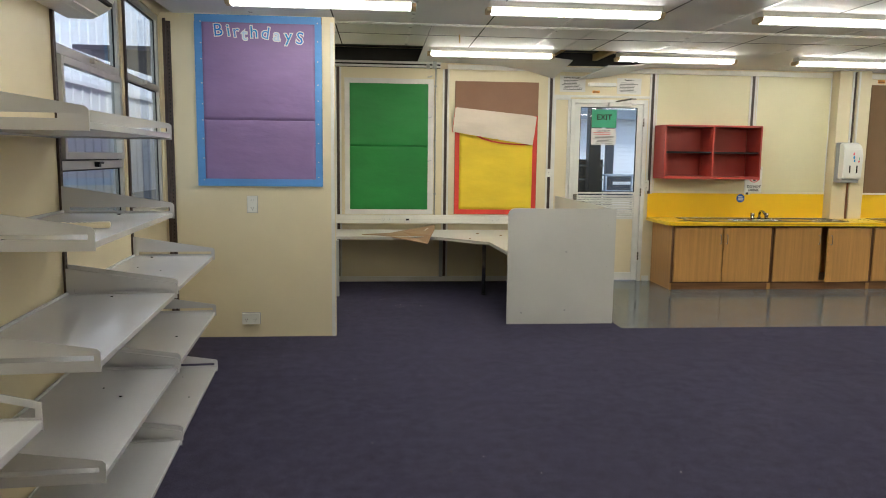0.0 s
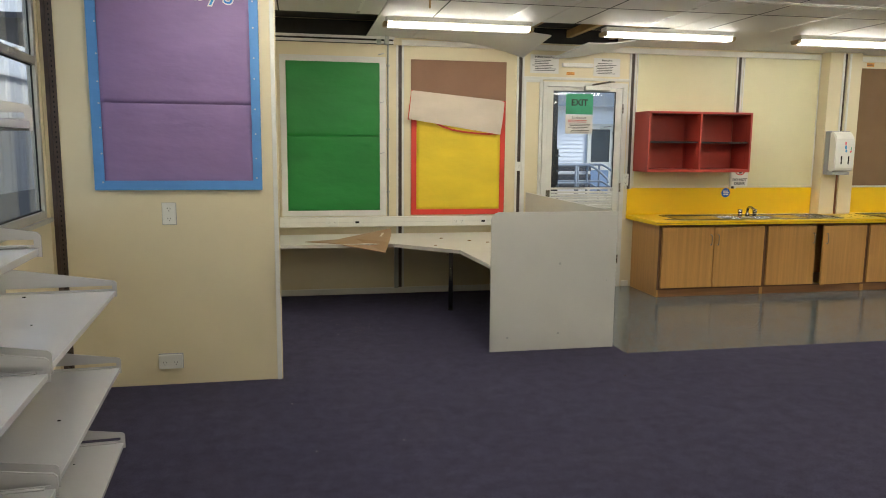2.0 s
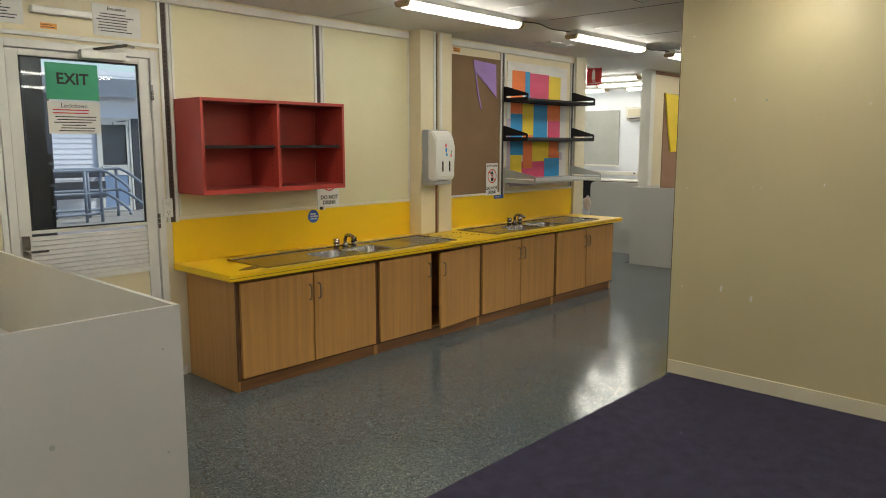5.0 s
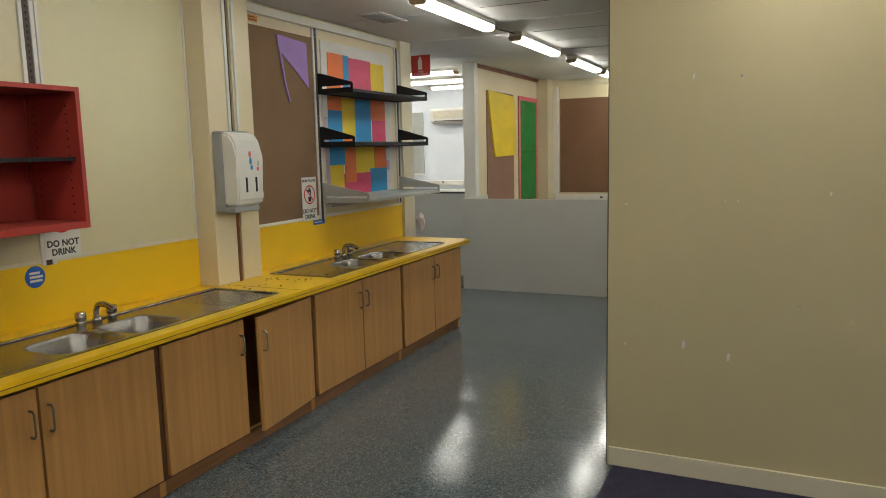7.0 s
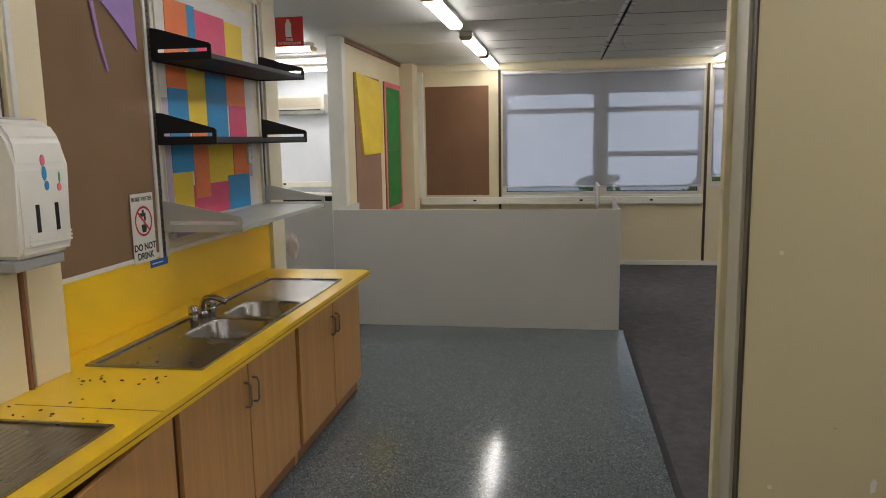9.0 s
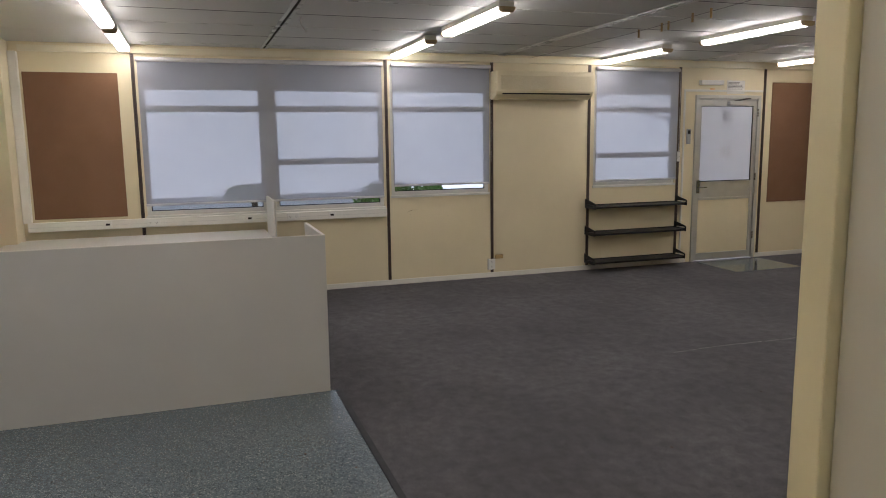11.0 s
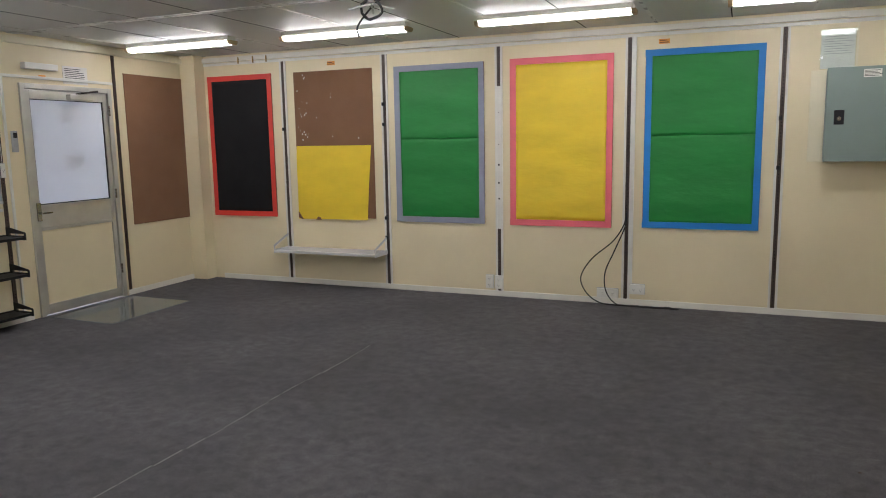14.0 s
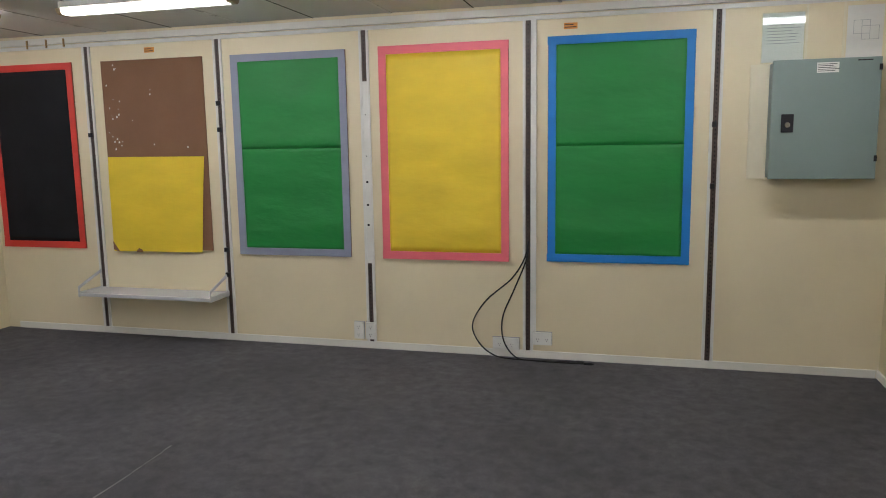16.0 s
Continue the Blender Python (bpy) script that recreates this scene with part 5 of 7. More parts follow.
def taps(x, y):
    t = thing("mixer_tap", (x, y, 0.7605), "chrome sink tap with two handles and swan spout", "tap", "sink taps")
    for dx in (-0.085, 0.085):
        bm = bmesh.new()
        add_rod(bm, [(x + dx, y, 0.761), (x + dx, y, 0.79)], 0.020, 12)
        add_rod(bm, [(x + dx, y, 0.79), (x + dx, y, 0.80), (x + dx, y, 0.825)], 0.024, 8)
        part("handle", bm, CHROME, t, shade=True)
    bm = bmesh.new()
    add_rod(bm, [(x, y, 0.761), (x, y, 0.785)], 0.022, 12)
    add_rod(bm, smooth([(x, y, 0.78), (x, y, 0.815), (x, y - 0.02, 0.845), (x, y - 0.07, 0.848), (x, y - 0.12, 0.828)], 5), 0.0135, 10)
    part("spout", bm, CHROME, t, shade=True)


taps(4.735, 7.945)
taps(6.865, 7.945)

red = thing("red_wall_shelf", (4.07, 7.99, 1.215), "red painted open wall shelf with four empty compartments", "shelf")
rx0, rx1, rz0, rz1, rd = 3.515, 4.645, 1.215, 1.815, 0.34
for nm, q in (("side", (rx0, rx0 + 0.02, rz0, rz1)), ("side", (rx1 - 0.02, rx1, rz0, rz1)), ("divider", (4.07, 4.09, rz0 + 0.03, rz1 - 0.02)), ("top", (rx0 + 0.02, rx1 - 0.02, rz1 - 0.02, rz1)), ("bottom", (rx0 + 0.02, rx1 - 0.02, rz0, rz0 + 0.03))):
    box_part(nm, NF, (*q, 0.018, rd), RED, red, bevel=0.0015)
box_part("back", NF, (rx0 + 0.02, rx1 - 0.02, rz0, rz1, 0.001, 0.016), RED, red)
for a, b in ((rx0 + 0.021, 4.069), (4.091, rx1 - 0.021)):
    box_part("shelf", NF, (a, b, 1.505, 1.522, 0.018, rd - 0.03), BLACKM, red, "dark steel shelf")
for a in (3.536, 4.0685, 4.0915, 4.6235):
    bm = bmesh.new()
    for k in range(14):
        for w in (0.07, 0.27):
            add_box(bm, NF, a - 0.0006, a + 0.0006, 1.28 + k * 0.035, 1.287 + k * 0.035, w, w + 0.007)
    part("peg_hole_row", bm, SLOT, red)

disp = thing("towel_dispenser", (5.755, 8.0, 1.18), "white paper towel dispenser with two slots on the column", "dispenser")
dm = NF @ Matrix.Translation((0, 0, 0.14))
box_part("back_shell", dm, (5.65, 5.895, 1.185, 1.65, 0.001, 0.075), GREYP, disp, bevel=0.015)
bm = bmesh.new()
f = dm @ Matrix(((0, 0, 1, 0), (0, 1, 0, 0), (1, 0, 0, 0), (0, 0, 0, 1)))
prism(bm, f, [(0.05, 1.225), (0.15, 1.225), (0.165, 1.25), (0.165, 1.50), (0.155, 1.58), (0.12, 1.63), (0.05, 1.648)], 5.657, 5.888)
bmesh.ops.bevel(bm, geom=list(bm.edges), offset=0.012, segments=3, affect="EDGES")
part("cover", bm, PLASTIC, disp, shade=False)
for u in (5.735, 5.82):
    box_part("level_slot", dm, (u - 0.008, u + 0.008, 1.30, 1.385, 0.1648, 0.1665), SLOT, disp)
for v in (1.262, 1.275, 1.288):
    box_part("ridge", dm, (5.69, 5.88, v, v + 0.006, 0.164, 0.1672), PLASTIC, disp)
box_part("chute", dm, (5.65, 5.87, 1.187, 1.222, 0.075, 0.14), GREYP, disp, bevel=0.008)
for q, mt in (((5.765, 5.785, 1.50, 1.535), P_PINK), ((5.768, 5.788, 1.455, 1.50), P_CYAN), ((5.775, 5.795, 1.425, 1.455), P_CYAN), ((5.83, 5.85, 1.42, 1.445), P_PINK), ((5.84, 5.848, 1.445, 1.48), P_SIGNG)):
    bm = bmesh.new()
    cx, cy, rx, ry = (q[0] + q[1]) / 2, (q[2] + q[3]) / 2, (q[1] - q[0]) / 2, (q[3] - q[2]) / 2
    prism(bm, dm, [(cx + rx * math.cos(k * math.tau / 12), cy + ry * math.sin(k * math.tau / 12)) for k in range(12)], 0.1645, 0.1665)
    part("sticker", bm, mt, disp)
pipe = thing("waste_pipe", (5.842, 8.03, 0.76), "bare copper pipe running down the column to counter", "pipe")
bm = bmesh.new()
add_rod(bm, [(5.842, 8.03, 0.7585), (5.842, 8.03, 1.20)], 0.011, 10)
part("tube", bm, mat("aged_copper", (0.25, 0.11, 0.05), 0.5, metal=0.4), pipe)
for u in (5.795, 5.872):
    box_part("cover_strip", NF, (u, u + 0.022, 1.65, 2.46, 0.1405, 0.150), ALUW, column, bevel=0.002)
box_part("dark_joint", NF, (5.826, 5.862, 1.65, 2.46, 0.116, 0.122), TRACK, column)

# open shelves over the second sink
for v, mt, dep, lb in ((1.965, BLACKM, 0.30, "black steel wall shelf, empty, above the sink"), (1.585, BLACKM, 0.30, "black steel wall shelf, empty, above the sink"), (1.175, METALG, 0.40, "grey steel wall shelf, empty, above the sink")):
    wall_shelf(NF, 6.935, 8.145, v, dep, mt, lb, "shelves above the sink")
post(NF, 8.155, 1.06, 2.40, wall_north)


# ---- signs ----
def notice(m, u0, u1, v0, v1, label, material=P_WHITE, w=0.002, name="notice", base=0.0005):
    t = thing(name, m @ Vector(((u0 + u1) / 2, v0, base)), label, "notice")
    bm = bmesh.new()
    sheet(bm, m, u0, u1, v0, v1, base, base + w, seed=u0, amp=0.0012, n=6)
    part("sheet", bm, material, t)
    return t


def bars(m, t, u0, u1, v0, v1, rows, w, material=INK, seed=1, indent=0.0, h=0.35):
    rnd = random.Random(seed)
    bm = bmesh.new()
    for k in range(rows):
        v = v1 - (k + 0.5) * (v1 - v0) / rows
        th = (v1 - v0) / rows * h / 2
        add_box(bm, m, u0 + indent * rnd.random(), u1 - (u1 - u0) * 0.35 * rnd.random(), v - th, v + th, w, w + 0.0004)
    return part("text_block", bm, material, t)


def ring(bm, m, u, v, r0, r1, w, n=28):
    a = [bm.verts.new(m @ Vector((u + r0 * math.cos(k * math.tau / n), v + r0 * math.sin(k * math.tau / n), w))) for k in range(n)]
    b = [bm.verts.new(m @ Vector((u + r1 * math.cos(k * math.tau / n), v + r1 * math.sin(k * math.tau / n), w))) for k in range(n)]
    for k in range(n):
        bm.faces.new((a[k], b[k], b[(k + 1) % n], a[(k + 1) % n]))


for u0, u1, v0, v1 in ((6.665, 6.84, 1.035, 1.345), (4.655, 4.845, 1.055, 1.36)):
    t = thing("water_sign", NF @ Vector((u0, v0, 0)), "white do-not-drink bore water sign above the splashback", "sign", "water signs")
    box_part("plate", NF, (u0, u1, v0, v1, 0.0165, 0.0190), PLASTIC, t)
    c, w = (u0 + u1) / 2, 0.0193
    writing("BORE WATER", 0.026, on(NF, c, v1 - 0.026, w), INK, t, bold=0.0005)
    writing("DO NOT", 0.042, on(NF, c, v0 + 0.068, w), INK, t, bold=0.0012)
    writing("DRINK", 0.042, on(NF, c, v0 + 0.028, w), INK, t, bold=0.0012)
    bm = bmesh.new()
    ring(bm, NF, c, v0 + 0.185, 0.058, 0.068, w + 0.0012)
    prism(bm, NF @ Matrix.Translation((c, v0 + 0.185, w + 0.001)) @ Matrix.Rotation(radians(-45), 4, "Z"), [(-0.06, -0.005), (0.06, -0.005), (0.06, 0.005), (-0.06, 0.005)], 0, 0.0006)
    part("prohibition_ring", bm, REDINK, t)
    bm = bmesh.new()
    add_box(bm, NF, c - 0.03, c + 0.02, v0 + 0.205, v0 + 0.222, w, w + 0.0005)
    add_box(bm, NF, c + 0.006, c + 0.02, v0 + 0.185, v0 + 0.206, w, w + 0.0005)
    add_box(bm, NF, c - 0.008, c + 0.008, v0 + 0.222, v0 + 0.236, w, w + 0.0005)
    prism(bm, NF, [(c - 0.012, v0 + 0.135), (c + 0.018, v0 + 0.135), (c + 0.024, v0 + 0.17), (c - 0.018, v0 + 0.17)], w, w + 0.0005)
    part("tap_symbol", bm, INK, t)
rs = thing("round_sign", (4.60, N, 0.94), "small round blue sticker on the yellow splashback", "sign")
bm = bmesh.new()
prism(bm, NF, [(4.60 + 0.05 * math.cos(k * math.tau / 24), 0.985 + 0.05 * math.sin(k * math.tau / 24)) for k in range(24)], 0.0072, 0.0085)
part("disc", bm, BLUEINK, rs)
bars(NF, rs, 4.572, 4.645, 0.958, 1.012, 3, 0.0087, P_WHITE, h=0.6)
ts = thing("strip_sign", (6.87, N, 1.0), "small blue strip label on the splashback", "sign")
box_part("plate", NF, (6.80, 6.95, 0.995, 1.03, 0.0072, 0.0085), BLUEINK, ts)
bars(NF, ts, 6.815, 6.945, 1.005, 1.02, 1, 0.0087, P_WHITE)

ex = notice(NF, 2.775, 3.065, 1.785, 1.99, "green exit sign taped inside the door glass", P_SIGNG, base=-0.0165)
writing("EXIT", 0.088, on(NF, 2.92, 1.90, -0.013), INK, ex, bold=0.002)
bars(NF, ex, 2.80, 3.04, 1.80, 1.825, 1, -0.0132, P_SIGNG)
ld = notice(NF, 2.775, 3.065, 1.59, 1.775, "white lockdown notice taped on the door glass", P_WHITE, base=-0.0165)
writing("Lockdown", 0.035, on(NF, 2.92, 1.75, -0.013), INK, ld)
bars(NF, ld, 2.80, 3.05, 1.70, 1.735, 2, -0.0132, REDINK, 3)
bars(NF, ld, 2.80, 3.05, 1.60, 1.695, 6, -0.0132, INK, 4, 0.05)
for u0, u1, v0, v1, sd in ((2.385, 2.68, 2.18, 2.36, 5), (3.05, 3.335, 2.165, 2.345, 6)):
    t = notice(NF, u0, u1, v0, v1, "laminated evacuation notice above the glazed door", P_WHITE)
    writing("Building Evacuation" if sd == 5 else "Evacuation", 0.026, on(NF, (u0 + u1) / 2, v1 - 0.022, 0.0042), INK, t, bold=0.0005)
    bars(NF, t, u0 + 0.02, u1 - 0.02, v0 + 0.02, v1 - 0.045, 7, 0.0042, INK, sd, 0.03)
em = thing("exit_lamp", (2.87, N, 2.25), "slim white emergency lamp above the glazed door", "lamp")
box_part("case", NF, (2.71, 3.03, 2.245, 2.285, 0.0005, 0.05), PLASTIC, em, bevel=0.008)
wl = thing("warning_label", (2.80, N, 2.19), "small orange warning label above the door", "label")
box_part("plate", NF, (2.765, 2.85, 2.17, 2.20, 0.0005, 0.002), mat("orange_label", (0.75, 0.3, 0.03), 0.5), wl)
bars(NF, wl, 2.772, 2.845, 2.173, 2.197, 2, 0.0022)
for m, u, v in ((SF, -11.0, 2.31), (SF, -7.72, 2.31), (NF, 6.25, 2.37)):
    wl = thing("warning_label", m @ Vector((u, v, 0)), "small orange warning label near the ceiling", "label", "warning labels")
    box_part("plate", m, (u - 0.045, u + 0.045, v - 0.02, v + 0.02, 0.0005, 0.002), bpy.data.materials["orange_label"], wl)
    bars(m, wl, u - 0.04, u + 0.045, v - 0.016, v + 0.016, 2, 0.0022)

# ---- grey room ----
part_t = thing("low_partition", (9.66, 7.0, 0), "grey laminate partition wall at desk height, L-shaped", "partition")
box_part("long_panel", ID, (9.655, 9.675, 5.82, 8.19, 0.0, 0.985), SCREEN, part_t, bevel=0.002)
box_part("end_return", ID, (9.676, 10.40, 5.82, 5.838, 0.0, 0.985), SCREEN, part_t, bevel=0.002)
box_part("back_return", ID, (9.676, 10.40, 8.172, 8.190, 0.0, 0.985), SCREEN, part_t, bevel=0.002)
box_part("top_edging", ID, (9.654, 9.676, 5.84, 8.171, 0.9855, 0.9885), WHITE, part_t)
box_part("top_edging", ID, (9.654, 10.40, 5.819, 5.839, 0.9855, 0.9885), WHITE, part_t)
bench = thing("wall_desk", (11.5, 7.0, 0), "long pale laminate desk along the windows", "desk")
outline_slab("desktop", [(9.68, 8.165), (9.68, 7.2), (11.95, 7.2), (11.95, 5.90), (12.74, 5.90), (12.74, 8.02), (12.45, 8.165)], 0.655, 0.685, DESK, bench)
for x, y in ((11.98, 6.2), (10.2, 7.25), (11.98, 7.25)):
    bm = bmesh.new()
    add_rod(bm, [(x, y, 0), (x, y, 0.655)], 0.02, 12)
    part("leg", bm, STEEL, bench, shade=True)
ends = thing("desk_end_panel", (12.4, 5.87, 0), "narrow grey laminate end panel beside the window desk", "panel")
box_part("panel", ID, (12.05, 12.75, 5.86, 5.88, 0.0, 1.02), SCREEN, ends, bevel=0.002)

for v in (0.77, 0.455, 0.12):
    wall_shelf(EF, -2.215, -0.965, v, 0.24, BLACKM, "black steel wall shelf, empty, below the window", "black shelves by the door", h=0.08)

sb = thing("switchboard", (6.16, S, 1.29), "grey-green steel switchboard cabinet with black latch, closed", "switchboard")
SBG = mat("grey_green_enamel", (0.2, 0.255, 0.235), 0.4, vary=0.05, scale=3)
box_part("backing_board", SF, (-6.585, -5.86, 1.285, 2.005, 0.0005, 0.012), CREAM2, sb, bevel=0.002)
box_part("box", SF, (-6.475, -5.90, 1.295, 2.0, 0.012, 0.165), SBG, sb, bevel=0.004)
d = box_part("door", SF, (-6.485, -5.89, 1.29, 2.008, 0.167, 0.192), SBG, sb, bevel=0.004)
box_part("latch", SF, (-6.425, -6.355, 1.575, 1.685, 0.192, 0.199), BLACKM, d, bevel=0.003)
bm = bmesh.new()
add_rod(bm, [(-6.39, 1.62, 0.199), (-6.39, 1.62, 0.206)], 0.016, 14, SF)
part("lock", bm, STEEL, d)
for v in (1.395, 1.93):
    box_part("hinge", SF, (-5.905, -5.888, v, v + 0.035, 0.192, 0.197), BLACKM, d)
box_part("rating_plate", SF, (-6.24, -6.12, 1.925, 1.985, 0.192, 0.1935), PLASTIC, d)
bars(SF, d, -6.235, -6.115, 1.93, 1.98, 5, 0.1937, INK, 9)
bars(SF, d, -6.02, -5.90, 1.985, 1.997, 1, 0.1925, INK, 2, h=0.6)
n1 = notice(SF, -6.525, -6.285, 2.015, 2.315, "laminated sheet in a clear sleeve above the switchboard", P_WHITE, w=0.004)
box_part("sleeve", SF, (-6.53, -6.28, 2.01, 2.32, 0.0062, 0.0068), GLASS, n1)
bars(SF, n1, -6.50, -6.30, 2.12, 2.27, 8, 0.0058, GREYP, 3, h=0.2)
n2 = notice(SF, -6.045, -5.845, 2.0, 2.335, "white plan drawing pinned above the switchboard", P_WHITE)
bm = bmesh.new()
for q in ((-6.01, -5.92, 2.245, 2.247), (-6.01, -5.92, 2.165, 2.167), (-6.01, -6.008, 2.165, 2.247), (-5.92, -5.918, 2.13, 2.247), (-5.965, -5.87, 2.21, 2.212), (-5.965, -5.87, 2.13, 2.132), (-5.87, -5.868, 2.13, 2.212), (-5.965, -5.963, 2.13, 2.247)):
    add_box(bm, SF, *q, 0.0042, 0.0046)
part("plan_lines", bm, GREYP, n2)
for u in (-6.27, -6.06):
    box_part("panel_joint", SF, (u - 0.006, u + 0.006, 2.02, 2.36, 0.0005, 0.006), CREAM2, wall_south)

cab = thing("video_cable", (8.0, S + 0.04, 0.0), "black video cables looping down the wall to floor", "cable")
for pts in ([(-8.0, 0.85, 0.02), (-8.03, 0.72, 0.03), (-8.12, 0.58, 0.05), (-8.30, 0.42, 0.06), (-8.40, 0.25, 0.06), (-8.36, 0.12, 0.07), (-8.25, 0.03, 0.08), (-8.10, 0.008, 0.09), (-7.75, 0.008, 0.085), (-7.66, 0.008, 0.075)],
            [(-8.0, 0.80, 0.025), (-8.02, 0.70, 0.03), (-8.10, 0.50, 0.05), (-8.18, 0.30, 0.06), (-8.17, 0.13, 0.07), (-8.08, 0.02, 0.085), (-7.95, 0.008, 0.10), (-7.72, 0.008, 0.11), (-7.60, 0.008, 0.10)]):
    bm = bmesh.new()
    add_rod(bm, smooth(pts, 6), 0.0055, 8, SF)
    lead = part("lead", bm, BLACKM, cab, shade=True)
    e = pts[-1]
    bm = bmesh.new()
    add_box(bm, SF, e[0], e[0] + 0.055, 0.001, 0.018, e[2] - 0.012, e[2] + 0.012, bevel=0.003)
    add_box(bm, SF, e[0] + 0.055, e[0] + 0.07, 0.004, 0.014, e[2] - 0.008, e[2] + 0.008)
    part("plug", bm, BLACKM, lead)
cv = thing("cable_cover", (7.96, S, 0.2), "white plastic cable cover strip beside the track", "cable cover")
box_part("strip", SF, (-7.975, -7.945, 0.2, 2.36, 0.0165, 0.032), ALUW, cv, bevel=0.003)

bd = thing("grey_board", (DIV + 0.085, -0.6, 1.3), "grey fabric board on the dividing wall", "board")
box_part("board", WDF, (-1.25, -0.2, 1.25, 2.1, 0.0005, 0.02), METALG, bd, bevel=0.004)
bm = bmesh.new()
add_box(bm, WDF, -1.30, -1.255, 2.03, 2.07, 0.001, 0.03, bevel=0.01)
part("hook", bm, mat("teal_plastic", (0.05, 0.3, 0.3), 0.4), bd)

pj = thing("projector_mount", (9.03, 1.42, CEIL), "ceiling projector bracket with loose cables, no projector", "mount")
bm = bmesh.new()
add_box(bm, ID, 8.95, 9.11, 1.36, 1.48, CEIL - 0.01, CEIL, bevel=0.003)
part("ceiling_plate", bm, METALW, pj)
bm = bmesh.new()
add_rod(bm, [(9.03, 1.42, CEIL - 0.01), (9.03, 1.42, 2.28)], 0.02, 12)
part("pole", bm, METALW, pj, shade=True)
bm = bmesh.new()
add_rod(bm, [(9.03 + 0.062 * math.cos(k * math.tau / 20), 1.42 + 0.015 * math.sin(k), 2.24 + 0.055 * math.sin(k * math.tau / 20)) for k in range(20)] + [(9.092, 1.42, 2.24)], 0.008, 8)
part("cable_coil", bm, BLACKM, pj, shade=True)
bm = bmesh.new()
for a in range(4):
    g = a * math.tau / 4 + 0.4
    add_rod(bm, [(9.03, 1.42, 2.27), (9.03 + 0.13 * math.cos(g), 1.42 + 0.13 * math.sin(g), 2.24)], 0.007, 6)
part("spider_arms", bm, METALG, pj)
bm = bmesh.new()
add_rod(bm, smooth([(9.0, 1.42, 2.46), (8.94, 1.40, 2.34), (9.05, 1.38, 2.26), (9.13, 1.40, 2.16), (9.12, 1.41, 2.10)], 5), 0.006, 6)
add_rod(bm, smooth([(9.05, 1.44, 2.46), (9.14, 1.46, 2.38), (9.28, 1.45, 2.42), (9.55, 1.45, 2.458)], 5), 0.005, 6)
part("loose_cable", bm, BLACKM, pj, shade=True)

# emergency lamp, notice and thermostat by the grey door
el = thing("exit_lamp", (E, 0.5, 2.2), "slim cream emergency lamp above the grey door", "lamp")
box_part("case", EF, (-0.67, -0.34, 2.18, 2.235, 0.0005, 0.06), PLASTIC, el, bevel=0.006)
wl = thing("warning_label", (E, 0.45, 2.12), "small orange warning label above the grey door", "label")
box_part("plate", EF, (-0.50, -0.43, 2.115, 2.14, 0.0005, 0.002), bpy.data.materials["orange_label"], wl)
nt_ = notice(EF, -0.25, 0.02, 2.08, 2.24, "white notice sheet stuck above the grey door", P_WHITE)
bars(EF, nt_, -0.23, 0.0, 2.095, 2.225, 8, 0.0042, INK, 13)
th = thing("thermostat", (E, 0.80, 1.5), "grey wall remote holder beside the grey door", "thermostat")
box_part("case", EF, (-0.825, -0.775, 1.47, 1.65, 0.0005, 0.025), GREYP, th, bevel=0.005)
box_part("screen", EF, (-0.818, -0.782, 1.59, 1.635, 0.025, 0.0262), SLOT, th)
bm = bmesh.new()
for q in ((-0.88, -0.86, 0.0, 2.10), (-0.88, 0.30, 2.10, 2.125)):
    add_box(bm, EF, *q, 0.0005, 0.018, bevel=0.002)
part("side_panel_frame", bm, ALUW, wall_east)
ptch = thing("broken_socket_base", (E, 3.30, 0.23), "bare brown timber block where a socket was", "block")
box_part("block", EF, (-3.36, -3.27, 0.21, 0.255, 0.0005, 0.02), mat("bare_timber", (0.45, 0.3, 0.12), 0.7, vary=0.2), ptch)

# carpet seam, worn pale in places
rnd = random.Random(3)
y = 0.55
bm = bmesh.new()
while y < 3.3:
    ln = rnd.uniform(0.02, 0.22)
    w = rnd.uniform(0.0008, 0.0026)
    x = 9.58 + 0.012 * math.sin(y * 5) + rnd.uniform(-0.003, 0.003)
    prism(bm, ID, [(x - w, y), (x + w, y), (x + w * 1.4, y + ln * 0.5), (x + w, y + ln), (x - w, y + ln)], 0.0002, 0.0022)
    y += ln + rnd.uniform(0.0, 0.025)
sm = obj("carpet_seam_threads", bm, mat("frayed_carpet_backing", (0.27, 0.26, 0.25), 0.9))
tagged(sm, "pale frayed threads along the grey carpet seam", "carpet seam", kind="stuff")

# ---- ceiling damage and fittings ----
for k, w in enumerate((0.035, 0.085)):
    rail = thing("curtain_rail", (-0.1, N - w, 2.42), "old aluminium curtain rail under the ceiling gap", "rail", "curtain rails")
    box_part("rail", NF, (-1.18, 1.02, 2.408 + 0.034 * k, 2.430 + 0.034 * k, w - 0.012, w + 0.012), ALUW, rail, bevel=0.003)
    box_part("end_bracket", NF, (0.86 + 0.07 * k, 0.90 + 0.07 * k, 2.40, 2.47, 0.0055, w + 0.016), METALG, rail, bevel=0.002)
# near-black sheets over the wall paint the roof-space shade behind the gaps
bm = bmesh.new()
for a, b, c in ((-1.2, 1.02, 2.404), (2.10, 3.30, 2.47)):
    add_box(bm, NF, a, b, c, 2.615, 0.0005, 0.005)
tagged(obj("trim_roof_gap_shade", bm, SHADEIN), kind="structure")
con = thing("cable_conduit", (0.965, N, 0.78), "thin grey conduit running up beside the green board", "conduit")
bm = bmesh.new()
add_rod(bm, [(0.968, 0.772, 0.012), (0.968, 2.46, 0.012), (0.975, 2.50, 0.03)], 0.008, 8, NF)
part("tube", bm, METALG, con, shade=True)
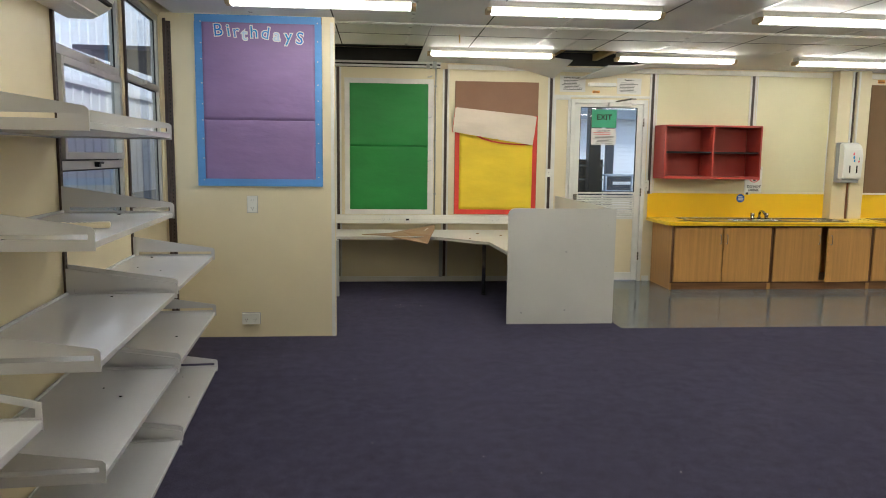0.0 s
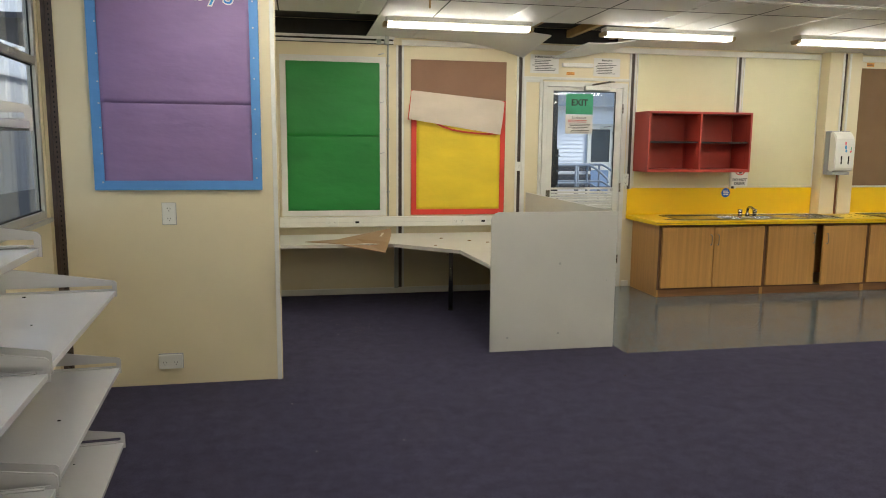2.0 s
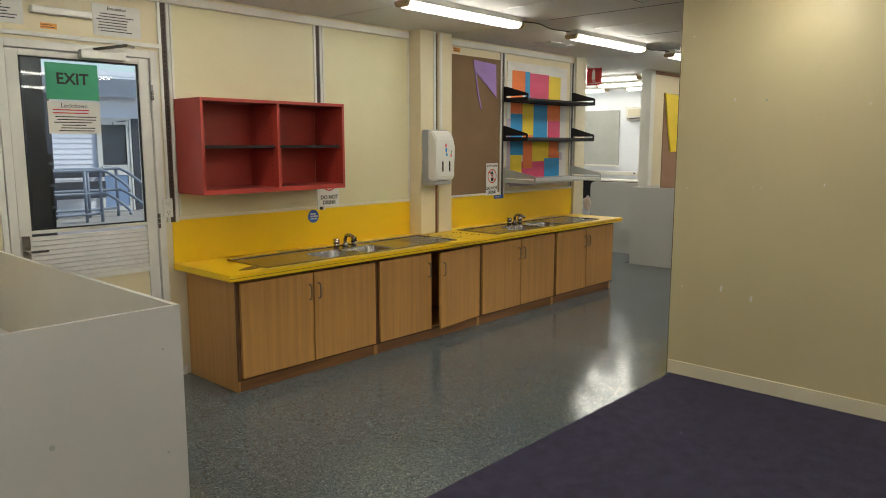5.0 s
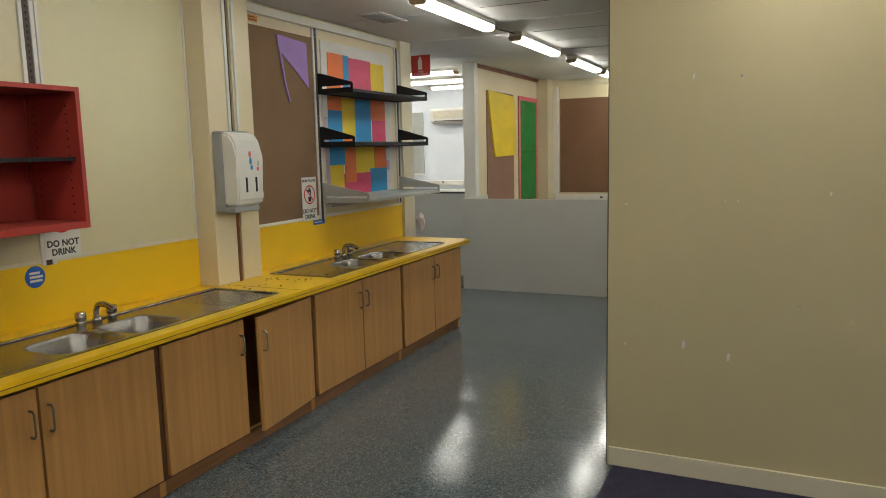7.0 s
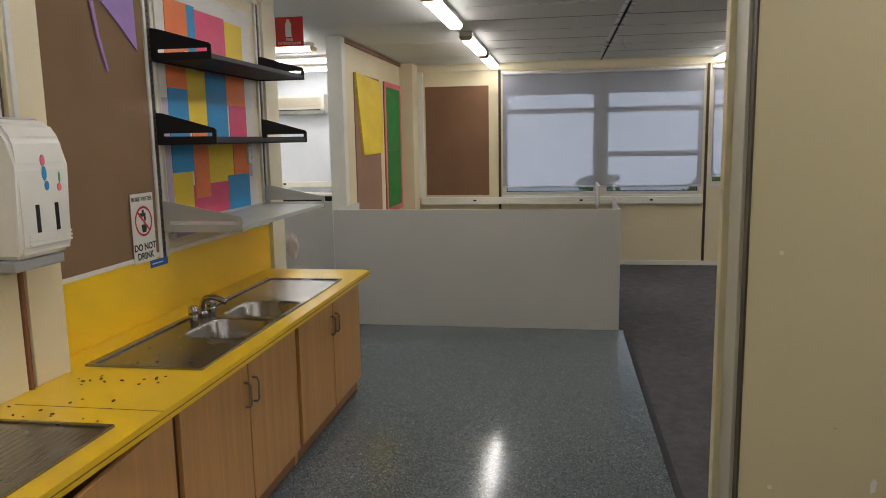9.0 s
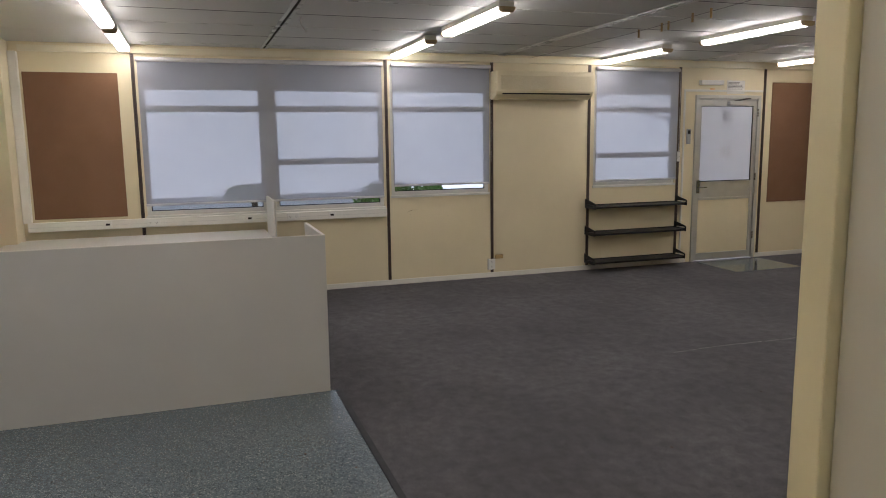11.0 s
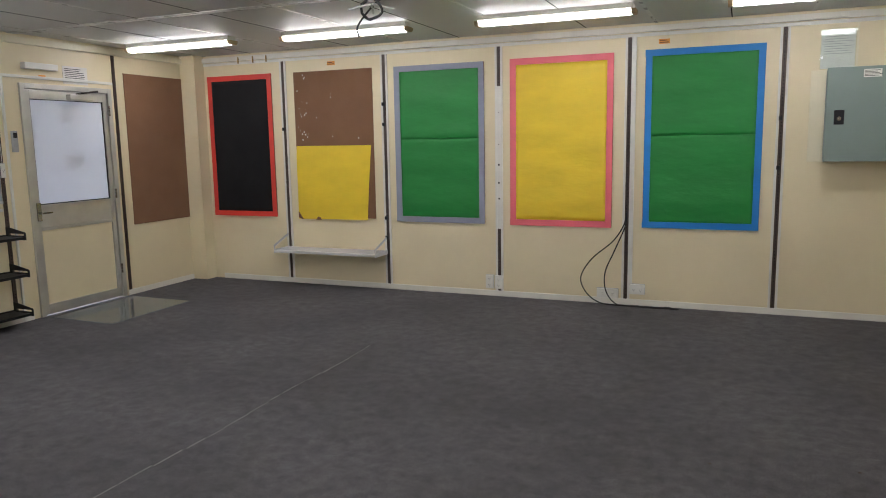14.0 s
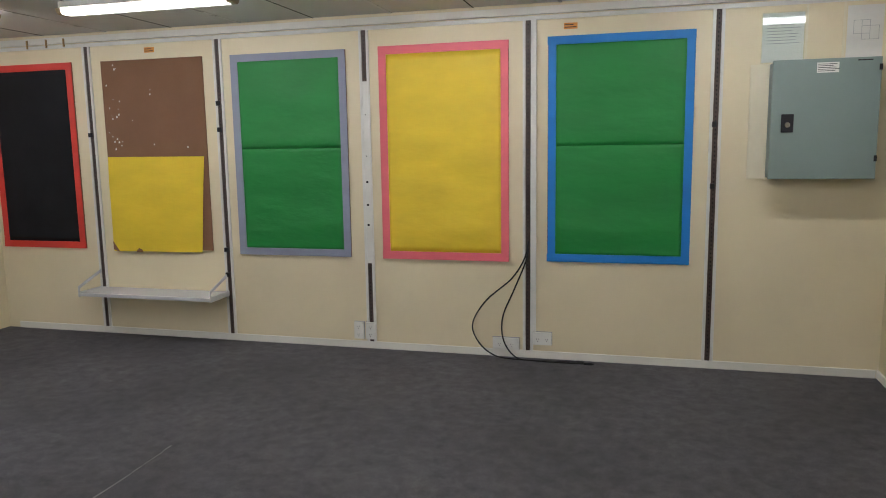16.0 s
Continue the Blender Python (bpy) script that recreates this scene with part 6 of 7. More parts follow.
for v in (1.0, 1.6, 2.2):
    box_part("saddle_clip", NF, (0.953, 0.983, v, v + 0.018, 0.0005, 0.021), METALG, con, bevel=0.002)
for z in (2.31, 1.86, 1.38):
    hk = thing("wall_hook", (0.90, N, z), "small white steel hook on the wall strip", "hook", "wall hooks")
    bm = bmesh.new()
    add_rod(bm, [(0.88, z, 0.004), (0.90, z, 0.03), (0.93, z + 0.012, 0.03)], 0.005, 6, NF)
    part("hook", bm, METALW, hk, shade=True)
sag = thing("sagging_ceiling_sheet", (2.3, 7.6, CEIL), "loose white ceiling sheet curling down beside the hole", "ceiling sheet")
bm = bmesh.new()
for side in (0, 1):
    g = [[bm.verts.new((1.35 + 0.95 * a, 7.30 + 0.84 * b, CEIL - 0.003 - 0.14 * (a ** 2.2) * (0.35 + 0.65 * b) - side * 0.006)) for b in [j / 8 for j in range(9)]] for a in [i / 12 for i in range(13)]]
    for i in range(12):
        for j in range(8):
            bm.faces.new((g[i][j], g[i + 1][j], g[i + 1][j + 1], g[i][j + 1]))
part("sheet", bm, CEILM, sag, shade=True)
hang = thing("hanging_ceiling_strip", (3.0, 7.8, 2.4), "white ceiling strip hanging down from the hole edge", "ceiling strip")
bm = bmesh.new()
low, high = [], []
for i in range(7):
    f = i / 6
    sagz = 0.02 * math.sin(f * math.pi)
    for y, x0, z0, z1 in ((8.0, 2.56, 2.30, 2.44), (7.66, 2.78, 2.41, 2.468)):
        x = x0 + (3.30 - x0) * f
        z = z0 + (z1 - z0) * f - sagz
        low.append(bm.verts.new((x, y, z)))
        high.append(bm.verts.new((x, y, z + 0.012)))
for i in range(6):
    q = (2 * i, 2 * i + 1, 2 * i + 3, 2 * i + 2)
    bm.faces.new([low[k] for k in q])
    bm.faces.new([high[k] for k in reversed(q)])
    bm.faces.new((low[q[0]], low[q[3]], high[q[3]], high[q[0]]))
    bm.faces.new((low[q[2]], low[q[1]], high[q[1]], high[q[2]]))
bm.faces.new((low[0], high[0], high[1], low[1]))
bm.faces.new((low[12], low[13], high[13], high[12]))
part("strip", bm, CEILM, hang)
for k, x in enumerate((2.2, 2.75, 3.2)):
    bt = thing("roof_batten", (x, 7.7, 2.56), "rough timber roof batten inside the ceiling hole", "batten", "roof battens")
    box_part("batten", ID, (x, x + 0.05, 7.1, 8.2, 2.53, 2.60), bpy.data.materials["bare_timber"], bt)
vent = thing("ceiling_vent", (7.1, 7.75, CEIL), "white slatted ceiling vent near the sinks", "vent")
box_part("frame", ID, (6.95, 7.35, 7.62, 7.82, CEIL - 0.008, CEIL - 0.0005), CEILM, vent, bevel=0.002)
for k in range(5):
    box_part("slat", ID, (6.98, 7.32, 7.645 + k * 0.034, 7.66 + k * 0.034, CEIL - 0.014, CEIL - 0.008), GREYP, vent)


def cable_run(name, pts, r, material, label):
    t = thing(name, pts[0], label, "cable", "ceiling cables")
    bm = bmesh.new()
    add_rod(bm, smooth(pts, 5), r, 6)
    part("lead", bm, material, t, shade=True)


cable_run("ceiling_cable", [(5.79, 7.12, 2.45), (6.0, 7.09, 2.455), (6.2, 7.11, 2.44), (6.5, 7.12, 2.45)], 0.004, BLACKM, "thin black cable looped between ceiling lights")
cable_run("ceiling_cable", [(7.75, 7.12, 2.45), (7.9, 7.10, 2.43), (8.05, 7.12, 2.445), (8.27, 7.10, 2.45)], 0.005, BLACKM, "thin black cable looped between ceiling lights")
cable_run("ceiling_cable", [(11.35, 7.10, 2.45), (11.45, 7.08, 2.44), (11.55, 7.10, 2.45)], 0.005, BLACKM, "thin black cable looped between ceiling lights")
cable_run("ceiling_string", [(-1.2, 6.05, 2.44), (0.2, 6.06, 2.425), (1.4, 6.04, 2.42), (3.0, 6.06, 2.425), (5.7, 6.05, 2.44)], 0.0016, INK, "thin dark string stretched under the ceiling")
cable_run("ceiling_string", [(12.8, 2.95, 2.44), (11.0, 3.0, 2.42), (9.5, 3.1, 2.41), (7.5, 3.15, 2.43), (5.9, 3.15, 2.44)], 0.0016, INK, "thin dark string stretched under the ceiling")
PEG = bpy.data.materials["bare_timber"]
for x, y in ((10.59, 3.02), (10.25, 3.04), (10.15, 3.05), (9.8, 3.1), (1.0, 6.04), (9.6, 3.1), (8.6, 3.12), (12.12, S + 0.045), (11.93, S + 0.045), (11.76, S + 0.045)):
    pg = thing("clothes_peg", (x, y, 2.37), "small wooden clothes peg hanging on the ceiling string", "peg", "clothes pegs")
    for k in (-0.006, 0.002):
        box_part("prong", ID, (x - 0.005, x + 0.005, y + k, y + k + 0.004, 2.365, 2.43), PEG, pg)
tape = thing("tape_strip", (10.87, 5.73, 2.38), "white strip of tape dangling from the ceiling", "tape")
bm = bmesh.new()
for i, (p, q) in enumerate(zip([(0, 0), (0.01, -0.03), (0.0, -0.07), (-0.02, -0.10)], [(0.01, -0.03), (0.0, -0.07), (-0.02, -0.10), (-0.025, -0.12)])):
    add_rod(bm, [(10.87 + p[0], 5.73 + p[0], CEIL + p[1]), (10.87 + q[0], 5.73 + q[0], CEIL + q[1])], 0.006, 5)
part("strip", bm, P_WHITE, tape)

fire = thing("fire_sign", (8.42, 8.05, 2.17), "red fire extinguisher sign projecting from the end post", "sign")
FF = wall_frame((0, -1, 0), (-1, 0, 0), (8.41, 0, 0))
box_part("plate", FF, (-8.128, -7.94, 2.175, 2.36, 0, 0.004), SIGNRED, fire)
bm = bmesh.new()
prism(bm, FF, [(-8.06, 2.235), (-8.02, 2.235), (-8.02, 2.315), (-8.03, 2.33), (-8.05, 2.33), (-8.06, 2.315)], 0.0045, 0.0052)
add_box(bm, FF, -8.05, -8.03, 2.33, 2.345, 0.0045, 0.0052)
part("symbol", bm, P_WHITE, fire)
writing("FIRE", 0.026, on(FF, -8.035, 2.216, 0.0055), P_WHITE, fire)
writing("EXTINGUISHER", 0.023, on(FF, -8.035, 2.193, 0.0055), P_WHITE, fire)

# ---- back room seen through the opening ----
BW = mat("white_wall_paint", (0.72, 0.75, 0.81), 0.45, vary=0.03, scale=2)
BX = 13.0
bm = bmesh.new()
add_box(bm, ID, 6.0, BX, 8.265, 12.6, -0.1, 0.0)
tagged(obj("floor_back_room", bm, VINYL), kind="structure")
bm = bmesh.new()
add_box(bm, ID, BX, BX + 0.1, 8.34, 12.6, 0, 2.62)
tagged(obj("wall_back_east", bm, BW), kind="structure")
bm = bmesh.new()
add_box(bm, ID, 6.0, BX, 12.6, 12.7, 0, 2.62)
tagged(obj("wall_back_north", bm, BW), kind="structure")
bm = bmesh.new()
add_box(bm, ID, 5.9, 6.0, 8.29, 12.6, 0, 2.62)
tagged(obj("wall_back_west", bm, BW), kind="structure")
bm = bmesh.new()
for i in range(6):
    add_box(bm, ID, 6.0 + i * 1.2, min(BX, 7.194 + i * 1.2), 8.165, 12.6, CEIL + 0.012, CEIL + 0.03)
tagged(obj("ceiling_back_room", bm, CEILM), kind="structure")
for x in (9.3, 10.5, 11.5, 12.4):
    for y in (9.2, 10.8):
        copy_thing(base, Matrix.Translation((x, y, CEIL + 0.012)) @ Matrix.Rotation(radians(90), 4, "Z"))
BF2 = wall_frame((0, -1, 0), (-1, 0, 0), (BX, 0, 0))
air_conditioner(BF2, -10.05, -9.28, 1.92, 2.16, 0.18, "white split air conditioner in the back room", PLASTIC)
wb = thing("whiteboard", (BX, 10.7, 1.1), "grey projection board on the back room wall", "board")
box_part("board", BF2, (-11.6, -10.25, 1.15, 2.12, 0.0005, 0.02), METALG, wb, bevel=0.004)
box_part("tray", BF2, (-11.6, -10.25, 1.12, 1.15, 0.0005, 0.06), PLASTIC, wb, bevel=0.004)
trunking(BF2, -12.4, -8.4, 0.97, 1.04, 0.06, "white cable trunking along the back room wall", ((-9.9, True), (-9.2, True)))
bk = thing("back_bench", (12.6, 10.3, 0), "low dark-fronted bench under the back room trunking", "bench")
box_part("front", ID, (12.62, 12.64, 8.4, 12.0, 0.55, 0.88), BLACKM, bk)
box_part("top", ID, (12.55, 12.98, 8.4, 12.0, 0.88, 0.905), PLASTIC, bk, bevel=0.003)
for y in (8.5, 9.8, 11.9):
    box_part("leg", ID, (12.66, 12.70, y, y + 0.04, 0.0, 0.88), METALG, bk)
rb = thing("roller_blind", (BX, 9.05, 1.1), "grey roller blind lowered over back room window", "blind")
box_part("cloth", BF2, (-9.22, -8.45, 1.08, 2.14, 0.02, 0.023), METALG, rb)
bs = thing("desk_screen", (10.42, 8.8, 0), "blue-grey laminate desk screen with rounded top corner", "screen")
arc = [(-9.25 + 0.06 - 0.06 * math.cos(a), 0.93 + 0.06 * math.sin(a)) for a in [k * math.pi / 12 for k in range(7)]]
bm = bmesh.new()
prism(bm, wall_frame((0, -1, 0), (-1, 0, 0), (10.43, 0, 0)), [(-9.25, 0), *arc, (-8.345, 0.99), (-8.345, 0)], 0, 0.018)
part("panel", bm, SCREEN, bs)
box_part("top_edging", wall_frame((0, -1, 0), (-1, 0, 0), (10.43, 0, 0)), (-9.19, -8.345, 0.9905, 0.9935, -0.001, 0.019), WHITE, bs)
bag = thing("plastic_bag", (8.43, 8.1, 0.75), "crumpled clear plastic bag hanging on the post", "bag")
bm = bmesh.new()
bmesh.ops.create_icosphere(bm, subdivisions=3, radius=0.07)
for v in bm.verts:
    v.co = Vector((v.co.x * 0.5, v.co.y * 0.6, v.co.z * 1.2)) * (1 + 0.3 * noise.noise(v.co * 25)) + Vector((8.445, 8.10, 0.86))
part("bag", bm, mat("thin_plastic_film", (0.7, 0.6, 0.58), 0.25), bag)

# ---- outside ----
GROUND = mat("concrete_ground", (0.3, 0.29, 0.27), 0.85, vary=0.12, scale=1.5, grain=0.2, grain_scale=60)
bm = bmesh.new()
add_box(bm, ID, -400, 400, -400, 400, -0.5, -0.3)
tagged(obj("ground", bm, GROUND), kind="structure")
CORR = mat("white_corrugated_steel", (0.78, 0.81, 0.88), 0.5, vary=0.05, scale=1.2, dirt=0.08, dirt_color=(0.5, 0.5, 0.55))
EAVE = mat("grey_eave_paint", (0.42, 0.42, 0.42), 0.6, vary=0.08, scale=2, dirt=0.2, dirt_color=(0.2, 0.2, 0.2))
GREYB = mat("grey_blue_steel", (0.2, 0.24, 0.3), 0.5, vary=0.1)
BLUEP = mat("blue_door_panel", (0.22, 0.32, 0.5), 0.5, vary=0.06)
DKST = mat("dark_grey_steel", (0.05, 0.055, 0.07), 0.5, vary=0.1)


def corrugated(name, p, along, length, z0, z1, label, pitch=0.19, depth=0.03):
    """A ribbed steel wall that stands along a line."""
    a = Vector(along)
    n = Vector((-a.y, a.x, 0))
    bm = bmesh.new()
    k, pts = 0.0, []
    while k < length:
        pts += [(k, 0), (k + pitch * 0.72, 0), (k + pitch * 0.78, depth), (k + pitch * 0.94, depth)]
        k += pitch
    for off in (0.0, -0.02):
        lo = [bm.verts.new(Vector(p) + a * u + n * (v + off) + Vector((0, 0, z0))) for u, v in pts]
        hi = [bm.verts.new(Vector(p) + a * u + n * (v + off) + Vector((0, 0, z1))) for u, v in pts]
        for i in range(len(pts) - 1):
            bm.faces.new((lo[i], lo[i + 1], hi[i + 1], hi[i]))
    return tagged(obj(name, bm, CORR), kind="structure")


corrugated("backdrop_wall_west", (-3.6, 14, 0), (0, -1, 0), 16, 0.8, 4.2, "", 0.30, 0.016)
bm = bmesh.new()
add_box(bm, ID, -3.72, -3.63, -2, 14, -0.3, 1.0)
tagged(obj("backdrop_base_west", bm, GREYB), kind="structure")
bm = bmesh.new()
add_box(bm, ID, -3.58, -3.545, -2, 14, 2.30, 2.37, bevel=0.01)
tagged(obj("backdrop_gutter_west", bm, CORR), kind="structure")

bm = bmesh.new()
prism(bm, wall_frame((1, 0, 0), (0, -1, 0), (0, 0, 0)), [(12.945, 2.40), (14.35, 2.16), (14.35, 2.30), (12.945, 2.60)], -8.3, 1.6)
tagged(obj("roof_eave_east", bm, EAVE), kind="structure")

# veranda beyond the glazed door, with its own lamps
for x, y in ((1.6, 9.6), (3.4, 11.3), (2.0, 12.6)):
    copy_thing(base, Matrix.Translation((x + 0.62, y, 2.548)))
bm = bmesh.new()
add_box(bm, ID, -6, 5.85, 8.30, 12.72, -0.3, -0.02)
add_box(bm, ID, -6, 14, 12.72, 22, -0.3, -0.02)
tagged(obj("pavement_veranda", bm, GROUND), kind="structure")
bm = bmesh.new()
add_box(bm, ID, -3, 5.85, 8.36, 13.4, 2.55, 2.6)
tagged(obj("ceiling_veranda", bm, DKST), kind="structure")
bm = bmesh.new()
for k in range(30):
    z = -0.3 + k * 0.115
    prism(bm, wall_frame((0, 1, 0), (1, 0, 0), (0, 0, 0)), [(20.5, z), (20.475, z), (20.488, z + 0.113), (20.5, z + 0.113)], -6, 14)
tagged(obj("wall_veranda_far", bm, CORR), kind="structure")
bm = bmesh.new()
add_box(bm, ID, -6, 14, 20.15, 20.46, 2.62, 2.72)
add_box(bm, ID, -6, 14, 20.11, 20.15, 2.55, 2.95)
tagged(obj("roof_eave_courtyard", bm, GREYB), kind="structure")
corrugated("wall_back_room_outside", (5.86, 12.7, 0), (0, -1, 0), 4.3, -0.3, 2.55, "", 0.12, 0.012)
VF = wall_frame((1, 0, 0), (0, -1, 0), (0, 20.44, 0))
glazed_door(VF, 8.02, 8.80, 2.10, "door_3", ALUW, (1.05, 1.95), lower=BLUEP, label="white-framed glazed door across the courtyard")
box_part("dark_reveal", VF, (8.81, 8.97, 0, 2.1, 0.001, 0.03), DKST, bpy.data.objects["door_3"])
# dark sheet behind the pane stands in for an unlit room
box_part("dim_interior", VF, (8.12, 8.70, 1.05, 1.95, -0.034, -0.024), DKST, bpy.data.objects["door_3"])
for z0, z1 in ((0.80, 0.97), (0.34, 0.71)):
    kb = thing("ramp_board", (7.5, 20.2, z0), "dark grey board fixed along the courtyard ramp", "board", "ramp boards")
    box_part("board", ID, (6.96, 8.05, 20.18, 20.22, z0, z1), DKST, kb, bevel=0.004)
    for x in (7.1, 7.9):
        box_part("bracket", ID, (x, x + 0.05, 20.22, 20.48, z0 + 0.04, z0 + 0.1), DKST, kb)
for x, y in ((3.88, 12.0), (6.6, 19.6)):
    vp = thing("veranda_post", (x, y, -0.02), "dark grey steel veranda post", "post", "veranda posts")
    box_part("post", ID, (x, x + 0.2, y, y + 0.2, -0.02, 2.55), DKST, vp, bevel=0.01)
for y, x0, x1 in ((18.5, 6.25, 7.25), (19.5, 6.4, 8.0)):
    hr = thing("handrail", (x0, y, -0.02), "blue-grey tubular steel ramp handrail in the courtyard", "handrail", "handrails")
    for x in (x0, (x0 + x1) / 2 + 0.2, x1):
        bm = bmesh.new()
        add_rod(bm, [(x, y, -0.02), (x, y, 1.0)], 0.03, 10)
        part("upright", bm, GREYB, hr, shade=True)
    for z in (1.0, 0.55, 0.15):
        bm = bmesh.new()
        pts = [(x0, y, z), (x1 - 0.2, y, z), (x1 + 0.1, y - 0.1, z - 0.03), (x1 + 0.35, y - 0.4, z - 0.3), (x1 + 0.35, y - 0.5, z - 0.4)] if z > 0.3 else [(x0, y, z), (x1, y, z)]
        add_rod(bm, smooth(pts, 4), 0.028, 10)
        part("rail", bm, GREYB, hr, shade=True)
lk = thing("slatted_rack", (3.85, 12.4, -0.02), "dark slatted steel rack standing on the veranda", "rack")
box_part("carcass", ID, (3.55, 4.2, 12.25, 12.6, -0.02, 1.42), DKST, lk, bevel=0.004)
for k in range(6):
    box_part("shelf_edge", ID, (3.54, 4.21, 12.225, 12.25, 0.1 + k * 0.24, 0.13 + k * 0.24), GREYB, lk)

# trees and a neighbouring house beyond the windows
LEAF = mat("leaf_green", (0.14, 0.30, 0.07), 0.6, vary=0.3, scale=3)
BARK = mat("bark", (0.12, 0.09, 0.06), 0.9, vary=0.2, scale=8)


def tree(x, y, h, spread, seed):
    t = thing("garden_tree", (x, y, -0.3), "leafy green garden tree beyond the windows", "tree", "garden trees")
    rnd = random.Random(seed)
    bm = bmesh.new()
    for k in range(6):
        tip = (x + rnd.uniform(-1, 1) * spread * 0.6, y + rnd.uniform(-1, 1) * spread * 0.6, h * rnd.uniform(0.6, 0.95))
        pts = smooth([(x, y, -0.3), (x, y, h * 0.3), ((x + tip[0]) / 2, (y + tip[1]) / 2, h * 0.55), tip], 3)
        add_rod(bm, pts, 0.05 if k else 0.08, 6)
    part("trunk", bm, BARK, t)
    verts, faces = [], []
    for k in range(3600):
        a, r, z = rnd.uniform(0, math.tau), spread * math.sqrt(rnd.random()), rnd.random()
        c = Vector((x + r * math.cos(a) * (1 - abs(z - 0.4) * 0.6), y + r * math.sin(a) * (1 - abs(z - 0.4) * 0.6), 0.2 + z * (h - 0.2)))
        if noise.noise(c * 1.3) < -0.12:
            continue
        q = Euler((rnd.uniform(0, 6), rnd.uniform(0, 6), rnd.uniform(0, 6))).to_matrix()
        s_ = rnd.uniform(0.05, 0.11)
        i = len(verts)
        verts += [tuple(c + q @ Vector(v)) for v in ((-s_, 0, 0), (0, -s_ * 0.45, 0.01), (s_, 0, 0), (0, s_ * 0.45, 0.01))]
        faces.append((i, i + 1, i + 2, i + 3))
    me = bpy.data.meshes.new("crown")
    me.from_pydata(verts, [], faces)
    me.materials.append(LEAF)
    cr = new("crown", me)
    cr.parent, cr.matrix_parent_inverse = t, t.matrix_basis.inverted()


for x, y, h, sp, sd in ((23.5, 5.2, 0.5, 0.7, 2), (15.2, 3.7, 0.92, 0.9, 3), (15.6, 6.3, 0.55, 0.8, 4)):
    tree(x, y, h, sp, sd)
bm = bmesh.new()
add_box(bm, ID, 32, 32.2, -30, 40, -0.3, 14)
tagged(obj("backdrop_overcast_sky", bm, glow("overcast_sky", (0.92, 0.94, 1.0), 1.0)), kind="structure")
HB = mat("pale_weatherboard", (0.8, 0.79, 0.76), 0.6, vary=0.06)
RF = mat("pale_roof_steel", (0.62, 0.64, 0.68), 0.5, vary=0.1)
house = thing("neighbour_house", (20, -8.0, -0.3), "pale weatherboard school building with a grey roof", "building")
bm = bmesh.new()
for k in range(11):
    prism(bm, wall_frame((0, -1, 0), (-1, 0, 0), (20, 0, 0)), [(4.2, -0.3 + k * 0.2), (12.0, -0.3 + k * 0.2), (12.0, -0.1 + k * 0.2), (4.2, -0.1 + k * 0.2)], 0.0 if k % 2 else 0.012, -0.1)
part("wall", bm, HB, house)
bm = bmesh.new()
prism(bm, wall_frame((1, 0, 0), (0, -1, 0), (0, 0, 0)), [(19.4, 1.85), (26, 3.3), (26, 3.4), (19.4, 1.95)], 3.9, 12.4)
part("roof", bm, RF, house)
for u in (4.9, 7.2, 9.6):
    bm = bmesh.new()
    fr = wall_frame((0, -1, 0), (-1, 0, 0), (19.98, 0, 0))
    add_box(bm, fr, u, u + 1.4, 0.5, 1.5, 0.0, 0.03)
    wn_ = part("window", bm, GREYB, house)
    bm = bmesh.new()
    for q in ((u - 0.06, u, 0.44, 1.56), (u + 1.4, u + 1.46, 0.44, 1.56), (u, u + 1.4, 0.44, 0.5), (u, u + 1.4, 1.5, 1.56), (u + 0.68, u + 0.72, 0.5, 1.5)):
        add_box(bm, fr, *q, 0.0, 0.05)
    part("frame", bm, ALUW, wn_)

# ---- litter and small marks ----
rnd = random.Random(77)
bm = bmesh.new()
for k in range(110):
    if k < 55:
        x, y, z = rnd.uniform(5.55, 6.35), rnd.uniform(7.62, 8.0), 0.7588
        if 5.64 < x < 6.03 and y > 7.99:
            continue
    elif k < 80:
        x, y, z = rnd.uniform(2.5, 9.4), rnd.uniform(5.85, 7.4), 0.0004
    else:
        x, y, z = rnd.uniform(-0.5, 9.0), rnd.uniform(0.5, 5.6), 0.0004
    q = rnd.uniform(0.003, 0.007)
    add_box(bm, Matrix.Translation((x, y, z)) @ Matrix.Rotation(rnd.uniform(0, 3), 4, "Z"), -q, q, -q * 0.5, q * 0.5, 0, q * 0.6)
tagged(obj("grit", bm, mat("brown_grit", (0.08, 0.05, 0.03), 0.9)), "scattered brown grit and crumbs on counter and floor", "grit", kind="stuff")
bm = bmesh.new()
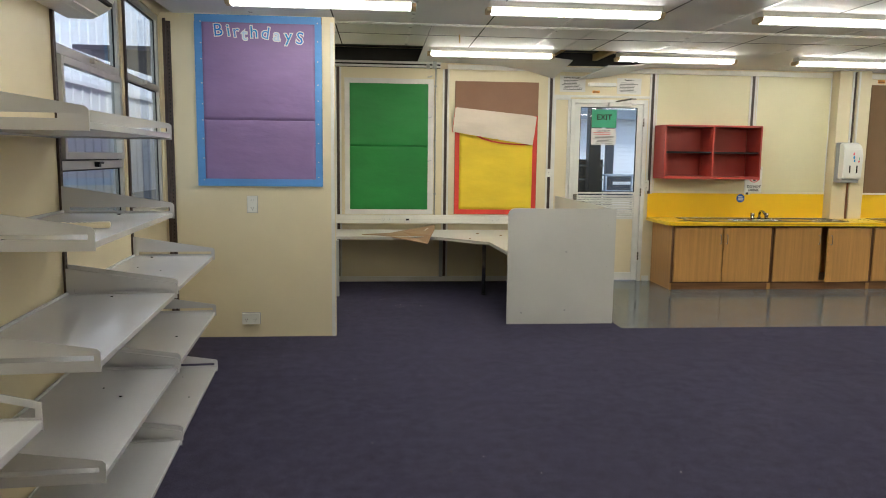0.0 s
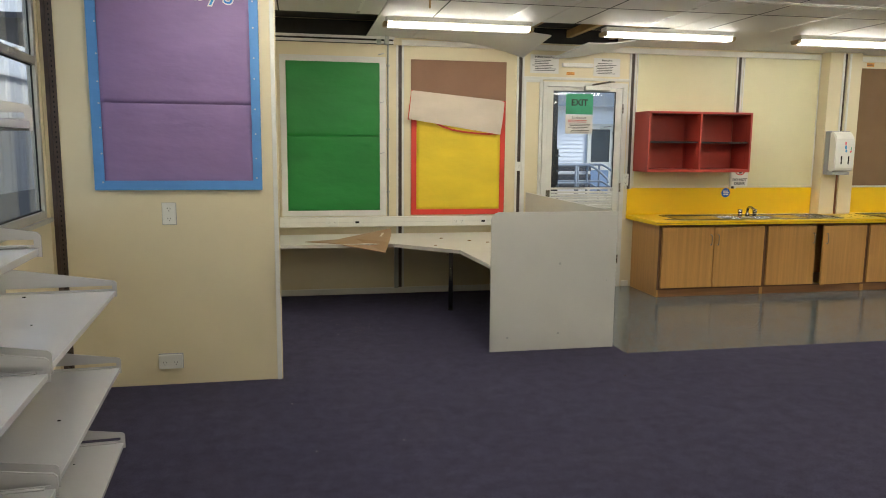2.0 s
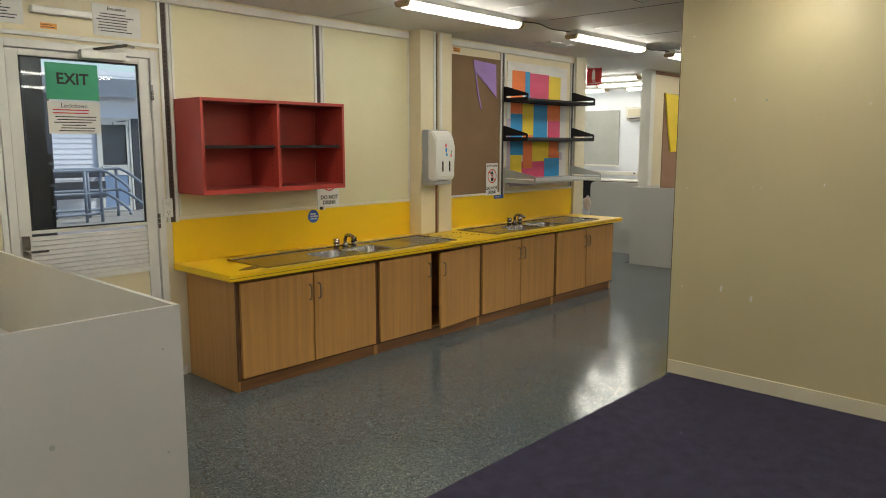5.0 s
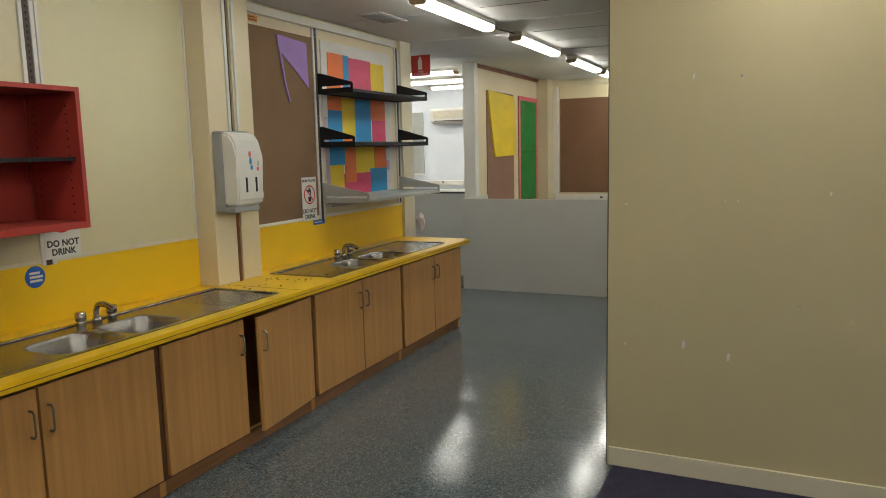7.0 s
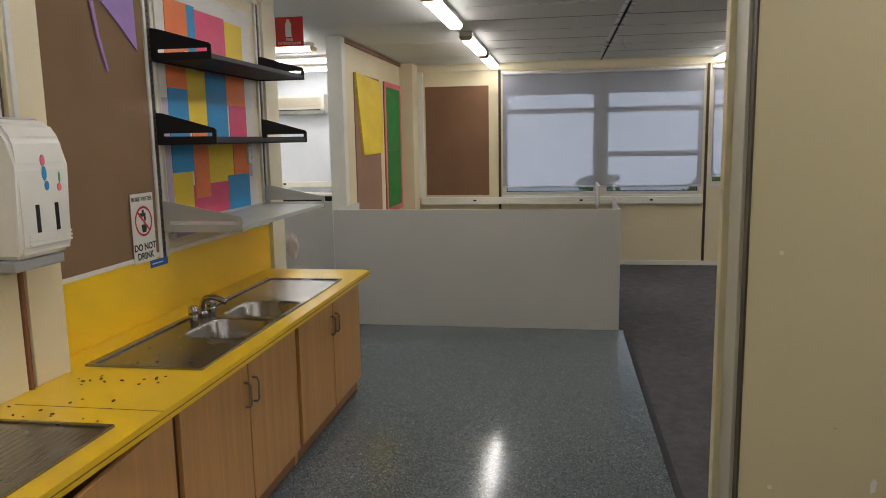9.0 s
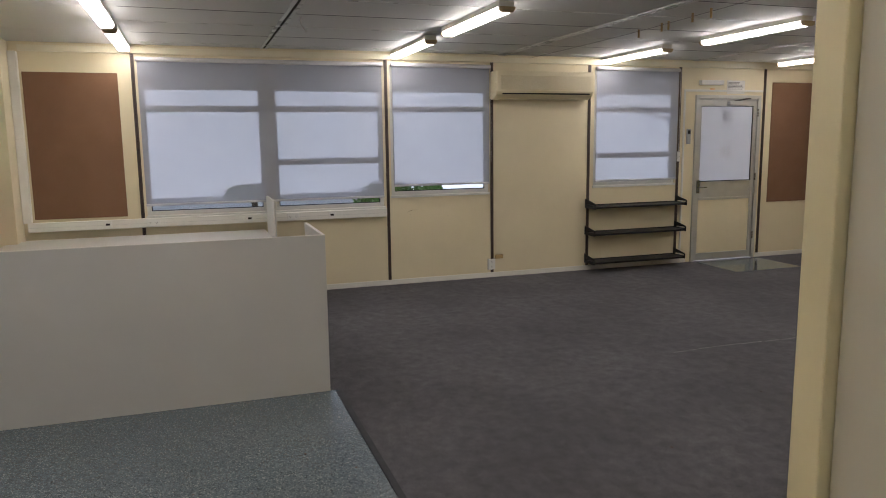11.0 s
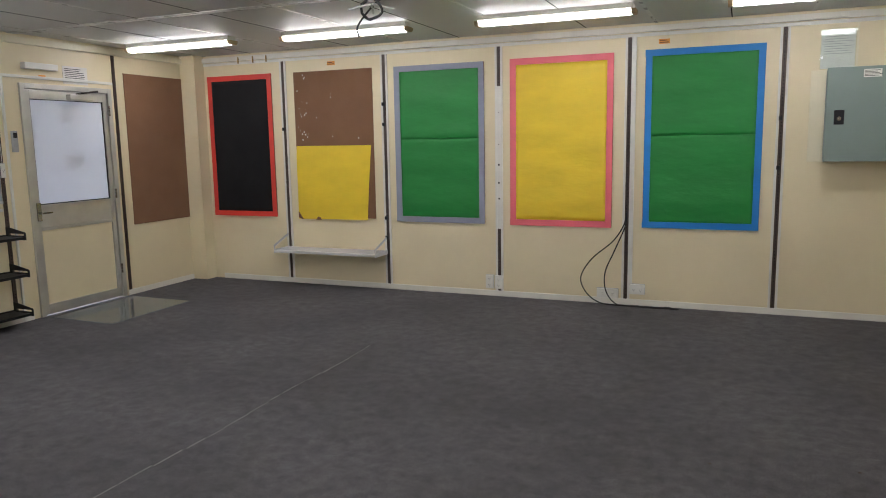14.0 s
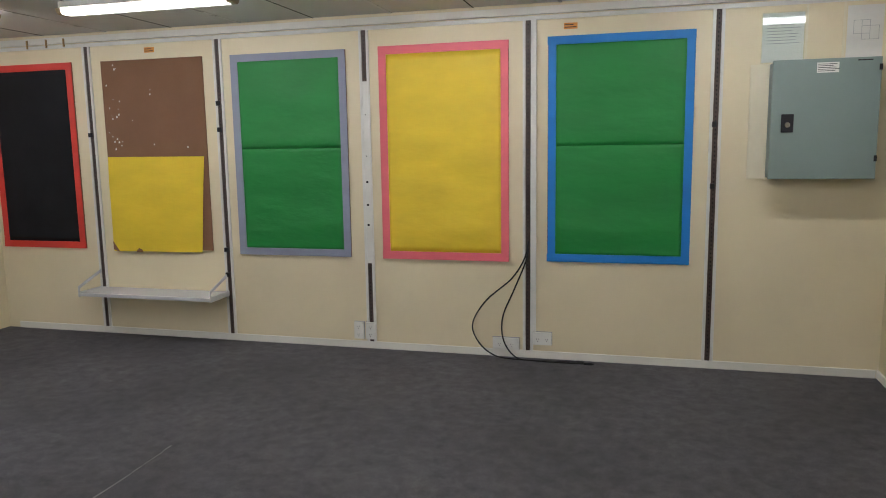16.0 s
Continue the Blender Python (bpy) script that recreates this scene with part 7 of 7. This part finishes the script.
for k in range(34):
    x, y = (rnd.gauss(0.5, 0.25), rnd.gauss(6.9, 0.2)) if k < 22 else (rnd.uniform(-0.4, 5.0), rnd.uniform(0.8, 5.5))
    q = rnd.uniform(0.002, 0.0045)
    add_box(bm, Matrix.Translation((max(x, 0.06), y, 0.0004)) @ Matrix.Rotation(rnd.uniform(0, 3), 4, "Z"), -q, q, -q * 0.4, q * 0.5, 0, q * 0.3)
tagged(obj("paper_litter", bm, P_WHITE), "tiny white paper scraps strewn over the navy carpet", "litter", kind="stuff")
bm = bmesh.new()
for k in range(16):
    on_shelf = rnd.choice(((2.2, 3.3, 1.15), (2.2, 3.3, 0.77), (2.2, 3.3, 0.405), (3.45, 4.5, 0.785), (3.45, 4.5, 0.42), (3.45, 4.5, 0.055)))
    q = rnd.uniform(0.003, 0.007)
    p = WF @ Vector((rnd.uniform(on_shelf[0], on_shelf[1]), on_shelf[2] + 0.0002, rnd.uniform(0.1, 0.46)))
    add_box(bm, Matrix.Translation(p), -q, q, -q * 0.6, q * 0.6, 0, q * 0.7)
tagged(obj("shelf_grit", bm, BLACKM), "dark specks of dirt lying on the white shelves", "grit", kind="stuff")
for y, z, q in ((5.46, 0.62, 0.022), (5.27, 0.58, 0.02), (5.44, 1.80, 0.012), (5.30, 1.27, 0.006), (5.25, 1.27, 0.006), (4.9, 1.3, 0.01), (4.4, 1.1, 0.012), (4.7, 1.75, 0.008)):
    mk = thing("paint_chip", (DIV, y, z), "pale chip in the cream wall paint", "chip", "paint chips")
    bm = bmesh.new()
    prism(bm, DF, [(-y - q * 0.3, z - q), (-y + q * 0.25, z - q * 0.7), (-y + q * 0.4, z + q * 0.6), (-y, z + q), (-y - q * 0.35, z + q * 0.3)], 0.0004, 0.0016)
    part("chip", bm, P_WHITE, mk)
for y, z in ((5.25, 1.79), (5.72, 2.2), (5.72, 1.25), (5.72, 0.6), (4.0, 1.5)):
    sc = thing("screw_head", (DIV, y, z), "small screw head in the cream wall", "screw", "screws in the wall")
    bm = bmesh.new()
    add_rod(bm, [(-y, z, 0.0002), (-y, z, 0.002)], 0.006, 8, DF)
    part("head", bm, GREYP if z == 1.79 else CREAM2, sc)
